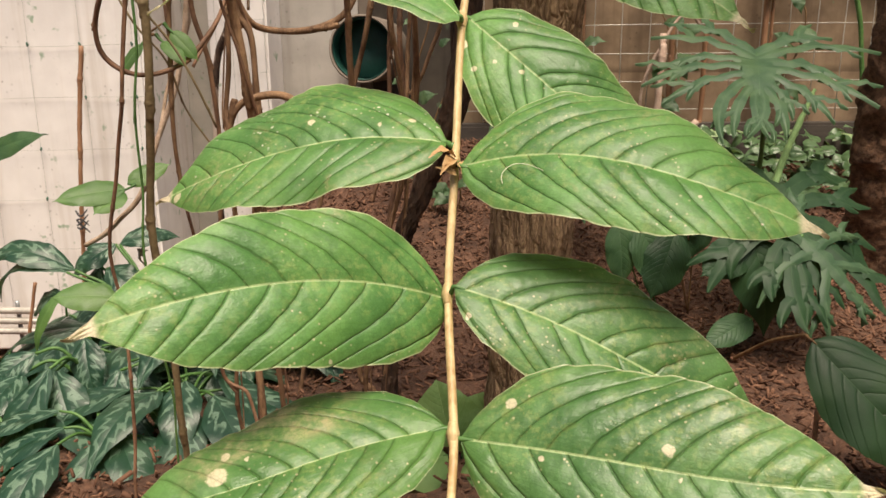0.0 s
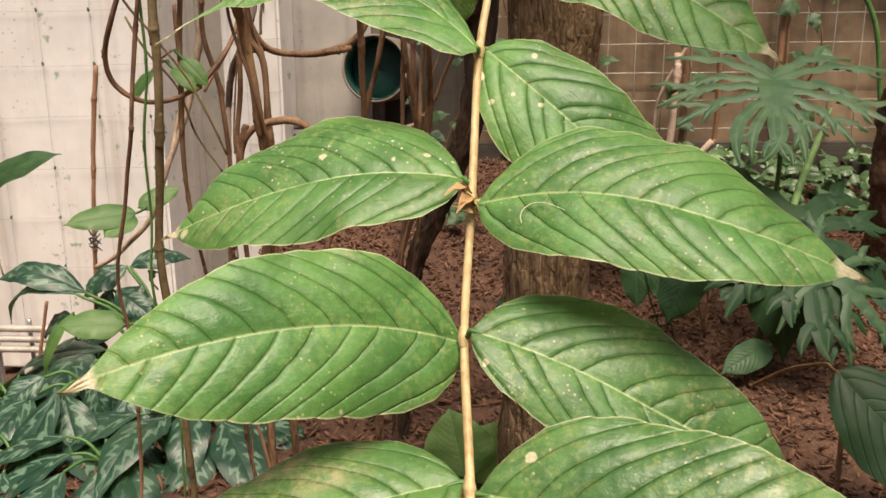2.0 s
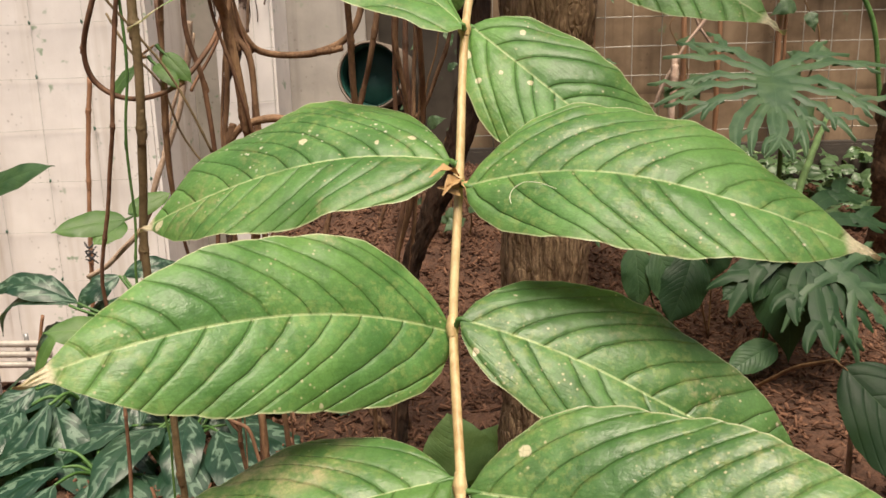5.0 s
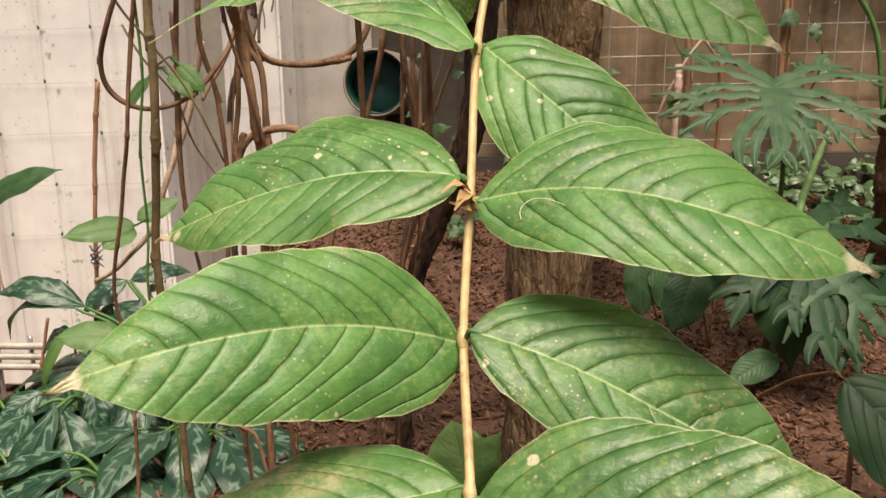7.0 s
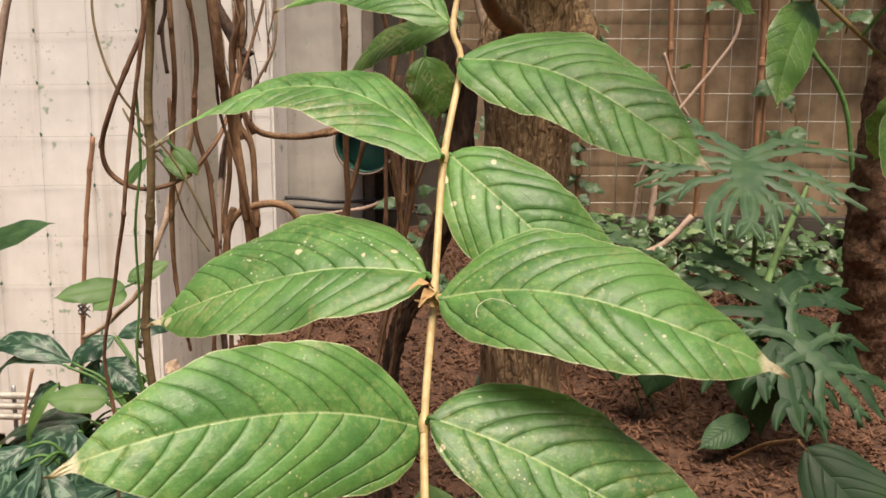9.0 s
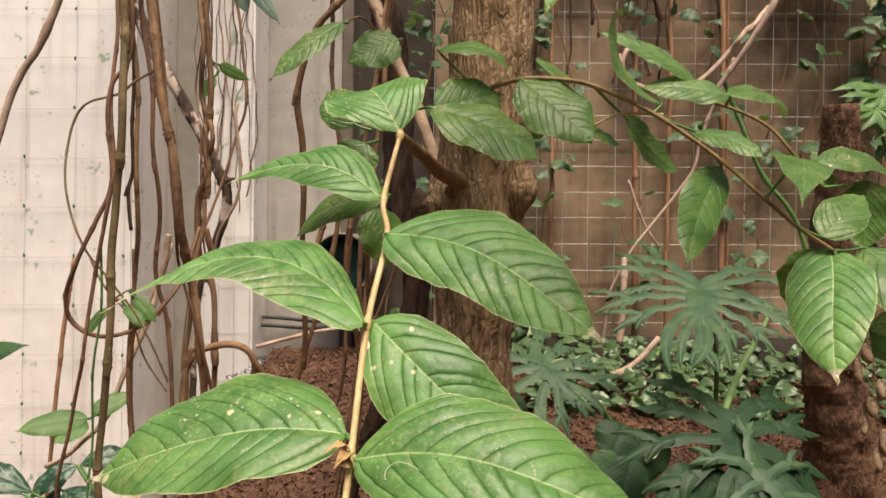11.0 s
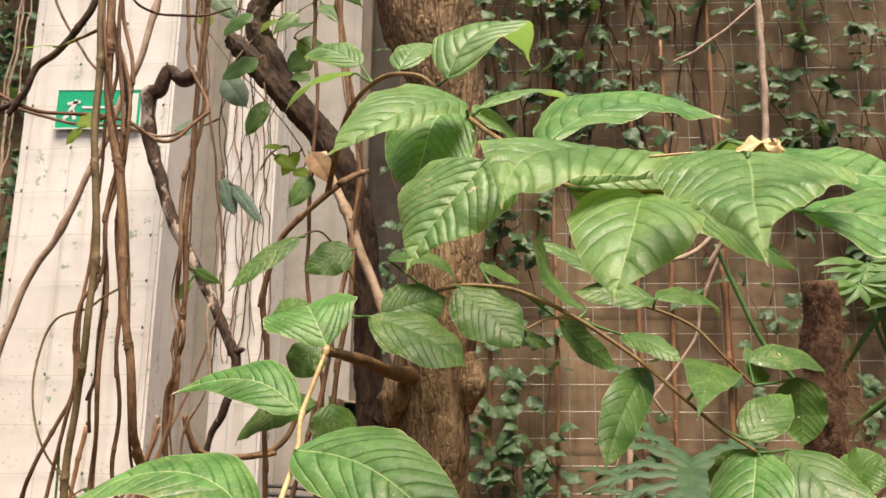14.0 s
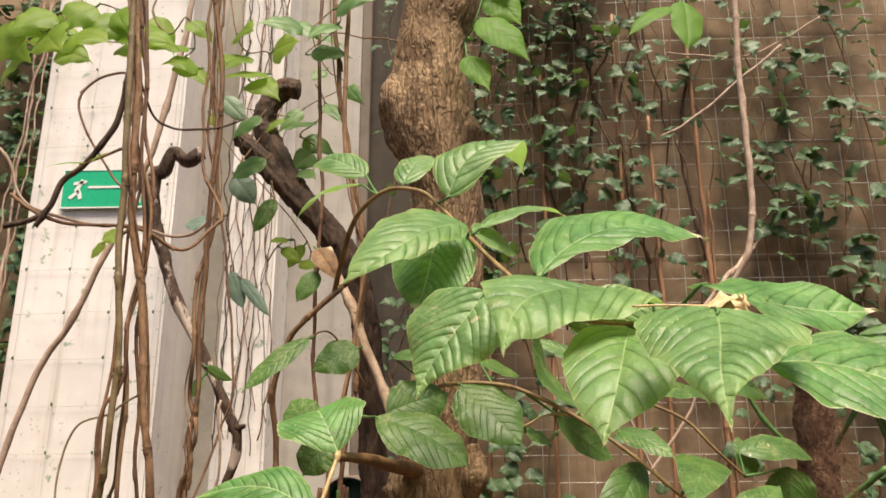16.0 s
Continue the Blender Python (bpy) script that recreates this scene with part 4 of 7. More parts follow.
ground = tagged(part("ground", mesh_of("ground", verts, faces), M_SOIL), "red-brown bark mulch ground of the planting bed", "ground", "", "structure")

column = thing("wall_column", (-1.53, 3.4, -0.5), "pale plastered concrete column with faint stains and wire netting", "column", "", "structure")
part("front_slab", box("front_slab", (0.70, 0.60, 4.7), 0.012, (-1.53, 3.42, 1.75)), M_COLUMN, column)
part("base", box("base", (0.16, 0.50, 0.95), 0.010, (-1.965, 3.42, -0.08)), M_COLUMN, column)
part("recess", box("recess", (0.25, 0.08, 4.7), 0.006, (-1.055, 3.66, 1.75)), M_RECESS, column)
part("side_slab", box("side_slab", (0.235, 0.55, 4.7), 0.010, (-0.8125, 3.445, 1.75)), M_COLUMN, column)
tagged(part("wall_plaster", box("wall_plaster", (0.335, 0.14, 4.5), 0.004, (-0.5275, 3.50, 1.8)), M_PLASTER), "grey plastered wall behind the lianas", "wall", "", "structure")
tagged(part("wall_brown", box("wall_brown", (4.26, 0.16, 4.5), 0.004, (2.20, 3.53, 1.8)), M_WALL), "stained brown concrete wall with board marks", "wall", "", "structure")
tagged(part("wall_niche", box("wall_niche", (0.43, 0.16, 4.5), 0.004, (-0.145, 3.58, 1.8)), M_DARKWALL), "wall with shade painted dark between the plaster and the brown concrete", "wall", "", "structure")
tagged(part("wall_far", box("wall_far", (3.4, 0.16, 4.5), 0.004, (-3.1, 4.05, 1.8)), M_WALL), "stained brown concrete wall beyond the column", "wall", "", "structure")
tagged(part("wall_post", box("wall_post", (0.05, 0.05, 4.5), 0.004, (-0.335, 3.47, 1.8)), M_PIPE), "grey steel post between two walls", "post", "", "structure")
tagged(part("kerb", box("kerb", (4.2, 0.10, 0.16), 0.012, (2.1, 3.36, 0.33)), M_TIMBER), "dark timber kerb at the foot of the wall", "kerb", "", "structure")


# unseen walls added to close the place in and limit light from the horizon
tagged(part("wall_south", box("wall_south", (8.0, 0.1, 2.4), 0.004, (0, -3.05, 1.1)), M_PLASTER), "unseen plain wall added behind the visitor to limit low light", "wall", "", "structure")
tagged(part("wall_east", box("wall_east", (0.1, 7.4, 2.4), 0.004, (4.05, 0.7, 1.1)), M_WALL), "unseen plain side wall added to limit low light", "wall", "", "structure")
tagged(part("wall_west", box("wall_west", (0.1, 7.4, 2.4), 0.004, (-4.05, 0.7, 1.1)), M_WALL), "unseen plain side wall added to limit low light", "wall", "", "structure")


# ---- wire mesh on the brown wall ----
def bar(name, a, b, r, material, parent, segs=5):
    me, at = rod(name, [a, (Vector(a) + Vector(b)) / 2 + 0.012 * noise.noise_vector(Vector(a) * 7), b], [r, r], segs, 5, 0, 0, 1, 0.003)
    return part(name, me, material, parent, "", at)


grid = thing("wire_mesh", (1.9, 3.40, 0.4), "pale galvanised wire mesh fixed to the brown wall", "wire mesh")
for i in range(21):
    x = 0.06 + i * 0.118
    bar("wire", (x, 3.395, 0.4), (x + 0.012, 3.40, 3.7), 0.0020, M_WIRE, grid)
for i in range(28):
    z = 0.46 + i * 0.118
    bar("wire", (0.04, 3.40, z), (2.5, 3.40, z + 0.012), 0.0020, M_WIRE, grid)
net = thing("wire_netting", (-1.5, 3.10, 0.0), "thin dark wire netting tied over the pale column", "wire netting")
for i in range(4):
    x = -1.83 + i * 0.205
    bar("wire", (x, 3.105, -0.4), (x + 0.01, 3.105, 3.9), 0.00075, M_NETWIRE, net)
for i in range(20):
    z = -0.08 + i * 0.2045
    bar("wire", (-1.88, 3.105, z), (-1.18, 3.105, z + 0.01), 0.00075, M_NETWIRE, net)
knot = rod("tie", [(0, 0, -0.008), (0, -0.003, 0), (0.003, 0, 0.008)], [0.002, 0.0055, 0.002], 6, 3)[0]
for i in range(4):
    for j in range(20):
        if (i * 7 + j * 3) % 4:
            part("tie", knot, M_TIE, net, "", pose(-1.83 + i * 0.205, 3.102, -0.08 + j * 0.2045, 0, 0, 40 * j))
netside = thing("wire_netting", (-0.85, 3.15, 0.0), "thin dark wire netting tied over the side of the column", "wire netting")
for i in range(4):
    x = -0.90 + i * 0.065
    bar("wire", (x, 3.162, 0.1), (x + 0.006, 3.162, 3.9), 0.00075, M_NETWIRE, netside)
for i in range(18):
    z = 0.22 + i * 0.2045
    bar("wire", (-0.93, 3.162, z), (-0.695, 3.162, z + 0.008), 0.00075, M_NETWIRE, netside)

# ---- escape sign on the column ----
sign = thing("escape_sign", (-1.513, 3.09, 2.157), "green and white escape route sign with a door symbol", "sign")
part("panel", box("panel", (0.405, 0.006, 0.196), 0.002, (-1.513, 3.101, 2.157)), M_SIGNGREEN, sign)
for size, at in (((0.405, 0.004, 0.008), (-1.513, 3.097, 2.063)), ((0.405, 0.004, 0.006), (-1.513, 3.097, 2.252)), ((0.006, 0.004, 0.182), (-1.7125, 3.097, 2.158)), ((0.006, 0.004, 0.182), (-1.3135, 3.097, 2.158))):
    part("border", box("border", size, 0.001, at), M_SIGNWHITE, sign)
part("arrow_shaft", box("arrow_shaft", (0.17, 0.003, 0.012), 0.001, (-1.505, 3.0965, 2.165)), M_SIGNWHITE, sign)
part("door_symbol", box("door_symbol", (0.070, 0.003, 0.150), 0.001, (-1.365, 3.0965, 2.158)), M_SIGNWHITE, sign, "white door symbol")
for a, size, turn in (((-1.632, 3.0965, 2.172), (0.02, 0.003, 0.066), 28), ((-1.652, 3.0965, 2.128), (0.018, 0.003, 0.058), 50), ((-1.628, 3.0965, 2.13), (0.018, 0.003, 0.05), -18), ((-1.63, 3.0965, 2.188), (0.016, 0.003, 0.062), 80)):
    part("symbol_bar", box("symbol_bar", size, 0.001), M_SIGNWHITE, sign, "", pose(*a, 0, turn, 0))

rail = thing("steel_rail", (-1.937, 2.950, -0.324), "two low galvanised rails at the foot of the column", "rail")
for k, (a, b) in enumerate((((-2.070, 2.950, -0.295), (-1.623, 2.950, -0.301)), ((-2.078, 2.950, -0.338), (-1.629, 2.950, -0.345)), ((-2.085, 2.950, -0.382), (-1.635, 2.950, -0.388)))):
    me, at = rod("tube", [a, (Vector(a) + Vector(b)) / 2, b], [0.014, 0.014], 12, 6)
    part("tube", me, M_WIRE, rail, "", at)
for k in range(2):
    q = Vector((-1.873, 2.970, -0.283)) + Vector((0.14 * k, 0.0, 0.02))
    me, at = rod("bracket", [q, q - Vector((0, 0, 0.1)), q - Vector((0, 0, 0.36))], [0.009, 0.009], 8, 4)
    part("bracket", me, M_STEEL, rail, "", at)

# ---- drain pipe in the plastered wall ----
pipe = thing("drain_pipe", (-0.31, 3.1, 0.72), "short cement pipe stub with a dark green lining", "pipe")


def ring(name, r0, r1, y0, y1, segs=48):
    vs, fs = [], []
    for r, y in ((r0, y1), (r0, y0 + 0.006), (r0 - 0.006, y0), (r1 + 0.004, y0), (r1, y0 + 0.004), (r1, y1)):
        for k in range(segs):
            a = 2 * math.pi * k / segs
            vs.append((r * math.cos(a), y, r * math.sin(a)))
    for i in range(5):
        for k in range(segs):
            b = i * segs + k
            n2 = i * segs + (k + 1) % segs
            fs.append((b, n2, n2 + segs, b + segs))
    return mesh_of(name, vs, fs)


tilt = pose(-0.315, 3.12, 0.722, 0, 0, -6)
part("pipe_wall", ring("pipe_wall", 0.133, 0.123, 0.0, 0.36), M_PIPE, pipe, "cement pipe wall", tilt)
part("lining", ring("lining", 0.1225, 0.117, 0.010, 0.3), M_PIPEGREEN, pipe, "dark green lining", tilt)
part("plug", ring("plug", 0.1165, 0.001, 0.10, 0.12), M_PIPEGREEN, pipe, "dark green end plug", tilt)

# ---- orange canes in front of the brown wall ----
for k, (x, y, r, top) in enumerate(((0.589, 3.36, 0.010, 2.9), (0.973, 3.36, 0.012, 3.2), (1.119, 3.35, 0.011, 2.6), (1.354, 3.35, 0.013, 3.4), (1.390, 3.36, 0.007, 2.2), (0.298, 3.36, 0.011, 2.8))):
    pts = [(x + 0.006 * math.sin(k * 2 + j), y, 0.1 + (top - 0.1) * j / 5) for j in range(6)]
    liana(pts, r, M_CANE, "upright orange-brown cane standing against the wire mesh", 0.33, k, "cane", "canes by the wall", r * 0.8, "cane", 9, 0.006, 10)
for k, (pts, r) in enumerate((([(-1.343, 2.950, 0.738), (-1.377, 2.950, 0.489), (-1.411, 2.960, 0.206), (-1.442, 2.980, -0.049), (-1.479, 3.000, -0.343)], 0.009), ([(-1.440, 2.600, -0.078), (-1.472, 2.600, -0.205), (-1.509, 2.600, -0.378)], 0.006))):
    liana(pts, r, M_CANE, "thin orange bamboo cane beside the column", 0.25, k, "cane", "canes by the column", r * 0.9, "cane", 9, 0.002)
strap = thing("wire_tie", (-1.405, 2.930, 0.065), "black twisted wire tie round a cane", "tie")
for k in range(5):
    a = Vector((-1.409, 2.940, 0.070)) + Vector((0, 0, 0.012 * (k - 2)))
    me, at = rod("strand", [a + Vector((-0.025, 0.0, 0.02 * math.sin(k * 2))), a + Vector((0, -0.016, 0)), a + Vector((0.022, 0, 0.03 * math.cos(k * 3)))], [0.003, 0.0045, 0.002], 6, 5)
    part("strand", me, M_BLACK, strap, "", at)

# ---- lianas ----
RED, BRN, GRN, DRK = M_LIANARED, M_LIANA, M_GREENVINE, M_DARKBARK
LB = "slender brown woody liana hanging in the bundle before the column"
G = "lianas before the column"
for k in range(11):
    x = -0.918 + 0.021 * k + 0.008 * math.sin(k * 5)
    liana([(x + 0.03 * math.sin(1.3 * j + k * 2.1) + 0.012 * math.sin(4.7 * j + k), 3.152, 0.95 + 0.06 * (k % 4) + 0.33 * j) for j in range(10)], 0.0022 if k % 3 else 0.0034, M_LIANARED if k % 2 else M_DARKBARK, "thin dry creeper stem clinging to the column", 0.12, k, "creeper_stem", "creepers on the column", 0.0015, "vine", 6, 0.022, 14)


def vine(pts, r, mt, wound=0):
    COUNT[0] += 1
    text = "dark reddish slender liana twisting among the others" if mt == RED else "green-brown jointed liana hanging beside the column" if mt == GRN else LB
    for j in range(wound):
        # thin strands that wind round the thicker stem
        line, strand = glide(pts, 9)[:: 3], []
        for i, q in enumerate(line):
            a = i * (0.42 + 0.16 * j) + COUNT[0] + 3.1 * j
            w = r * (1.25 + 1.1 * noise.noise(Vector((i * 0.21, COUNT[0], j))))
            strand.append(q + Vector((math.cos(a) * w, math.sin(a) * w - 0.2 * r, 0)))
        cut = 3 * j if len(strand) > 12 else 0
        liana(strand[cut:], r * (0.30 + 0.12 * (j % 2)), RED if (j + COUNT[0]) % 2 else BRN, "thin wiry liana winding round a thicker one", 0.07, j + COUNT[0], "liana", G, None, "vine", 6, 0.004, 4)
    return liana(pts, r * (0.82 if mt == GRN else 0.74 if mt in (M_GREENSTEM, M_ROOT) else 0.84), mt, text, 0.6 if mt == M_ROOT else 0.10 if r > 0.004 else 0.08, COUNT[0] * 1.3, "liana", G, None, "vine", 8, 0.010 if r < 0.005 else 0.007, 9)


vine([(-0.304, 0.780, 1.648), (-0.293, 0.790, 1.418), (-0.285, 0.800, 1.225), (-0.273, 0.810, 1.062), (-0.277, 0.820, 0.917), (-0.295, 0.840, 0.825), (-0.308, 0.860, 0.664), (-0.334, 0.900, 0.492), (-0.335, 0.930, 0.259), (-0.343, 0.950, 0.106), (-0.364, 0.970, -0.121)], 0.0062, GRN)
vine([(-0.307, 0.800, 1.663), (-0.284, 0.800, 1.451), (-0.277, 0.800, 1.286), (-0.265, 0.820, 1.171), (-0.248, 0.830, 1.049), (-0.222, 0.850, 0.836), (-0.228, 0.900, 0.753), (-0.218, 0.920, 0.673), (-0.216, 0.950, 0.566), (-0.244, 1.000, 0.376), (-0.253, 1.020, 0.072), (-0.258, 1.020, -0.063)], 0.0070, BRN, 1)
vine([(-0.324, 0.830, 1.685), (-0.268, 0.835, 1.254), (-0.279, 0.840, 1.020), (-0.298, 0.840, 0.968), (-0.297, 0.840, 0.857), (-0.313, 0.840, 0.808), (-0.338, 0.840, 0.758), (-0.358, 0.850, 0.721), (-0.353, 0.860, 0.691), (-0.323, 0.870, 0.672), (-0.288, 0.890, 0.681), (-0.261, 0.920, 0.709), (-0.246, 0.950, 0.744), (-0.238, 0.970, 0.811)], 0.0034, RED)
vine([(-0.322, 0.860, 1.707), (-0.296, 0.860, 1.434), (-0.274, 0.860, 1.309), (-0.276, 0.870, 1.141), (-0.270, 0.880, 0.942), (-0.263, 0.900, 0.829), (-0.268, 0.920, 0.744), (-0.259, 0.930, 0.672), (-0.262, 0.950, 0.550), (-0.299, 1.000, 0.277), (-0.263, 1.000, 0.226), (-0.251, 1.000, 0.138)], 0.0036, RED)
vine([(-0.341, 0.840, 1.693), (-0.303, 0.840, 1.424), (-0.270, 0.840, 1.301), (-0.264, 0.850, 1.170), (-0.286, 0.860, 1.054), (-0.276, 0.860, 0.850), (-0.298, 0.900, 0.737), (-0.299, 0.900, 0.646), (-0.300, 0.920, 0.527)], 0.0036, BRN)
vine([(-0.345, 0.830, 1.686), (-0.317, 0.830, 1.518), (-0.283, 0.830, 1.325), (-0.291, 0.830, 1.217), (-0.292, 0.840, 1.100), (-0.303, 0.840, 0.956), (-0.300, 0.840, 0.836), (-0.345, 0.870, 0.649), (-0.392, 0.920, 0.452), (-0.405, 0.950, 0.200), (-0.441, 0.970, -0.073)], 0.0030, RED)
vine([(-0.317, 0.860, 0.781), (-0.318, 0.860, 0.747), (-0.322, 0.860, 0.628), (-0.336, 0.880, 0.497), (-0.332, 0.900, 0.304), (-0.341, 0.920, 0.183), (-0.358, 0.930, 0.004)], 0.0022, M_GREENSTEM)
vine([(-0.295, 1.080, 1.867), (-0.259, 1.080, 1.612), (-0.258, 1.080, 1.391), (-0.261, 1.080, 1.229), (-0.260, 1.080, 1.088), (-0.255, 1.080, 1.006), (-0.264, 1.080, 0.940), (-0.257, 1.080, 0.891), (-0.274, 1.090, 0.850), (-0.270, 1.100, 0.757), (-0.249, 1.100, 0.715), (-0.245, 1.100, 0.621), (-0.252, 1.120, 0.570), (-0.261, 1.130, 0.353), (-0.251, 1.160, 0.091), (-0.266, 1.180, -0.102)], 0.0058, BRN, 1)
vine([(-0.282, 1.100, 1.881), (-0.280, 1.100, 1.599), (-0.252, 1.100, 1.387), (-0.272, 1.090, 1.221), (-0.263, 1.070, 1.085), (-0.272, 1.090, 1.016), (-0.251, 1.070, 0.947), (-0.264, 1.090, 0.892), (-0.267, 1.080, 0.816), (-0.277, 1.080, 0.749), (-0.293, 1.100, 0.620), (-0.288, 1.100, 0.534), (-0.319, 1.150, 0.216), (-0.327, 1.180, -0.068)], 0.0046, BRN, 1)
vine([(-0.312, 1.200, 1.955), (-0.318, 1.200, 1.574), (-0.273, 1.200, 1.352), (-0.245, 1.200, 1.169), (-0.225, 1.200, 1.032), (-0.244, 1.200, 0.963), (-0.272, 1.180, 0.883), (-0.284, 1.150, 0.810), (-0.306, 1.120, 0.731), (-0.337, 1.100, 0.671)], 0.0030, RED)
vine([(-0.276, 1.040, 0.530), (-0.273, 1.040, 0.596), (-0.256, 1.040, 0.627), (-0.222, 1.050, 0.637), (-0.193, 1.050, 0.631), (-0.180, 1.060, 0.610), (-0.185, 1.070, 0.588)], 0.0062, BRN)
vine([(-0.347, 1.360, 0.818), (-0.336, 1.380, 0.774), (-0.311, 1.400, 0.742), (-0.254, 1.420, 0.732), (-0.203, 1.420, 0.742), (-0.157, 1.420, 0.776), (-0.130, 1.420, 0.842)], 0.0075, BRN)
vine([(-0.313, 0.950, 0.778), (-0.316, 0.950, 0.689), (-0.321, 0.970, 0.614), (-0.322, 0.980, 0.549), (-0.323, 1.000, 0.455)], 0.0030, RED)
vine([(-0.115, 1.480, 0.848), (-0.131, 1.480, 0.730), (-0.157, 1.500, 0.642), (-0.242, 1.500, 0.384), (-0.287, 1.500, 0.046), (-0.316, 1.500, -0.057)], 0.0062, BRN)
vine([(-0.067, 1.500, 0.850), (-0.065, 1.500, 0.709), (-0.063, 1.500, 0.583), (-0.096, 1.500, 0.361), (-0.091, 1.500, 0.071), (-0.075, 1.500, -0.032)], 0.0062, RED)
vine([(-0.047, 1.460, 0.846), (-0.053, 1.460, 0.729), (-0.060, 1.460, 0.627), (-0.030, 1.460, 0.658), (0.007, 1.460, 0.738), (0.023, 1.460, 0.845)], 0.0048, BRN)
vine([(-0.044, 1.500, 0.474), (-0.053, 1.500, 0.406), (-0.086, 1.500, 0.302), (-0.162, 1.500, 0.071), (-0.134, 1.500, 0.007)], 0.0075, BRN)
vine([(0.019, 1.250, 1.279), (0.017, 1.120, 1.228), (-0.007, 1.050, 1.184), (-0.062, 1.050, 1.136), (-0.098, 1.060, 1.099), (-0.124, 1.080, 1.022), (-0.117, 1.100, 0.945), (-0.121, 1.120, 0.854), (-0.131, 1.200, 0.610), (-0.153, 1.220, 0.531)], 0.0062, BRN)
vine([(-0.121, 1.300, 2.054), (-0.118, 1.300, 1.749), (-0.098, 1.300, 1.419), (-0.103, 1.300, 1.265), (-0.097, 1.320, 1.008), (-0.075, 1.350, 0.861), (-0.090, 1.400, 0.541), (-0.119, 1.400, 0.432)], 0.0050, RED)
vine([(-0.047, 1.260, 2.022), (-0.047, 1.250, 1.691), (-0.031, 1.250, 1.446), (0.006, 1.250, 1.284), (-0.011, 1.250, 1.150), (-0.040, 1.270, 0.960), (-0.069, 1.300, 0.753), (-0.053, 1.380, 0.492), (-0.109, 1.420, 0.055), (-0.101, 1.420, -0.094)], 0.0052, BRN, 1)
vine([(-0.092, 1.280, 2.007), (-0.074, 1.280, 1.744), (-0.033, 1.280, 1.501), (-0.006, 1.270, 1.346), (-0.004, 1.250, 1.087), (-0.030, 1.250, 0.816), (-0.041, 1.350, 0.592), (-0.125, 1.400, 0.205), (-0.145, 1.420, -0.018)], 0.0062, BRN, 1)
vine([(-0.543, 1.600, 2.519), (-0.551, 1.600, 2.138), (-0.583, 1.600, 1.894), (-0.604, 1.600, 1.753), (-0.644, 1.600, 1.601), (-0.715, 1.600, 1.395), (-0.781, 1.600, 1.226), (-0.837, 1.600, 1.143), (-0.880, 1.600, 0.968), (-0.918, 1.600, 0.800)], 0.0115, M_ROOT)
vine([(-0.342, 0.900, 1.874), (-0.341, 0.900, 1.622), (-0.360, 0.900, 1.465), (-0.382, 0.900, 1.409), (-0.412, 0.900, 1.361), (-0.439, 0.900, 1.337), (-0.452, 0.900, 1.294), (-0.475, 0.900, 1.272), (-0.522, 0.900, 1.258)], 0.0060, DRK)
vine([(-0.521, 0.900, 1.317), (-0.482, 0.900, 1.290), (-0.429, 0.900, 1.266), (-0.383, 0.900, 1.260), (-0.331, 0.900, 1.258), (-0.283, 0.900, 1.249), (-0.236, 0.920, 1.225), (-0.213, 0.950, 1.258), (-0.198, 0.980, 1.303), (-0.251, 1.000, 1.390), (-0.257, 1.000, 1.461), (-0.271, 1.020, 1.731), (-0.285, 1.020, 1.988)], 0.0036, BRN)
vine([(-0.302, 0.820, 1.492), (-0.355, 0.880, 1.518), (-0.411, 0.900, 1.513), (-0.436, 0.900, 1.485), (-0.425, 0.900, 1.435), (-0.394, 0.900, 1.386), (-0.311, 0.840, 1.302)], 0.0026, RED)
vine([(-0.318, 0.860, 1.535), (-0.309, 0.900, 1.455), (-0.285, 0.920, 1.434), (-0.255, 0.950, 1.444), (-0.220, 1.000, 1.475), (-0.189, 1.020, 1.497)], 0.0026, DRK)
vine([(-0.814, 1.200, 1.583), (-0.741, 1.200, 1.506), (-0.692, 1.200, 1.418), (-0.639, 1.200, 1.381), (-0.555, 1.200, 1.361), (-0.451, 1.200, 1.357), (-0.326, 1.150, 1.314), (-0.258, 1.120, 1.349)], 0.0045, M_ROOT)
vine([(-0.355, 0.860, 1.708), (-0.301, 0.860, 1.375), (-0.275, 0.860, 1.245), (-0.282, 0.860, 1.146), (-0.283, 0.860, 1.049), (-0.283, 0.870, 0.955), (-0.285, 0.870, 0.875), (-0.291, 0.870, 0.845), (-0.281, 0.870, 0.796)], 0.0030, DRK)
vine([(-0.243, 0.840, 0.995), (-0.277, 0.840, 0.979), (-0.297, 0.840, 0.965), (-0.340, 0.850, 0.950), (-0.353, 0.850, 0.901), (-0.352, 0.850, 0.844), (-0.334, 0.850, 0.773), (-0.310, 0.860, 0.731), (-0.281, 0.880, 0.687), (-0.253, 0.900, 0.612)], 0.0019, GRN)
vine([(-0.370, 0.950, 0.766), (-0.352, 0.950, 0.721), (-0.329, 0.970, 0.682), (-0.316, 1.000, 0.626), (-0.297, 1.020, 0.573)], 0.0017, GRN)
liana([(-0.500, 1.600, 0.811), (-0.513, 1.600, 0.735), (-0.541, 1.600, 0.635), (-0.581, 1.600, 0.521), (-0.628, 1.600, 0.408), (-0.717, 1.620, 0.331), (-0.784, 1.650, 0.292)], 0.0065, M_DRYFIBRE, "pale shredded dry vine", 0.6, 3, "dry_vine", "", None, "vine", 7, 0.012, 12)
liana([(-0.500, 1.620, 0.790), (-0.552, 1.610, 0.624), (-0.571, 1.590, 0.533), (-0.640, 1.600, 0.402), (-0.695, 1.600, 0.341)], 0.004, M_DRYFIBRE, "pale shredded dry vine", 0.6, 5, "dry_vine", "", None, "vine", 7, 0.014, 12)
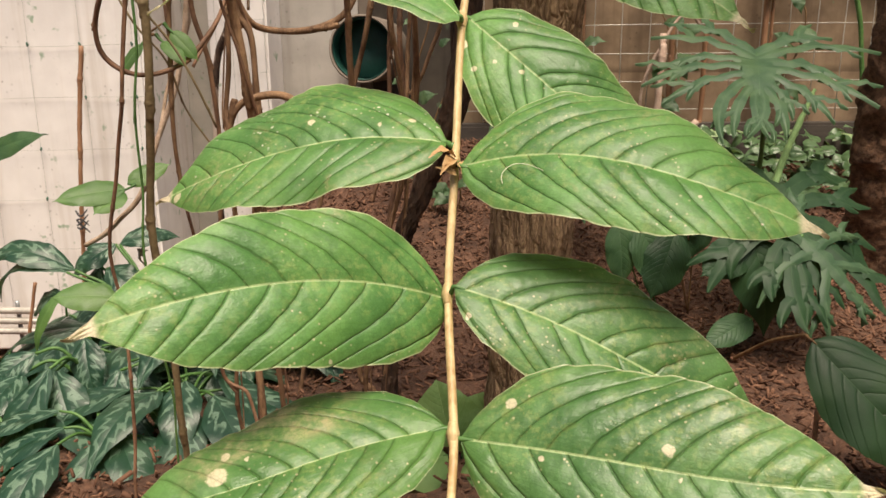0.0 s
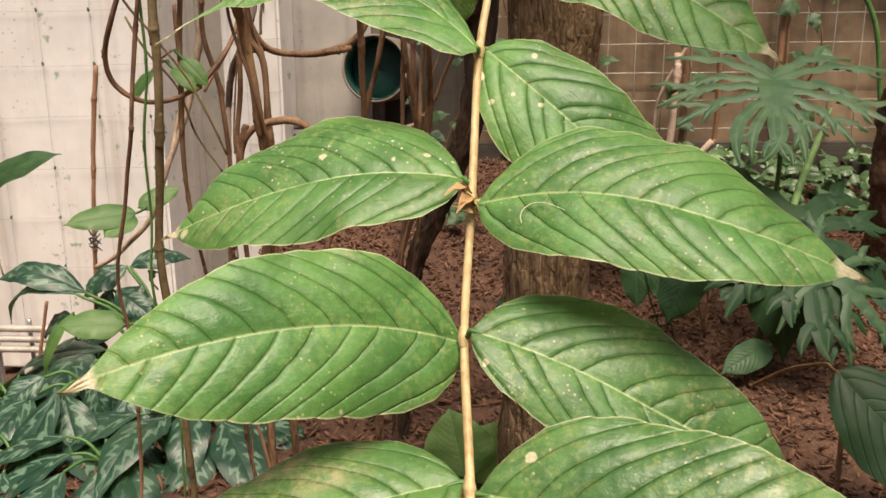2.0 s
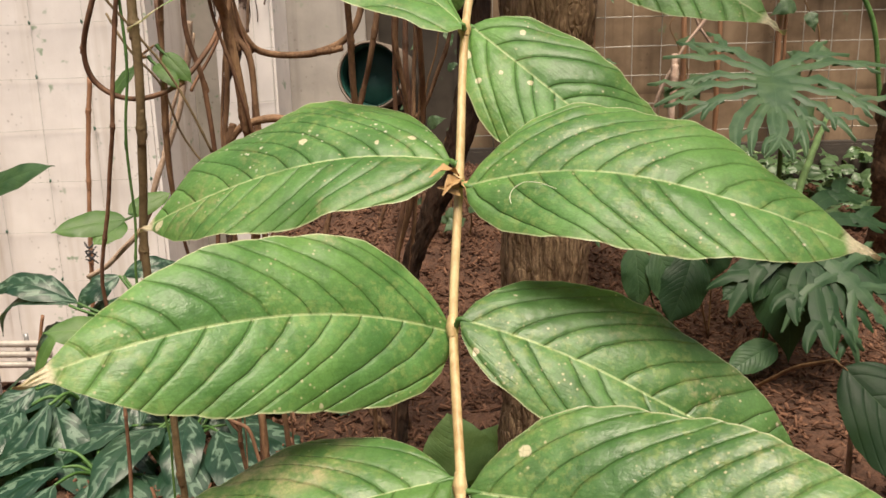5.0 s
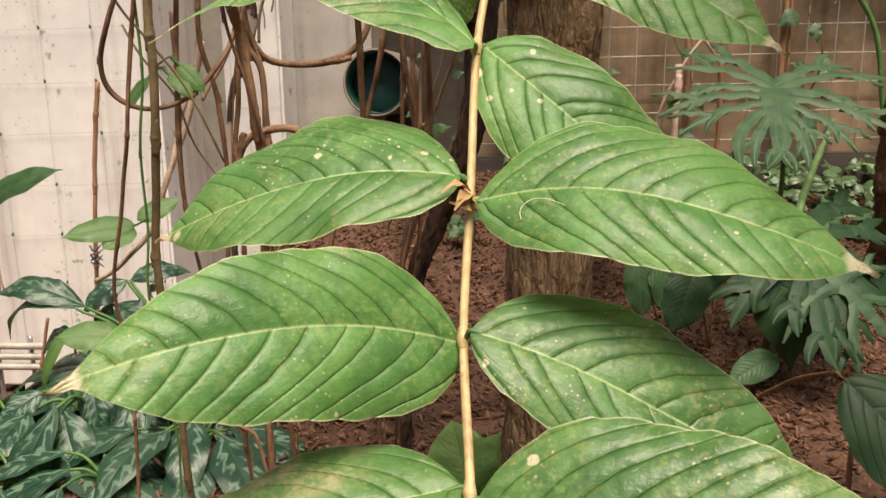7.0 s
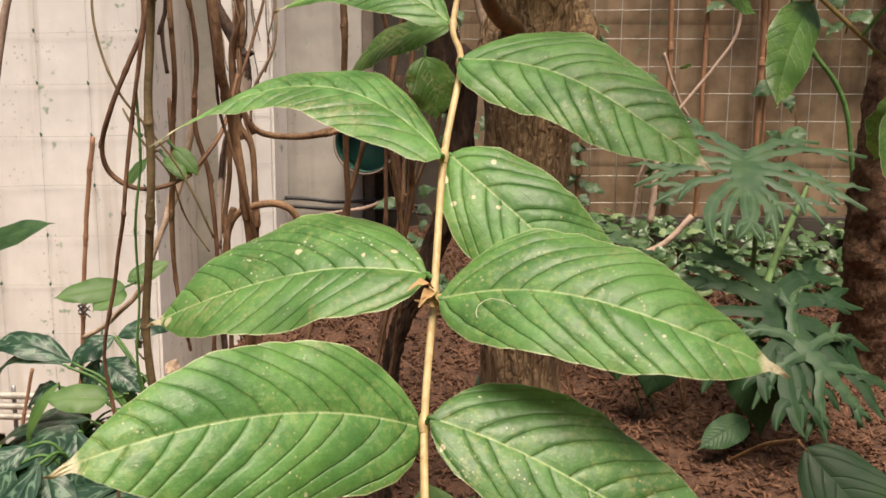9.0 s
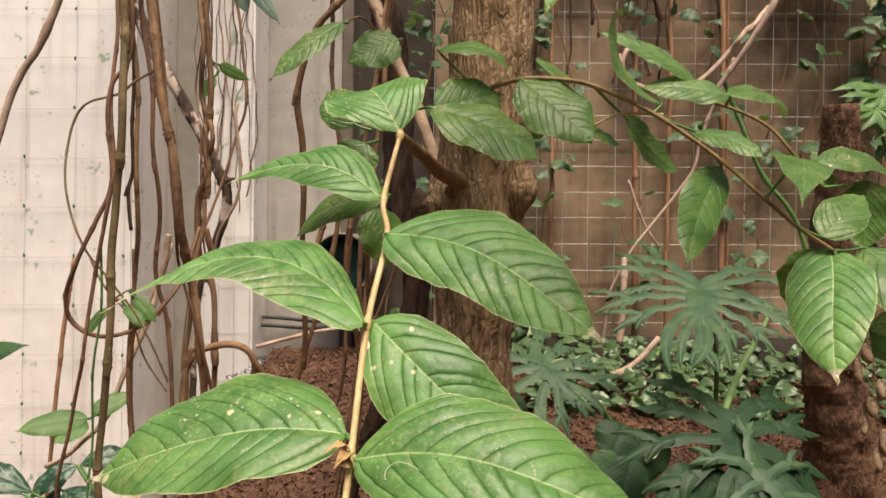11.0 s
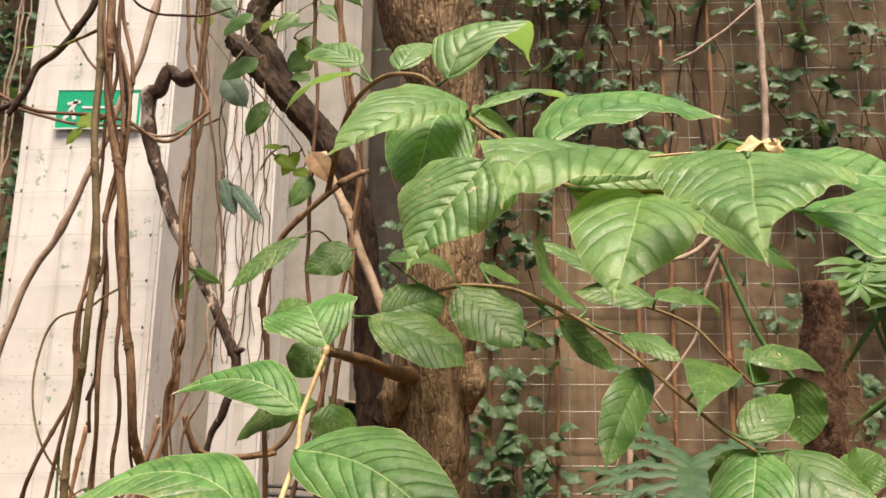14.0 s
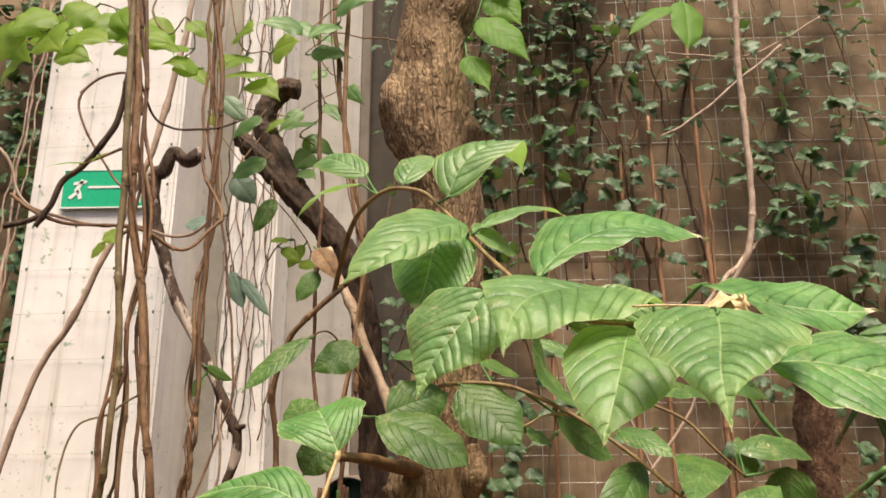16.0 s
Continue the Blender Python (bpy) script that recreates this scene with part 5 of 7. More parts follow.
liana([(-0.078, 1.270, 1.323), (-0.035, 1.260, 1.225), (0.015, 1.250, 1.109), (0.062, 1.240, 0.995), (0.097, 1.220, 0.896)], 0.0095, M_DRYFIBRE, "smooth tan branch leaning against the tree", 0.2, 6, "tan_branch", "", 0.013, "branch", 12, 0.004, 10)
liana([(1.418, 2.800, 3.135), (1.404, 2.800, 2.784), (1.391, 2.800, 2.425), (1.388, 2.800, 2.010), (1.355, 2.800, 1.766), (1.290, 2.820, 1.629), (1.150, 2.900, 1.390)], 0.0135, M_ROOT, "pale hanging aerial root", 0.4, 7, "aerial_root", "", 0.010, "root", 10, 0.006, 10)
def root(pts, r):
    COUNT[0] += 1
    return liana(pts, r, M_ROOT, "pale woody root running before the wall", 0.3, COUNT[0], "aerial_root", "roots before the wall", None, "root", 9, 0.008, 10)


root([(1.632, 3.420, 1.956), (1.324, 3.000, 1.679), (1.253, 3.000, 1.590), (1.157, 3.000, 1.495), (1.006, 3.000, 1.440), (0.870, 3.000, 1.464), (0.824, 3.000, 1.528), (0.840, 3.000, 1.594), (0.903, 3.050, 1.620), (0.974, 3.200, 1.590), (1.046, 3.420, 1.596)], 0.010)
root([(1.311, 3.100, 1.594), (1.246, 3.100, 1.433), (1.176, 3.100, 1.259), (1.139, 3.100, 1.108), (1.015, 3.100, 0.956), (0.891, 3.100, 0.780), (0.802, 3.100, 0.592), (0.784, 3.150, 0.326), (0.789, 3.200, 0.051)], 0.007)
root([(0.956, 2.900, 0.452), (0.871, 2.900, 0.363), (0.762, 2.900, 0.306), (0.631, 2.900, 0.267)], 0.012)
root([(0.897, 3.200, 1.091), (0.962, 3.200, 0.925), (1.037, 3.200, 0.806)], 0.006)
root([(2.027, 3.300, 3.118), (1.779, 3.300, 2.960), (1.573, 3.300, 2.900), (1.233, 3.300, 2.925)], 0.005)
root([(1.770, 3.200, 2.901), (1.491, 3.200, 2.671), (1.325, 3.200, 2.529), (1.137, 3.200, 2.417)], 0.006)
root([(0.825, 3.000, 0.414), (0.832, 3.000, 0.594), (0.853, 3.050, 0.774)], 0.014)
liana([(-0.215, 1.100, 1.002), (-0.217, 1.100, 0.945), (-0.225, 1.100, 0.889), (-0.248, 1.120, 0.815), (-0.269, 1.140, 0.750)], 0.0026, M_DRYFIBRE, "pale shredded dry vine", 0.6, 8, "dry_vine", "", None, "vine", 7, 0.02, 16)
root([(-0.639, 3.000, 0.392), (-0.472, 3.050, 0.434), (-0.324, 3.150, 0.454), (-0.162, 3.200, 0.500)], 0.008)
for k, pts in enumerate(([(1.187, 2.900, 1.486), (1.263, 2.900, 1.295), (1.349, 2.900, 1.094), (1.500, 2.900, 0.874), (1.579, 2.900, 0.482), (1.75, 2.9, 0.1)], [(1.560, 2.300, 1.204), (1.450, 2.300, 1.077), (1.370, 2.400, 0.901)], [(1.458, 2.200, 0.884), (1.364, 2.300, 0.782), (1.257, 2.300, 0.714)])):
    liana(pts, 0.009, M_GREENSTEM, "smooth dark green leaf stalk", 0.9, k, "leaf_stalk", "", None, "stalk", 9, 0.002)

for k, (x, r) in enumerate(((-1.885, 0.006), (-1.915, 0.004), (-1.86, 0.0035))):
    liana([(x + 0.03 * math.sin(1.1 * j + k), 3.04 - 0.02 * k, -0.1 + 0.5 * j) for j in range(9)], r, M_ROOT, "pale climbing stem along the edge of the column", 0.2, k, "climbing_stem", "stems on the column edge", r * 0.8, "vine", 8, 0.02, 10)

# ---- dark thick liana beside the tree ----
old = thing("thick_liana", (0.030, 1.360, 0.720), "thick dark furrowed liana with a sawn-off fork", "vine")
me, at = rod("main_stem", [(-0.326, 1.420, 1.641), (-0.269, 1.400, 1.585), (-0.189, 1.380, 1.495), (-0.106, 1.360, 1.403), (-0.040, 1.350, 1.299), (-0.004, 1.350, 1.178), (0.014, 1.350, 1.026), (0.023, 1.350, 0.805), (0.050, 1.360, 0.868), (0.044, 1.370, 0.656), (-0.030, 1.400, 0.446), (-0.067, 1.410, 0.347), (-0.097, 1.430, 0.100), (-0.107, 1.430, -0.099)],
             [0.018, 0.024, 0.026, 0.027, 0.027, 0.026, 0.026, 0.025, 0.024, 0.022, 0.017, 0.015, 0.014, 0.013], 40, 20, 0, 0.22, 9, 0.004, 0.0080)
part("main_stem", me, M_DARKBARK, old, "", at)
me, at = rod("fork", [(-0.134, 1.370, 1.432), (-0.221, 1.400, 1.578), (-0.266, 1.410, 1.659), (-0.260, 1.410, 1.725), (-0.225, 1.410, 1.764), (-0.188, 1.410, 1.761)], [0.020, 0.024, 0.025, 0.024, 0.023, 0.022], 40, 20, 0, 0.16, 4, 0.003, 0.0060)
part("fork", me, M_DARKBARK, old, "dark fork with a sawn end", at)
dead = thing("dead_branch", (-1.061, 2.900, 1.682), "weathered dark dead branch propped before the column", "branch")
me, at = rod("main_stem", [(-0.970, 2.880, 2.236), (-1.042, 2.880, 2.206), (-1.105, 2.880, 2.243), (-1.137, 2.880, 2.154), (-1.184, 2.880, 2.129), (-1.175, 2.900, 1.982), (-1.145, 2.900, 1.868), (-1.087, 2.900, 1.706), (-1.027, 2.900, 1.560), (-0.930, 2.900, 1.393), (-0.840, 2.900, 1.229), (-0.767, 2.900, 1.081), (-0.731, 2.900, 0.980), (-0.778, 2.920, 0.802), (-0.845, 2.950, 0.647), (-0.880, 2.980, 0.217), (-0.869, 3.000, -0.292)],
             [0.03, 0.03, 0.028, 0.028, 0.032, 0.03, 0.027, 0.026, 0.024, 0.022, 0.02, 0.02, 0.02, 0.016, 0.012, 0.012, 0.012], 16, 12, 0, 0.3, 2, 0.004, 0.002)
part("main_stem", me, M_WEATHERED, dead, "", at)
me, at = rod("spur", [(-0.764, 2.900, 1.036), (-0.727, 2.890, 1.042), (-0.695, 2.880, 1.051)], [0.014, 0.014, 0.008], 10, 6, 0, 0.3)
part("spur", me, M_WEATHERED, dead, "", at)
for k, (a, b) in enumerate((((-0.604, 3.250, 0.305), (-0.111, 3.200, 0.282)), ((-0.678, 3.360, 0.479), (-0.274, 3.360, 0.465)), ((-0.674, 3.340, 0.443), (-0.272, 3.340, 0.436)), ((-0.441, 3.150, 0.285), (-0.058, 3.100, 0.251)))):
    q = (Vector(a) + Vector(b)) / 2 + Vector((0, 0.03, -0.012))
    liana([Vector(a) + Vector((-0.12, 0, -0.01)), a, q, b, Vector(b) + Vector((0.2, 0.05, -0.03))], 0.015 if k in (0, 3) else 0.009, M_BLACK, "black irrigation hose lying on the mulch", 9.0, k, "hose", "hoses on the ground", None, "hose", 10, 0.002)
chain = thing("chain", (-0.650, 3.100, 0.304), "short galvanised chain fixed to the column", "chain")
link = bmesh.new()
for i in range(14):
    for j in range(6):
        a, b = 2 * math.pi * i / 14, 2 * math.pi * j / 6
        link.verts.new(((0.011 + 0.0028 * math.cos(b)) * math.cos(a) * 1.5, (0.011 + 0.0028 * math.cos(b)) * math.sin(a), 0.0028 * math.sin(b)))
link.verts.ensure_lookup_table()
for i in range(14):
    for j in range(6):
        link.faces.new([link.verts[p] for p in (i * 6 + j, ((i + 1) % 14) * 6 + j, ((i + 1) % 14) * 6 + (j + 1) % 6, i * 6 + (j + 1) % 6)])
link = from_bm("link", link, True)
a, b = Vector((-0.638, 3.120, 0.310)), Vector((-0.753, 3.060, 0.254))
for k in range(8):
    q = a.lerp(b, k / 7) + Vector((0, 0, -0.012 * math.sin(math.pi * k / 7)))
    part("link", link, M_STEEL, chain, "", pose(*q, 90 * (k % 2) + 20, 24, 10))

# ---- leaves at the top of the column and beside the tree ----
def sprig(label, start, leaves, length, width, material, rise=25, outline=HEART, group="", seed=0):
    """A thin climbing stem through the given places, with a leaf hanging at each."""
    rnd = random.Random(seed)
    plant = thing("climber", start, label, "plant", group)
    me, at = rod("stem", [start, *leaves] if len(leaves) > 1 else [start, (Vector(start) + Vector(leaves[0])) / 2, leaves[0]], [0.0019, 0.0012], 6, 5, 0, 0, seed, 0.006)
    part("stem", me, M_TWIG, plant, "", at)
    for k, q in enumerate(leaves):
        q = Vector(q)
        out = Vector(((-1) ** k * rnd.uniform(0.3, 1.0), rnd.uniform(-0.7, 0.2), rnd.uniform(-1.0, 0.1))).normalized()
        n = length * rnd.uniform(0.75, 1.2)
        b = q + out * 0.012
        leaf(plant, b, b + out * n, width * rnd.uniform(0.8, 1.15), rise + rnd.uniform(-25, 25), rnd.uniform(-30, 30), material, node=q, outline=outline, arch=rnd.uniform(0.03, 0.14), curl=rnd.uniform(0, 0.15), nu=20, nv=6, veins=7)
    return plant


YL, HL = "yellow-green climber leaves hanging over the top of the column", "green heart-shaped climber leaves among the lianas"
sprig(YL, (-0.709, 1.000, 1.783), [(-0.653, 1.000, 1.707), (-0.619, 1.000, 1.701), (-0.574, 1.000, 1.675), (-0.548, 1.000, 1.717), (-0.528, 1.000, 1.668)], 0.108, 0.078, M_YELLOW, 20, seed=1)
sprig(YL, (-0.576, 1.050, 1.827), [(-0.520, 1.050, 1.749), (-0.502, 1.050, 1.767), (-0.470, 1.050, 1.754), (-0.437, 1.050, 1.734), (-0.469, 1.050, 1.697)], 0.108, 0.078, M_YELLOW, 20, seed=2)
sprig(YL, (-0.753, 1.100, 1.735), [(-0.700, 1.100, 1.734), (-0.655, 1.100, 1.707), (-0.613, 1.100, 1.700), (-0.552, 1.100, 1.717), (-0.470, 1.100, 1.709)], 0.10, 0.066, M_YELLOW, 20, seed=3)
sprig(HL, (-0.175, 1.250, 1.958), [(-0.188, 1.250, 1.842), (-0.136, 1.250, 1.826), (-0.081, 1.250, 1.875), (-0.067, 1.250, 1.839), (-0.139, 1.250, 1.763)], 0.095, 0.076, M_CLIMBER, 25, seed=6)
sprig(HL, (-0.312, 1.200, 1.926), [(-0.277, 1.200, 1.785), (-0.249, 1.200, 1.737), (-0.206, 1.200, 1.736), (-0.197, 1.200, 1.689), (-0.245, 1.200, 1.676)], 0.095, 0.076, M_YELLOW, 25, seed=7)
sprig(HL, (-0.393, 1.100, 1.858), [(-0.420, 1.100, 1.779), (-0.380, 1.100, 1.726), (-0.349, 1.100, 1.764), (-0.325, 1.100, 1.693), (-0.362, 1.100, 1.662), (-0.304, 1.100, 1.648)], 0.085, 0.062, M_YELLOW, 25, seed=8)
sprig(HL, (-0.145, 1.400, 1.768), [(-0.122, 1.400, 1.723), (-0.140, 1.400, 1.672), (-0.179, 1.400, 1.636), (-0.137, 1.400, 1.600), (-0.188, 1.400, 1.551)], 0.08, 0.066, M_CLIMBER, 20, seed=9)
sprig(HL, (0.094, 1.170, 1.737), [(-0.173, 1.500, 1.967), (-0.140, 1.500, 1.868), (-0.095, 1.500, 1.820), (-0.193, 1.500, 1.759)], 0.075, 0.04, M_CLIMBER, 20, seed=19)
sprig("small yellowing leaf on a liana", (-0.263, 1.100, 1.092), [(-0.258, 1.100, 1.065), (-0.248, 1.100, 1.051)], 0.05, 0.022, M_CLIMBER, 10, OVATE, seed=13)
sprig(YL, (-0.237, 1.400, 1.331), [(-0.215, 1.400, 1.369), (-0.179, 1.400, 1.382), (-0.170, 1.400, 1.331), (-0.148, 1.400, 1.379), (-0.401, 1.400, 1.703), (-0.207, 1.400, 1.687)], 0.055, 0.032, M_YELLOW, 20, OVATE, seed=14)
pale = thing("climber", (-0.311, 0.860, 1.337), "pale yellow-green leaves caught in the lianas", "plant")
kp = dict(material=M_YELLOW, nu=24, nv=6, veins=7, outline=OVATE, arch=0.05, rod_mat=M_TWIG)
leaf(pale, (-0.388, 0.870, 1.354), (-0.452, 0.870, 1.349), 0.018, 62, 0, node=(-0.324, 0.850, 1.369), **kp)
leaf(pale, (-0.382, 0.870, 1.358), (-0.350, 0.870, 1.371), 0.026, 55, 0, node=(-0.324, 0.850, 1.369), **kp)
leaf(pale, (-0.286, 0.810, 1.218), (-0.313, 0.800, 1.204), 0.034, 30, 0, node=(-0.289, 0.830, 1.230), **kp)
leaf(pale, (-0.316, 0.820, 1.208), (-0.335, 0.820, 1.182), 0.018, 30, 0, node=(-0.292, 0.830, 1.226), **kp)
dull = thing("climber", (-0.256, 1.410, 1.666), "dull grey-green climber leaves hanging from a dark liana", "plant")
me, at = rod("stem", [(-0.256, 1.410, 1.666), (-0.301, 1.360, 1.551), (-0.314, 1.360, 1.497), (-0.319, 1.360, 1.403), (-0.302, 1.360, 1.300)], [0.0019, 0.0013], 6, 8, 0, 0, 2, 0.006)
part("stem", me, M_TWIG, dull, "", at)
kp = dict(nu=24, nv=6, veins=8, outline=OVATE, arch=0.06, rod_mat=M_TWIG)
for a, b, w, mt, rise, q in (((-0.310, 1.350, 1.517), (-0.254, 1.340, 1.446), 0.055, M_BLUELEAF, 12, (-0.316, 1.360, 1.531)), ((-0.366, 1.380, 1.421), (-0.424, 1.380, 1.411), 0.05, M_BLUELEAF, 30, (-0.321, 1.360, 1.430)), ((-0.301, 1.350, 1.297), (-0.264, 1.340, 1.211), 0.038, M_BLUELEAF, 10, (-0.305, 1.360, 1.313)), ((-0.275, 1.340, 1.280), (-0.203, 1.330, 1.191), 0.027, M_BLUELEAF, 16, (-0.302, 1.360, 1.300)), ((-0.333, 1.300, 1.688), (-0.275, 1.300, 1.626), 0.045, M_BLUELEAF, 10, (-0.343, 1.320, 1.758)), ((-0.237, 1.280, 1.630), (-0.292, 1.270, 1.573), 0.05, M_CLIMBER, 40, (-0.233, 1.300, 1.654)), ((-0.201, 1.300, 1.444), (-0.240, 1.300, 1.368), 0.042, M_SHRUBDARK, 8, (-0.216, 1.320, 1.493)), ((-0.092, 1.260, 1.272), (-0.131, 1.250, 1.206), 0.042, M_SHRUBDARK, 8, (-0.090, 1.270, 1.293)), ((-0.226, 1.300, 1.538), (-0.296, 1.290, 1.486), 0.065, M_CLIMBER, 35, (-0.222, 1.320, 1.553))):
    leaf(dull, a, b, w, rise, 0, mt, node=q, **kp)
dead_leaf = thing("dead_leaf", (-0.091, 1.260, 1.320), "withered tan leaf caught on a liana", "leaf")
leaf(dead_leaf, (-0.097, 1.260, 1.320), (-0.052, 1.250, 1.252), 0.048, 6, 20, M_DEADLEAF, node=(-0.104, 1.270, 1.328), outline=ROUND, nu=24, nv=6, arch=0.1, fold=0.3)
top = thing("leafy_branch", (0.20, 1.2, 2.18), "bright green leaves hanging from a branch above", "plant")
leaf(top, (0.645, 1.100, 1.772), (0.628, 1.050, 1.635), 0.066, 10, 10, M_YOUNG, node=(0.652, 1.110, 1.80), arch=0.05, nu=40, nv=8)
leaf(top, (0.627, 1.100, 1.760), (0.520, 1.060, 1.672), 0.040, 40, 0, M_YOUNG, node=(0.649, 1.110, 1.789), arch=0.1, nu=40, nv=8)
me, at = rod("stem", [(0.20, 1.2, 2.18), (0.36, 1.18, 2.32), (0.56, 1.15, 2.22), (0.665, 1.12, 1.98), (0.652, 1.11, 1.80)], [0.006, 0.005, 0.004, 0.003, 0.002], 8, 8, 0, 0.2, 3)
part("stem", me, M_TWIG, top, "", at)
young = thing("leafy_twig", (0.205, 1.120, 1.700), "bright broad young leaves sprouting from the tree trunk", "plant")
me, at = rod("stem", [(0.205, 1.115, 1.690), (0.232, 1.08, 1.725), (0.250, 1.085, 1.790), (0.262, 1.10, 1.85)], [0.0022, 0.0018, 0.0014], 7, 8)
part("stem", me, M_GREENSTEM, young, "", at)
ky = dict(material=M_YOUNG, outline=BROAD, nu=50, nv=10, veins=7)
leaf(young, (0.241, 1.060, 1.720), (0.334, 1.030, 1.605), 0.080, 22, 6, node=(0.232, 1.08, 1.725), arch=0.06, **ky)
leaf(young, (0.262, 1.100, 1.800), (0.325, 1.080, 1.712), 0.076, 16, 0, node=(0.250, 1.085, 1.790), arch=0.06, **ky)
leaf(young, (0.216, 1.075, 1.648), (0.259, 1.040, 1.551), 0.055, 14, 4, node=(0.213, 1.105, 1.695), arch=0.05, **ky)
leaf(young, (0.266, 1.100, 1.855), (0.300, 1.070, 1.765), 0.060, 18, 0, node=(0.262, 1.10, 1.85), arch=0.05, **ky)
# small climber near the left lianas and a broad leaf entering beside the column
sprig("light green three-lobed climber leaves on a thin vine", (-0.319, 0.900, 0.713), [(-0.310, 0.900, 0.713), (-0.319, 0.900, 0.712), (-0.300, 0.900, 0.725)], 0.045, 0.020, M_CLIMBER, 55, OVATE, seed=16)
far = thing("climber", (-0.540, 1.350, 0.467), "light green three-lobed climber leaf beside the lianas", "plant")
leaf(far, (-0.554, 1.350, 0.462), (-0.661, 1.300, 0.449), 0.052, 40, 0, M_CLIMBER, node=(-0.539, 1.360, 0.470), arch=0.05, nu=30, nv=7)
leaf(far, (-0.558, 1.350, 0.459), (-0.593, 1.300, 0.426), 0.05, 40, 0, M_CLIMBER, node=(-0.539, 1.360, 0.470), arch=0.05, nu=30, nv=7)
leaf(far, (-0.553, 1.360, 0.470), (-0.489, 1.400, 0.500), 0.04, 30, 0, M_CLIMBER, node=(-0.539, 1.360, 0.470), arch=0.05, nu=30, nv=7)
leaf(far, (-0.434, 1.000, 0.372), (-0.513, 0.980, 0.377), 0.045, 46, 0, M_CLIMBER, node=(-0.414, 1.000, 0.376), arch=0.06, nu=30, nv=7)
broad = thing("broad_leaf_plant", (-1.593, 2.500, 0.357), "broad smooth green leaf at the foot of the column", "plant")
leaf(broad, (-1.559, 2.500, 0.338), (-1.250, 2.450, 0.459), 0.10, 40, 0, M_DULLLEAF, node=(-1.621, 2.500, 0.301), arch=0.08, nu=30, nv=7)
small = thing("seedling", (0.030, 1.250, -0.114), "young shrub with broad pale ribbed leaves on the mulch", "plant")
leaf(small, (0.043, 1.220, 0.016), (0.093, 1.220, 0.134), 0.11, 40, 20, M_SEEDLING, node=(0.037, 1.240, -0.028), outline=ROUND, arch=0.05, nu=36, nv=9)
leaf(small, (0.025, 1.200, 0.038), (-0.002, 1.200, 0.161), 0.12, 38, -10, M_SEEDLING, node=(0.037, 1.240, -0.028), outline=ROUND, arch=0.05, nu=36, nv=9)
leaf(small, (0.015, 1.200, 0.022), (-0.077, 1.120, 0.021), 0.10, 40, -10, M_SEEDLING, node=(0.037, 1.240, -0.028), outline=ROUND, arch=0.05, nu=36, nv=9)
leaf(small, (0.054, 1.200, 0.016), (0.120, 1.120, 0.010), 0.10, 40, 10, M_SEEDLING, node=(0.037, 1.240, -0.028), outline=ROUND, arch=0.05, nu=36, nv=9)
me, at = rod("stem", [(0.03, 1.27, -0.02), (0.028, 1.26, 0.02), (0.037, 1.240, -0.028)], [0.004, 0.003, 0.002], 8, 5)
part("stem", me, M_GREENSTEM, small, "", at)

# ---- silver-patterned plants at the foot of the column ----
rnd = random.Random(5)
SILVER = [blade("leaf", 0.175, 0.072, LANCE, a, 0.18, c, 0.25, 0.03, 7, 0.01, 22, 6, s) for a, c, s in ((0.10, 0.10, 1.0), (0.16, 0.05, 2.0), (0.06, 0.22, 3.0))]


def silver_plant(x, y, tall, count, size):
    z = soil_height(x, y)
    plant = thing("silver_leaf_plant", (x, y, z), "low plant with dark green silver-marbled drooping leaves", "plant", "silver-leaved plants")
    for k in range(count):
        a = k * 2.4 + rnd.uniform(-0.3, 0.3)
        h = tall * (0.45 + 0.55 * k / count)
        out = Vector((math.cos(a), math.sin(a), 0))
        b = Vector((x, y, z + h)) + out * rnd.uniform(0.05, 0.11)
        tip = b + (out * rnd.uniform(0.5, 1.0) + Vector((0, -0.35, rnd.uniform(-0.9, -0.15)))).normalized() * 0.165
        nrm = (Vector((0, -0.35, 0.75)) + out * 0.5)
        m, n = stand(b, tip, nrm)
        lf = part("leaf", SILVER[k % 3], M_AGLAO, plant, "", m @ Matrix.Scale(size * rnd.uniform(0.85, 1.15), 4))
        me, at = rod("stalk", [(x, y, z + h * 0.3), (Vector((x, y, z + h * 0.8)) + b) / 2, b], [0.004, 0.003, 0.0024], 6, 5)
        part("stalk", me, M_GREENSTEM, lf, "", at)


for x, y, tall, count, size in ((-0.50, 1.62, 0.16, 12, 0.95), (-0.40, 1.75, 0.12, 9, 1.0), (-0.72, 1.90, 0.14, 10, 1.05), (-0.50, 1.42, 0.09, 11, 1.05), (-0.70, 1.62, 0.10, 12, 1.1), (-0.62, 1.28, 0.07, 10, 0.95), (-0.95, 1.55, 0.06, 11, 1.1), (-0.85, 1.75, 0.10, 11, 1.1), (-0.80, 1.30, 0.05, 10, 1.0), (-1.1, 1.45, 0.08, 10, 1.1)):
    silver_plant(x, y, tall, count, size * 1.15)


def silver_leaf(plant, foot, a, b, width, rise, turn, s, arch=0.10):
    m, n = stand(a, b, facing(rise, turn))
    lf = part("leaf", blade("leaf", n, width, LANCE, arch, 0.14, 0.06, 0.25, 0.05, 7, 0.012, 40, 8, s), M_AGLAO, plant, "", m)
    f, q = Vector(foot), Vector(a)
    me, at = rod("stalk", [f, f.lerp(q, 0.55) + Vector((0, 0, 0.05)), q], [0.005, 0.004, 0.003], 7, 6)
    part("stalk", me, M_GREENSTEM, lf, "", at)


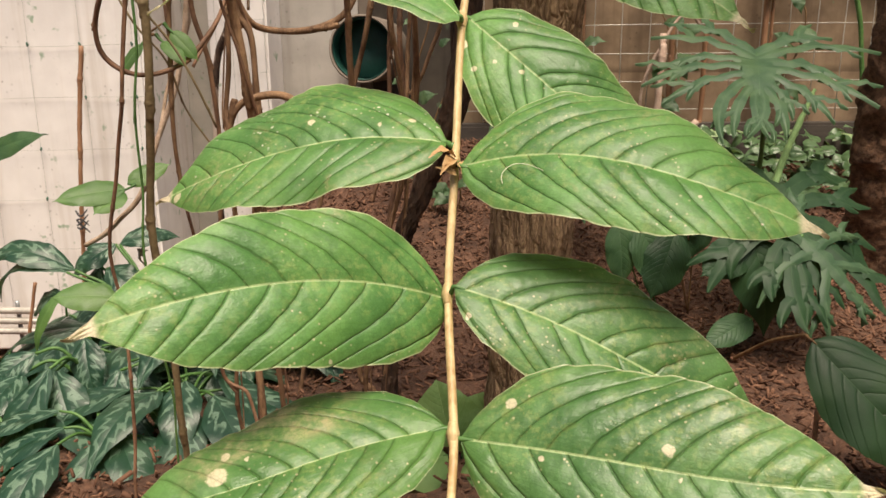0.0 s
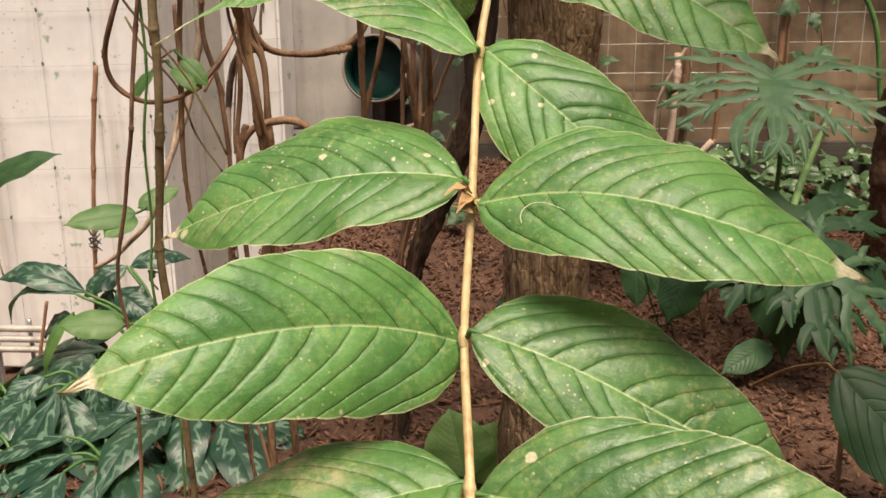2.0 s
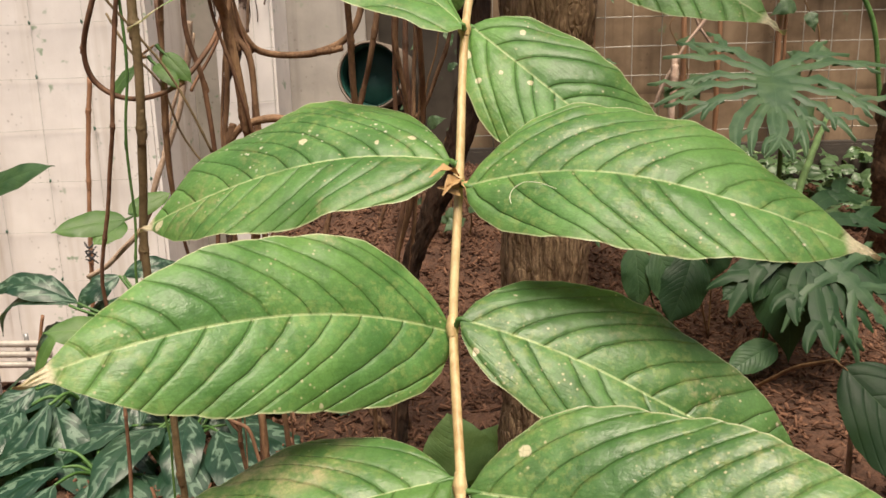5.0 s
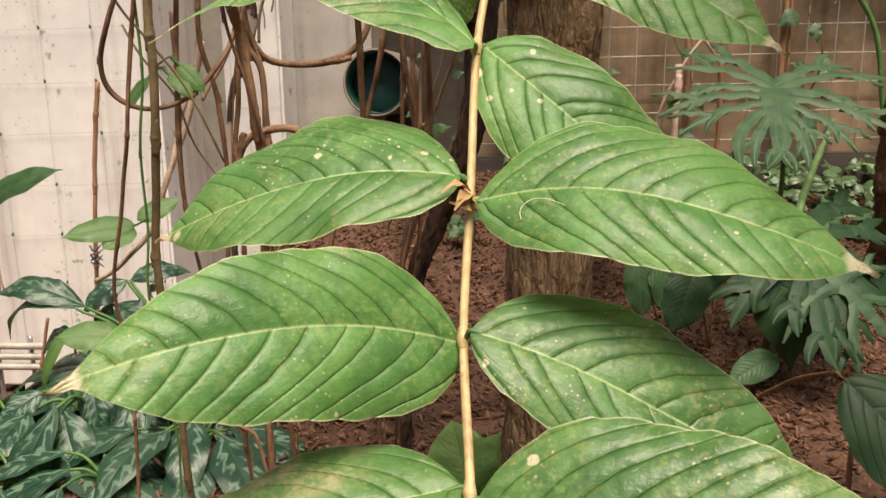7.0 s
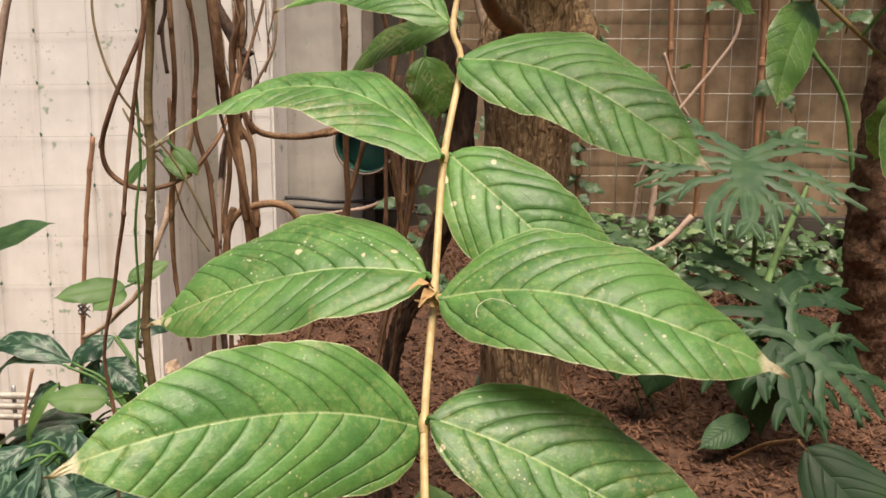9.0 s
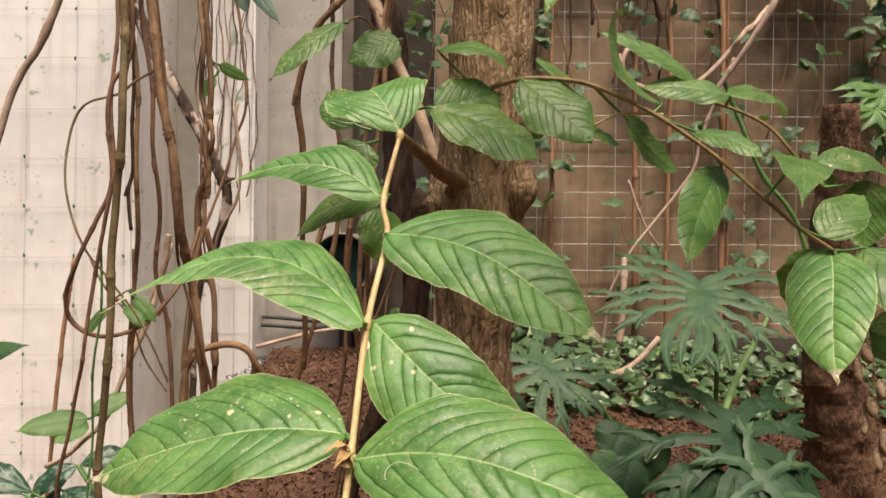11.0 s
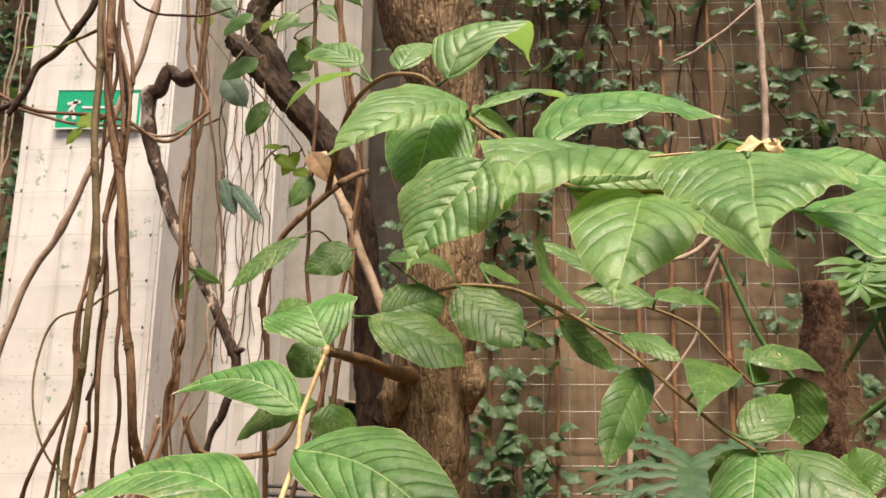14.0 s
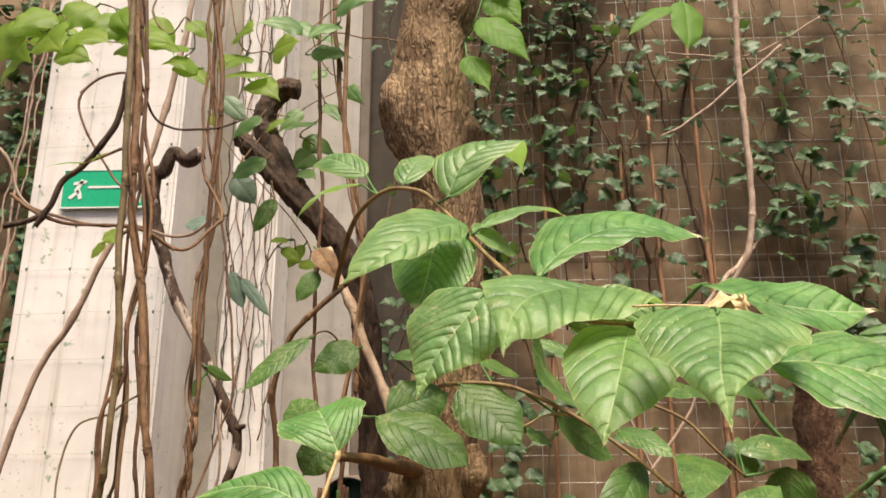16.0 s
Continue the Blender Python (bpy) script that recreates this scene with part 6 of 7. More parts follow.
fa, fb, fc = (-0.70, 1.48, 0.0), (-0.60, 1.62, 0.0), (-0.40, 1.55, 0.0)
tall_a = thing("silver_leaf_plant", fa, "leaning plant with long silver-marbled dark green leaves", "plant", "silver-leaved plants")
silver_leaf(tall_a, fa, (-0.739, 1.360, 0.117), (-0.778, 1.220, -0.093), 0.088, 40, -14, 1.0)
silver_leaf(tall_a, fa, (-0.739, 1.380, 0.104), (-0.643, 1.280, -0.052), 0.086, 34, 8, 2.0)
silver_leaf(tall_a, fa, (-0.814, 1.450, 0.112), (-0.887, 1.400, 0.055), 0.065, 44, 0, 3.0)
silver_leaf(tall_a, fa, (-0.715, 1.460, 0.141), (-0.676, 1.400, 0.028), 0.070, 36, 0, 4.0)
silver_leaf(tall_a, fa, (-0.827, 1.420, 0.082), (-0.857, 1.300, 0.009), 0.09, 46, -10, 5.0)
silver_leaf(tall_a, fa, (-0.721, 1.400, 0.042), (-0.667, 1.400, -0.069), 0.08, 46, 10, 6.0)
tall_b = thing("silver_leaf_plant", fb, "tall silver-marbled plant with arching pointed leaves", "plant", "silver-leaved plants")
silver_leaf(tall_b, fb, (-0.798, 1.620, 0.238), (-1.021, 1.660, 0.254), 0.075, 58, 0, 7.0, 0.2)
silver_leaf(tall_b, fb, (-0.807, 1.600, 0.239), (-1.000, 1.660, 0.159), 0.05, 70, 0, 8.0, 0.25)
silver_leaf(tall_b, fb, (-0.738, 1.700, 0.277), (-0.829, 1.660, 0.211), 0.065, 36, -10, 9.0)
silver_leaf(tall_b, fb, (-0.738, 1.720, 0.272), (-0.619, 1.780, 0.277), 0.06, 46, 0, 10.0, 0.16)
silver_leaf(tall_b, fb, (-0.747, 1.660, 0.232), (-0.644, 1.620, 0.170), 0.075, 40, 0, 11.0)
silver_leaf(tall_b, fb, (-0.782, 1.700, 0.227), (-0.784, 1.660, 0.117), 0.06, 26, -20, 12.0)
silver_leaf(tall_b, fb, (-0.823, 1.600, 0.190), (-0.926, 1.660, 0.118), 0.06, 50, 0, 13.0)
tall_c = thing("silver_leaf_plant", fc, "low silver-marbled plant with hanging leaves over the mulch", "plant", "silver-leaved plants")
silver_leaf(tall_c, fc, (-0.633, 1.420, 0.087), (-0.635, 1.360, -0.020), 0.062, 30, 0, 14.0)
silver_leaf(tall_c, fc, (-0.588, 1.360, 0.032), (-0.543, 1.280, -0.083), 0.064, 34, 4, 15.0)
silver_leaf(tall_c, fc, (-0.629, 1.450, 0.093), (-0.534, 1.400, -0.050), 0.070, 36, 8, 16.0)
silver_leaf(tall_c, fc, (-0.504, 1.500, 0.053), (-0.345, 1.460, -0.017), 0.072, 44, 0, 17.0)
silver_leaf(tall_c, fc, (-0.586, 1.300, -0.040), (-0.606, 1.260, -0.119), 0.064, 36, 0, 18.0)
silver_leaf(tall_c, fc, (-0.571, 1.520, 0.064), (-0.489, 1.500, -0.031), 0.065, 40, 0, 19.0)
strip_leaf = thing("strap_leaf", fa, "narrow bright green strap leaf among the silver plants", "leaf")
leaf(strip_leaf, (-0.766, 1.500, 0.231), (-0.828, 1.480, 0.094), 0.030, 20, -20, M_CLIMBER, node=(-0.777, 1.520, 0.166), outline=LANCE, arch=0.15, nu=20, nv=5)

# ---- plants with deeply lobed leaves ----
def lobed(plant, base, tip, width, rise, turn, foot, lobes=6, material=None, sag=0.22, seed=0):
    """A large leaf cut into long lobes on both sides of its midrib."""
    m, n = stand(base, tip, facing(rise, turn))
    verts, faces, uvs, vv, ss = [], [], [], [], []

    def strip(points, widths, normal_lift):
        first = len(verts)
        for i, (q, w) in enumerate(zip(points, widths)):
            ahead = points[min(i + 1, len(points) - 1)] - points[max(i - 1, 0)]
            cross = Vector((-ahead.y, ahead.x, 0)).normalized()
            for j in (-1, -0.45, 0, 0.45, 1):
                w2 = w * (1 + 0.22 * noise.noise(Vector((i * 0.9, first * 0.37 + (j > 0) * 9, seed))))
                verts.append(q + cross * w2 * j + Vector((0, 0, normal_lift * abs(j) * w - 0.012 * abs(math.sin(i * 1.3 + seed)) * abs(j))))
                uvs.append((i / len(points), j)), vv.append(0.25), ss.append(abs(j) * w)
        for i in range(len(points) - 1):
            for j in range(4):
                a = first + i * 5 + j
                faces.append((a, a + 5, a + 6, a + 1))

    line = [Vector((n * u, 0, 0.06 * n * math.sin(3.1 * u))) for u in np.linspace(0, 0.98, 13)]
    strip(line, [width * (0.028 + 0.070 * math.sin(3.1 * min(1, u * 1.1 + 0.10))) * (1 - u * 0.55) for u in np.linspace(0, 1, 13)], 0.15)
    for k in range(lobes):
        kk = k / (lobes - 1)
        u = 0.03 + 0.55 * kk
        reach = width / 2 * (0.80 + 0.38 * math.sin(3.1 * (0.15 + 0.75 * kk))) * (1 - 0.22 * kk)
        for sgn in (-1, 1):
            ang = radians(152 - 134 * kk + 26 * noise.noise(Vector((k, sgn, seed))))
            r = reach * (1 + 0.55 * noise.noise(Vector((k * 1.7, sgn * 3, seed + 2))))
            start = Vector((n * u, 0, 0.05 * n * math.sin(3.1 * u)))
            dip = sag * (1 + 0.9 * noise.noise(Vector((k * 3.1, sgn, seed))))
            sway = -0.45 + 0.5 * noise.noise(Vector((k * 1.3, sgn * 7, seed + 5)))
            wide = (0.038 if lobes < 7 else 0.027) * width * (1.15 - 0.4 * u) * (1 + 0.3 * noise.noise(Vector((k * 2.3, sgn * 5, seed))))

            def lobe_line(a0, r0, at0=Vector((0, 0, 0)), low=0.0, steps=9):
                return [at0 + Vector((math.cos(a0 + sway * t) * r0 * t, sgn * math.sin(a0 + sway * t) * r0 * t, -dip * r0 * t * t + 0.05 * r0 * t - low * t)) for t in np.linspace(0, 1, steps)]

            pts = lobe_line(ang, r, start)
            strip(pts, [wide * w for w in (1.5, 1.15, 0.95, 0.98, 1.08, 1.05, 0.90, 0.60, 0.12)], 0.25)
            # side lobes that fork from the outer half
            for way, cut, size in ((1, 5, 0.40), (-1, 4, 0.34)):
                if noise.noise(Vector((k * 2.7, sgn * 4.0 + way, seed))) > -0.12:
                    strip(lobe_line(ang + 0.48 * way, r * size, pts[cut], 0.004, 7), [wide * w for w in (0.8, 0.72, 0.75, 0.72, 0.62, 0.42, 0.08)], 0.25)
    me = mesh_of("leaf", verts, faces)
    layer = me.uv_layers.new(name="UVMap")
    idx = np.empty(len(me.loops), dtype=np.int32)
    me.loops.foreach_get("vertex_index", idx)
    layer.data.foreach_set("uv", np.array(uvs, dtype=np.float32)[idx].ravel())
    me.attributes.new("vein", "FLOAT", "POINT").data.foreach_set("value", np.array(vv, dtype=np.float32))
    me.attributes.new("side", "FLOAT", "POINT").data.foreach_set("value", np.array(ss, dtype=np.float32))
    lf = part("leaf", me, material or M_PHILO, plant, "", m)
    b, f = Vector(base), Vector(foot)
    me, at = rod("stalk", [f, f.lerp(b, 0.5) + Vector((0.03, 0, 0.06)), b], [0.008, 0.007, 0.006], 9, 10)
    part("stalk", me, M_GREENSTEM, lf, "", at)


ph = thing("lobed_leaf_plant", (1.05, 2.25, 0.0), "large plant with deeply lobed dull green leaves", "plant")
lobed(ph, (0.834, 1.850, 0.355), (0.789, 1.620, 0.176), 0.52, 48, 6, (1.06, 2.2, 0.02), 6, seed=2, material=M_DARKLEAF)
lobed(ph, (0.401, 2.350, 0.435), (0.529, 2.200, 0.312), 0.42, 50, 0, (0.75, 2.45, 0.05), 6, seed=3)
lobed(ph, (0.830, 1.720, 0.285), (0.950, 1.620, 0.130), 0.30, 40, 10, (1.06, 2.2, 0.02), 4, seed=4)
lobed(ph, (0.826, 2.070, 0.690), (0.765, 1.860, 0.545), 0.53, 52, -4, (1.0, 2.45, 0.1), 8, seed=1, sag=0.12)
lean_b, lean_t = Vector((0.843, 1.912, 0.386)), Vector((1.386, 2.958, 0.497))
liana([(lean_b.x - 0.05, lean_b.y + 0.02, 0.02), lean_b, lean_t, lean_t + (lean_t - lean_b) * 0.9 + Vector((0, 0, -0.02))], 0.010, M_CLIMBSTEM, "pale green leaning leaf stalk", 0.9, 3, "leaf_stalk", "", 0.007, "stalk", 9, 0.002)
dk = thing("broad_leaf_plant", (0.75, 1.75, 0.0), "plant with broad dark glossy hanging leaves on the mulch", "plant")
kk = dict(material=M_DARKLEAF, nu=30, nv=8, rod_mat=M_TWIG)
leaf(dk, (0.730, 1.750, 0.275), (0.758, 1.700, 0.045), 0.150, 22, 0, node=(0.76, 1.85, 0.05), outline=BROAD, arch=0.08, bend=0.03, **kk)
leaf(dk, (0.727, 1.760, 0.255), (0.600, 1.700, 0.195), 0.100, 30, -8, node=(0.76, 1.85, 0.05), outline=OVATE, arch=0.08, **kk)
leaf(dk, (0.622, 1.200, 0.228), (0.835, 1.080, 0.010), 0.150, 34, -6, node=(0.640, 1.26, 0.215), outline=BROAD, arch=0.08, bend=-0.05, material=M_DARKLEAF, nu=50, nv=10, rod_mat=M_TWIG, label="broad dull green leaf on a long brown stalk")
me, at = rod("stalk", [(0.672, 1.70, -0.02), (0.700, 1.55, 0.09), (0.698, 1.40, 0.162), (0.640, 1.26, 0.215)], [0.0045, 0.004, 0.0036, 0.003], 9, 8, 0, 0.15, 3)
part("stalk", me, M_TWIG, dk, "", at)
leaf(dk, (0.596, 1.900, 0.256), (0.529, 1.850, 0.092), 0.12, 20, 0, node=(0.66, 1.95, 0.02), outline=OVATE, arch=0.08, **kk)
leaf(dk, (0.452, 1.900, 0.278), (0.463, 1.880, 0.121), 0.08, 10, 0, node=(0.55, 1.95, 0.02), outline=OVATE, arch=0.08, material=M_DULLLEAF, nu=30, nv=8)
leaf(dk, (0.503, 1.900, 0.271), (0.580, 1.880, 0.098), 0.11, 16, 10, node=(0.58, 1.95, 0.02), outline=OVATE, arch=0.08, material=M_DULLLEAF, nu=30, nv=8)
leaf(dk, (0.727, 1.700, 0.092), (0.600, 1.650, 0.040), 0.070, 44, 0, node=(0.76, 1.80, 0.03), outline=OVATE, arch=0.08, material=M_DULLLEAF, nu=40, nv=8)
leaf(dk, (0.587, 1.950, 0.329), (0.532, 1.900, 0.237), 0.13, 24, 0, node=(0.66, 1.95, 0.02), outline=ROUND, arch=0.08, **kk)
leaf(dk, (0.662, 1.950, 0.315), (0.621, 1.900, 0.179), 0.12, 24, 10, node=(0.66, 1.95, 0.02), outline=ROUND, arch=0.08, **kk)
leaf(dk, (0.255, 1.750, 0.461), (0.215, 1.700, 0.341), 0.13, 24, 10, node=(0.35, 1.8, 0.02), outline=ROUND, arch=0.08, **kk)
leaf(dk, (0.150, 1.600, 0.250), (0.088, 1.550, 0.152), 0.07, 14, 10, node=(0.25, 1.6, 0.02), outline=OVATE, arch=0.08, **kk)
leaf(dk, (1.007, 1.900, 0.225), (0.877, 1.850, 0.165), 0.16, 34, 10, node=(0.95, 1.95, 0.02), outline=HEART, arch=0.08, **kk)

liana([(0.670, 1.250, 0.145), (0.657, 1.225, 0.08), (0.640, 1.190, -0.02)], 0.0045, M_LIANARED, "short dry brown stick standing in the mulch", 0.6, 4, "dry_stick", "", None, "stick", 8, 0.002)

# ---- fibrous tree-fern trunk ----
fern = thing("tree_fern_trunk", (1.42, 2.36, 0.0), "dark brown fibrous tree-fern trunk with a flat sawn top", "tree trunk")
me, at = rod("trunk", [(1.41, 2.34, -0.08), (1.375, 2.32, 0.06), (1.335, 2.29, 0.24), (1.29, 2.25, 0.40), (1.255, 2.2, 0.58), (1.222, 2.12, 0.85), (1.205, 2.05, 1.20)], [0.105, 0.10, 0.092, 0.080, 0.066, 0.050, 0.043], 40, 22, 0, 0.25, 5, 0.006, 0.011)
part("trunk", me, M_POLE, fern, "", at)
scar = rod("leaf_scar", [(0, 0.010, 0), (0, 0.002, 0), (0, -0.002, 0.001)], [0.022, 0.019, 0.012], 10, 4, 0, 0.3)[0]
for k in range(11):
    u = k / 10
    q = Vector((1.43, 2.31, 0.0)).lerp(Vector((1.31, 2.2, 0.55)), u) + Vector((0.035 * math.sin(k * 2.1) + 0.02, -0.055, 0))
    part("leaf_scar", scar, M_SCAR, fern, "pale oval leaf scar", pose(*q, 0, 0, 20 * math.sin(k)) @ Matrix.Diagonal((rnd.uniform(0.6, 0.9), 1, rnd.uniform(1.2, 2.0), 1)))
loose = thing("loose_fibre", (1.36, 2.24, 0.5), "loose brown root fibres on the tree-fern trunk", "fibres", "", "stuff")
vs, fs = [], []
for k in range(3600):
    u = rnd.random()
    c = Vector((1.37, 2.32, 0.05)).lerp(Vector((1.205, 2.05, 1.19)), u)
    a = rnd.uniform(0, 6.28)
    r = 0.10 - 0.056 * u
    p0 = c + Vector((math.cos(a) * r, math.sin(a) * r, 0))
    p1 = p0 + Vector((rnd.uniform(-0.014, 0.014) + math.cos(a) * 0.006, math.sin(a) * 0.006, rnd.uniform(-0.018, 0.012)))
    p2 = p1 + Vector((rnd.uniform(-0.014, 0.014), rnd.uniform(-0.008, 0.008), rnd.uniform(-0.02, 0.008)))
    w = Vector((0.0006, -0.0003, 0.0005))
    b = len(vs)
    vs += [p0 - w, p0 + w, p1 - w, p1 + w, p2]
    fs += [(b, b + 1, b + 3, b + 2), (b + 2, b + 3, b + 4)]
part("fibre", mesh_of("fibre", vs, fs), M_COIR, loose)

# ---- fan-leaved plant beside it ----
fan = thing("fan_leaf_plant", (1.75, 2.6, 0.3), "light green plant with finger-shaped leaflets on long stalks", "plant")
for k, (c, foot, s) in enumerate((((1.473, 2.300, 1.303), (1.8, 2.7, 0.4), 0.20), ((1.577, 2.300, 1.205), (1.85, 2.7, 0.4), 0.24), ((1.437, 2.250, 1.265), (1.8, 2.6, 0.4), 0.16), ((1.392, 2.200, 1.219), (1.85, 2.7, 0.4), 0.2))):
    c = Vector(c)
    for j in range(7):
        a = radians(200 + 26 * j + 8 * math.sin(k * 3 + j))
        tip = c + Vector((math.cos(a), -0.25, math.sin(a) * 0.75 + 0.15)) * s * (0.8 + 0.2 * math.cos(j))
        leaf(fan, c + (tip - c) * 0.05, tip, s * 0.22, 45, 0, M_CLIMBER, outline=LANCE, arch=0.08, nu=14, nv=4, veins=6)
    me, at = rod("stalk", [foot, Vector(foot).lerp(c, 0.5) + Vector((0, 0, 0.08)), c], [0.010, 0.008, 0.005], 8, 8)
    part("stalk", me, M_GREENSTEM, fan, "", at)

# ---- ivy on the walls ----
IVY = [blade("leaf", 0.078, 0.05, HEART, a, 0.03, c, 0.2, 0.08, 6, 0.012, 12, 4, s) for a, c, s in ((0.08, 0.1, 1.0), (0.12, 0.2, 2.0), (0.04, 0.0, 3.0))]
rnd = random.Random(9)


def ivy(x, low, high, count, y=3.36, size=1.35, pale=0.1):
    plant = thing("wall_ivy", (x, y, low), "strand of grey-green ivy climbing the wire mesh", "ivy", "ivy on the wall")
    pts = [(x + 0.05 * math.sin(3 * x + 2.2 * j), y + 0.01 * math.cos(j), low + (high - low) * j / 6) for j in range(7)]
    me, at = rod("stem", pts, [0.0035, 0.002], 6, 6, 0, 0, x, 0.01)
    part("stem", me, M_TWIG, plant, "", at)
    line = glide(pts, 20)
    for k in range(count):
        q = line[int(rnd.random() * (len(line) - 1))]
        out = Vector((rnd.uniform(-1, 1), rnd.uniform(-0.55, -0.1), rnd.uniform(-0.8, 0.35))).normalized()
        b = q + out * rnd.uniform(0.02, 0.075) + Vector((rnd.uniform(-0.03, 0.03), 0, 0))
        m, n = stand(b, b + out, facing(35 + rnd.uniform(-25, 30), rnd.uniform(-35, 35)))
        part("leaf", IVY[k % 3], M_IVYPALE if rnd.random() < pale else M_IVY, plant, "", m @ Matrix.Scale(size * rnd.uniform(0.6, 1.25), 4))


for x, low, high, n in ((0.36, 0.5, 3.4, 42), (0.48, 1.2, 3.5, 40), (0.58, 0.4, 2.2, 26), (0.66, 1.5, 3.6, 34), (0.80, 2.3, 3.6, 22), (1.02, 2.0, 3.6, 26), (1.14, 1.7, 2.9, 24), (1.28, 1.3, 1.9, 12), (1.40, 2.0, 3.4, 22),
                        (1.62, 1.3, 3.5, 34), (1.76, 1.2, 3.5, 36), (1.90, 0.9, 3.5, 40), (2.04, 0.8, 3.5, 40), (2.2, 0.6, 3.4, 40), (2.36, 0.5, 3.4, 34), (0.95, 0.5, 1.1, 10), (1.5, 0.6, 1.4, 14), (0.24, 0.3, 1.2, 14), (0.10, 1.4, 3.4, 20), (0.42, 2.2, 3.7, 34), (0.54, 2.4, 3.7, 30), (0.72, 2.5, 3.7, 26), (0.90, 2.6, 3.7, 20), (1.84, 1.8, 3.6, 30), (2.12, 1.6, 3.6, 30), (1.68, 2.4, 3.6, 20), (0.30, 1.9, 3.7, 34), (0.62, 2.0, 3.7, 24), (0.2, 2.2, 3.7, 24)):
    ivy(x, low, high, int(n * (0.62 if x > 1.55 else 0.95)), 3.36, 1.6 if x > 1.55 else 1.35)
for x, n in ((-2.02, 130), (-2.12, 150), (-2.24, 150), (-2.38, 150), (-2.55, 130), (-2.75, 110)):
    ivy(x, -0.45, 3.9, n, 3.85, 1.6, 0.0)
for x, low, high, n in ((-0.05, 0.06, 1.5, 24), (0.02, 0.06, 1.2, 20), (-0.07, 1.2, 2.9, 26), (0.03, 1.3, 3.0, 26)):
    ivy(x, low, high, n, 2.6, 0.9, 0.0)

for k in range(13):
    x = 0.30 + 0.088 * k + 0.03 * math.sin(k * 4.1)
    low = 1.5 + 0.35 * math.sin(k * 2.3) ** 2
    liana([(x + 0.05 * math.sin(1.1 * j + k * 1.7), 3.385, low + (3.75 - low) * j / 8) for j in range(9)], 0.005 if k % 3 else 0.008, M_LIANARED if k % 2 else M_DARKBARK, "dry brown creeper stem clinging to the wire mesh", 0.9, k + 40, "creeper_stem", "creepers on the wall", None, "vine", 6, 0.02, 8)
for x, low, high, n in ((0.62, 2.5, 3.75, 16), (0.76, 2.2, 3.75, 20), (0.90, 2.6, 3.75, 14), (1.20, 2.6, 3.75, 16), (0.98, 1.6, 2.5, 12)):
    ivy(x, low, high, n, 3.37, 1.3, 0.0)
for x, low, high, n in ((0.3, 0.37, 0.82, 16), (0.43, 0.37, 0.95, 22), (0.56, 0.4, 0.83, 16), (0.38, 1.46, 1.89, 20), (0.92, 1.76, 2.51, 14), (1.67, 2.03, 2.56, 16), (1.88, 2.03, 2.62, 18), (2.03, 1.58, 2.51, 20), (1.95, 0.45, 0.97, 16)):
    ivy(x, low, high, int(0.75 * n), 3.34, 1.45, 0.06)

# ---- ground cover, chips and litter ----
cover = thing("ground_ivy", (1.3, 3.0, 0.1), "variegated ivy covering the ground below the wall", "ground cover", "", "stuff")


def scatter(mesh, spots):
    """Many turned copies of one small mesh joined into one."""
    co = np.empty(len(mesh.vertices) * 3)
    mesh.vertices.foreach_get("co", co)
    co = co.reshape(-1, 3)
    polys = [tuple(p.vertices) for p in mesh.polygons]
    vs, fs = [], []
    for m in spots:
        r = np.array(m)
        base = len(vs)
        vs.extend((co @ r[:3, :3].T + r[:3, 3]).tolist())
        fs.extend([tuple(base + i for i in p) for p in polys])
    return mesh_of("scatter", vs, fs)


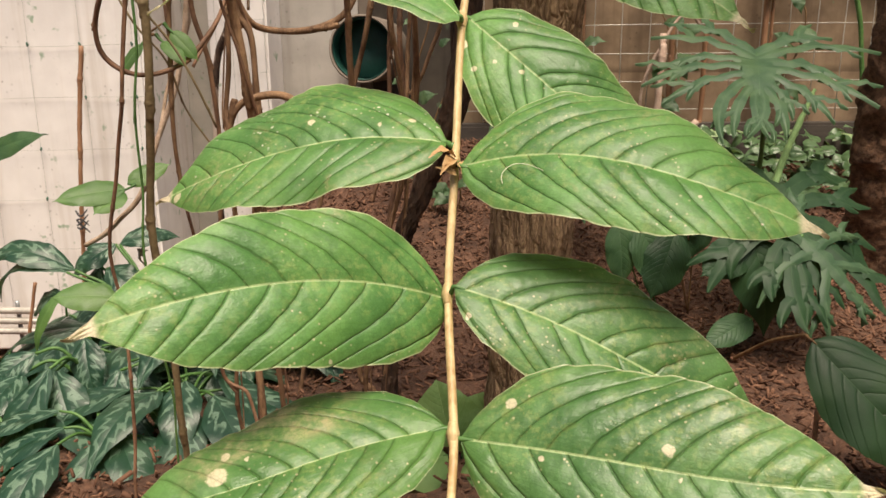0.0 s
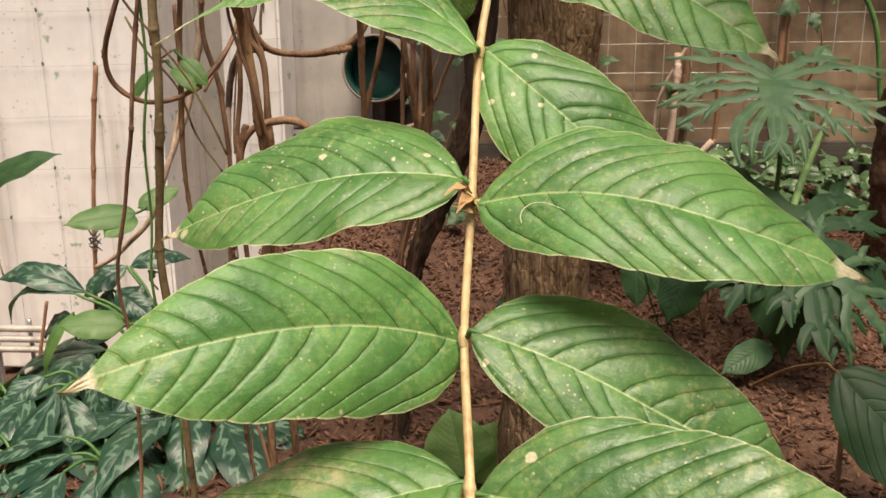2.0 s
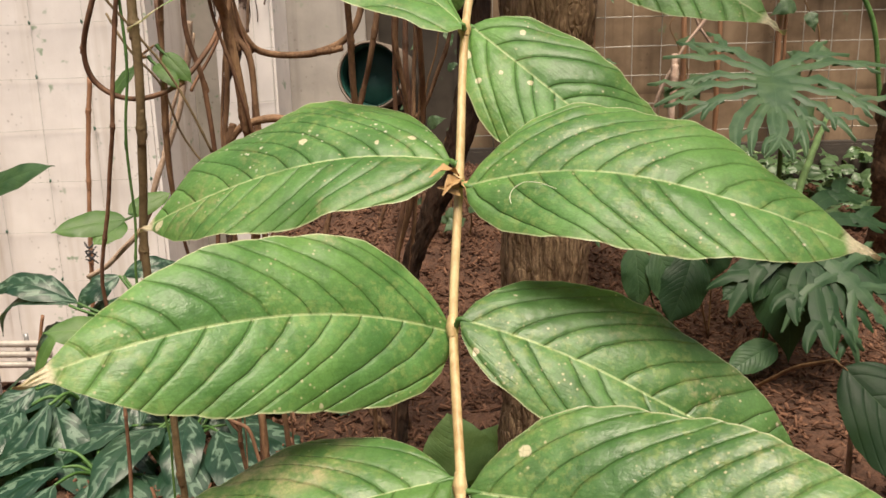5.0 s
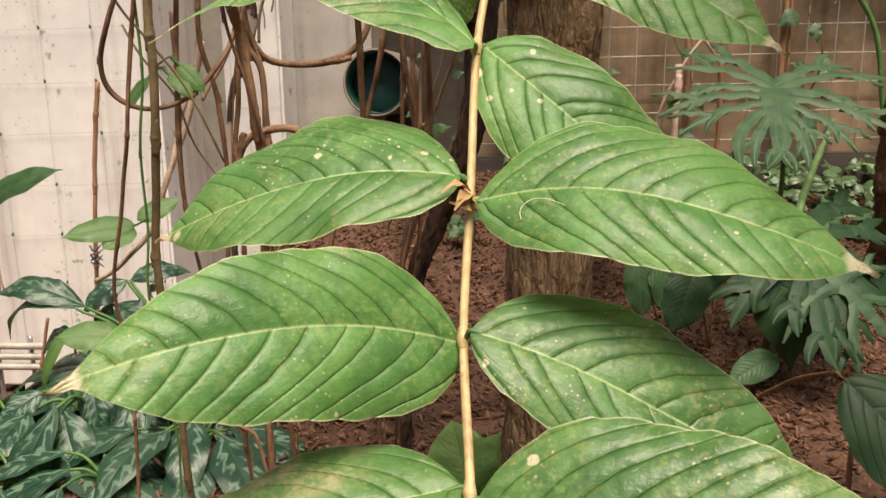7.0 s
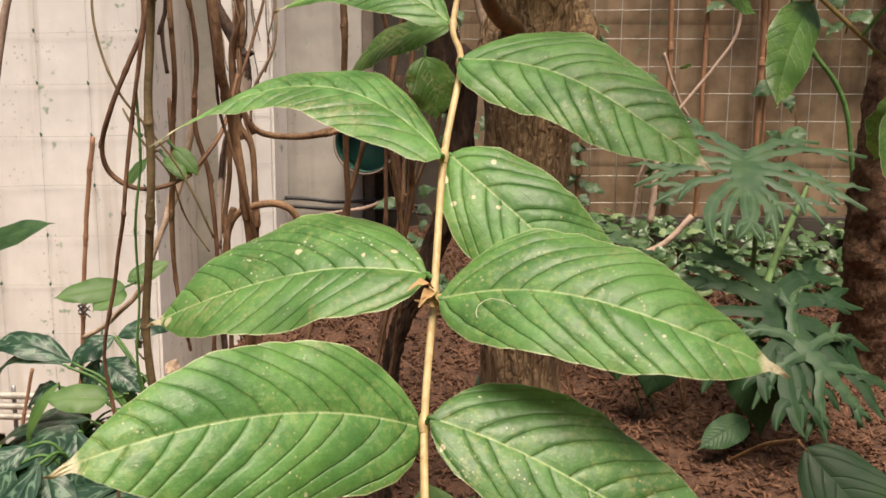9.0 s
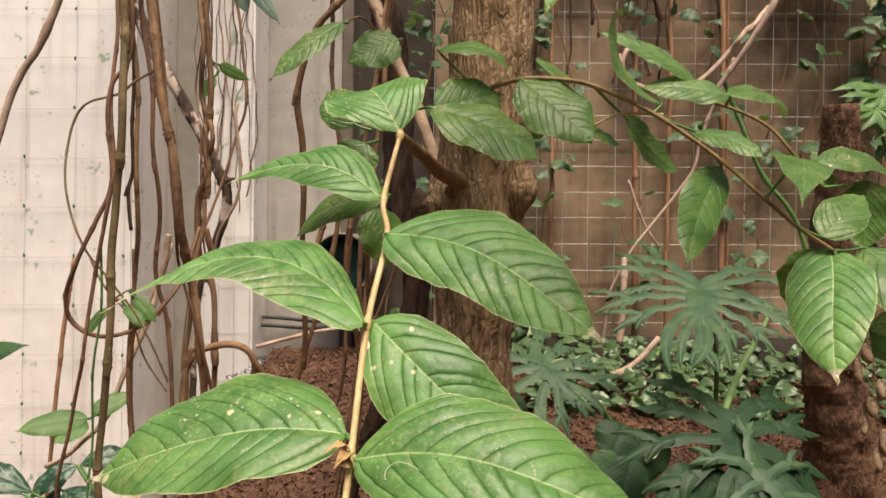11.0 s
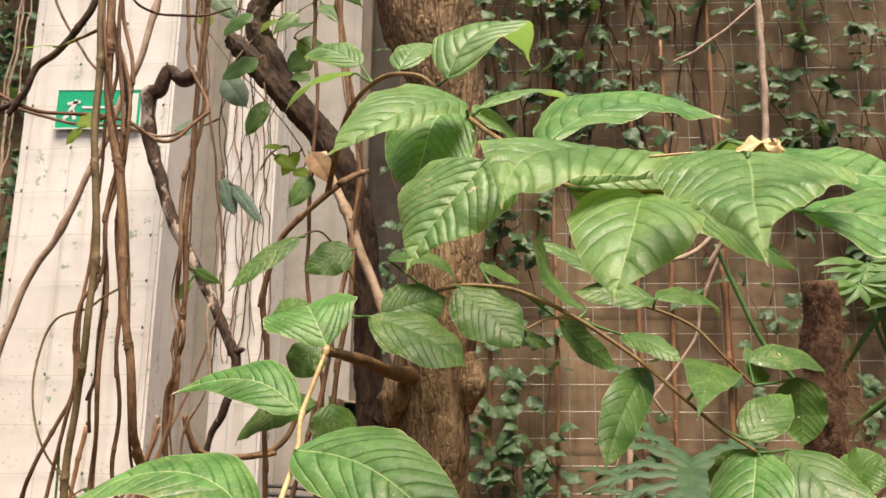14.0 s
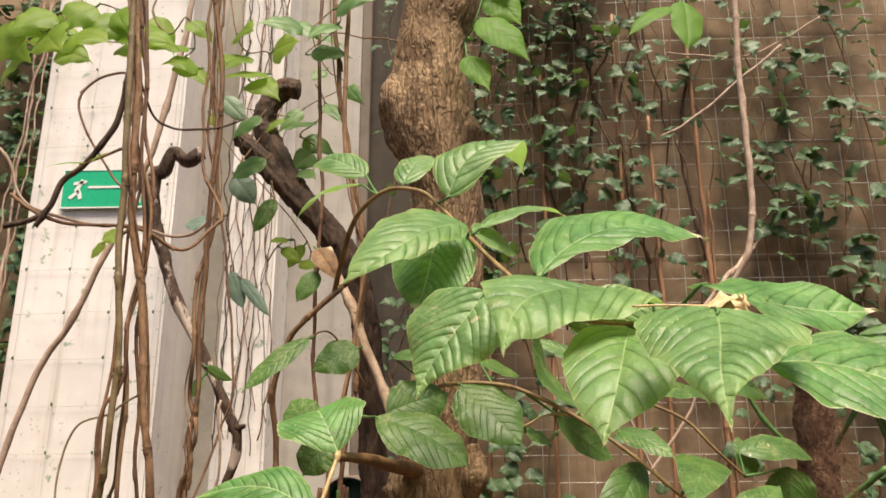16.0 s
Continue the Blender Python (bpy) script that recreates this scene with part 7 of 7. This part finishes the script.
tiny = blade("leaf", 0.07, 0.052, HEART, 0.1, 0.1, 0.1, 0.2, 0.05, 6, 0.03, 8, 3, 1.0)
for mt, count, seed in ((M_IVYPALE, 130, 1), (M_GROUNDIVY, 760, 2)):
    rnd = random.Random(seed)
    spots = []
    for k in range(count):
        x, y = rnd.uniform(0.42, 2.5), rnd.uniform(2.72, 3.3)
        z = soil_height(x, y) + rnd.uniform(0.03, 0.13) * (0.5 + 0.7 * smooth(2.7, 3.1, y))
        a = rnd.uniform(0, 6.28)
        b = Vector((x, y, z))
        out = Vector((math.cos(a), math.sin(a) - 0.5, rnd.uniform(-0.5, 0.2)))
        spots.append(stand(b, b + out, facing(45 + rnd.uniform(-25, 25), rnd.uniform(-40, 40)))[0] @ Matrix.Scale(rnd.uniform(0.6, 1.2), 4))
    part("leaves", scatter(tiny, spots), mt, cover)
for k, (a, b, w) in enumerate((((0.630, 1.900, 0.246), (0.674, 1.900, 0.294), 0.03), ((-0.621, 1.700, 0.213), (-0.590, 1.700, 0.192), 0.04), ((-0.710, 1.750, 0.233), (-0.686, 1.750, 0.251), 0.03))):
    dry = thing("dead_leaf", a, "withered cream and tan leaf lying among the plants", "leaf", "withered leaves")
    leaf(dry, a, b, w, 45, 20 - 15 * k, M_DRYFIBRE, node=Vector(a) + Vector((0.01, 0.02, -0.03)), outline=LANCE, arch=0.15, fold=0.5, wave=0.12, nu=18, nv=5, rod_mat=M_DRYFIBRE)
chip = box("chip", (0.020, 0.007, 0.0035), 0.0010)
rnd = random.Random(3)
spots = []
for k in range(36000):
    x, y = rnd.uniform(-1.6, 2.3), 0.9 + 2.4 * rnd.random() ** 0.8
    spots.append(pose(x, y, soil_height(x, y) + rnd.uniform(-0.002, 0.014), rnd.uniform(-50, 50), rnd.uniform(-50, 50), rnd.uniform(0, 360)) @ Matrix.Diagonal((rnd.uniform(0.3, 1.7), rnd.uniform(0.3, 1.2), rnd.uniform(0.6, 1.4), 1)))
litter = thing("bark_chips", (0.3, 2.0, 0.0), "loose red-brown bark chips strewn on the ground", "mulch", "", "stuff")
part("chips", scatter(chip, spots), M_CHIP, litter)
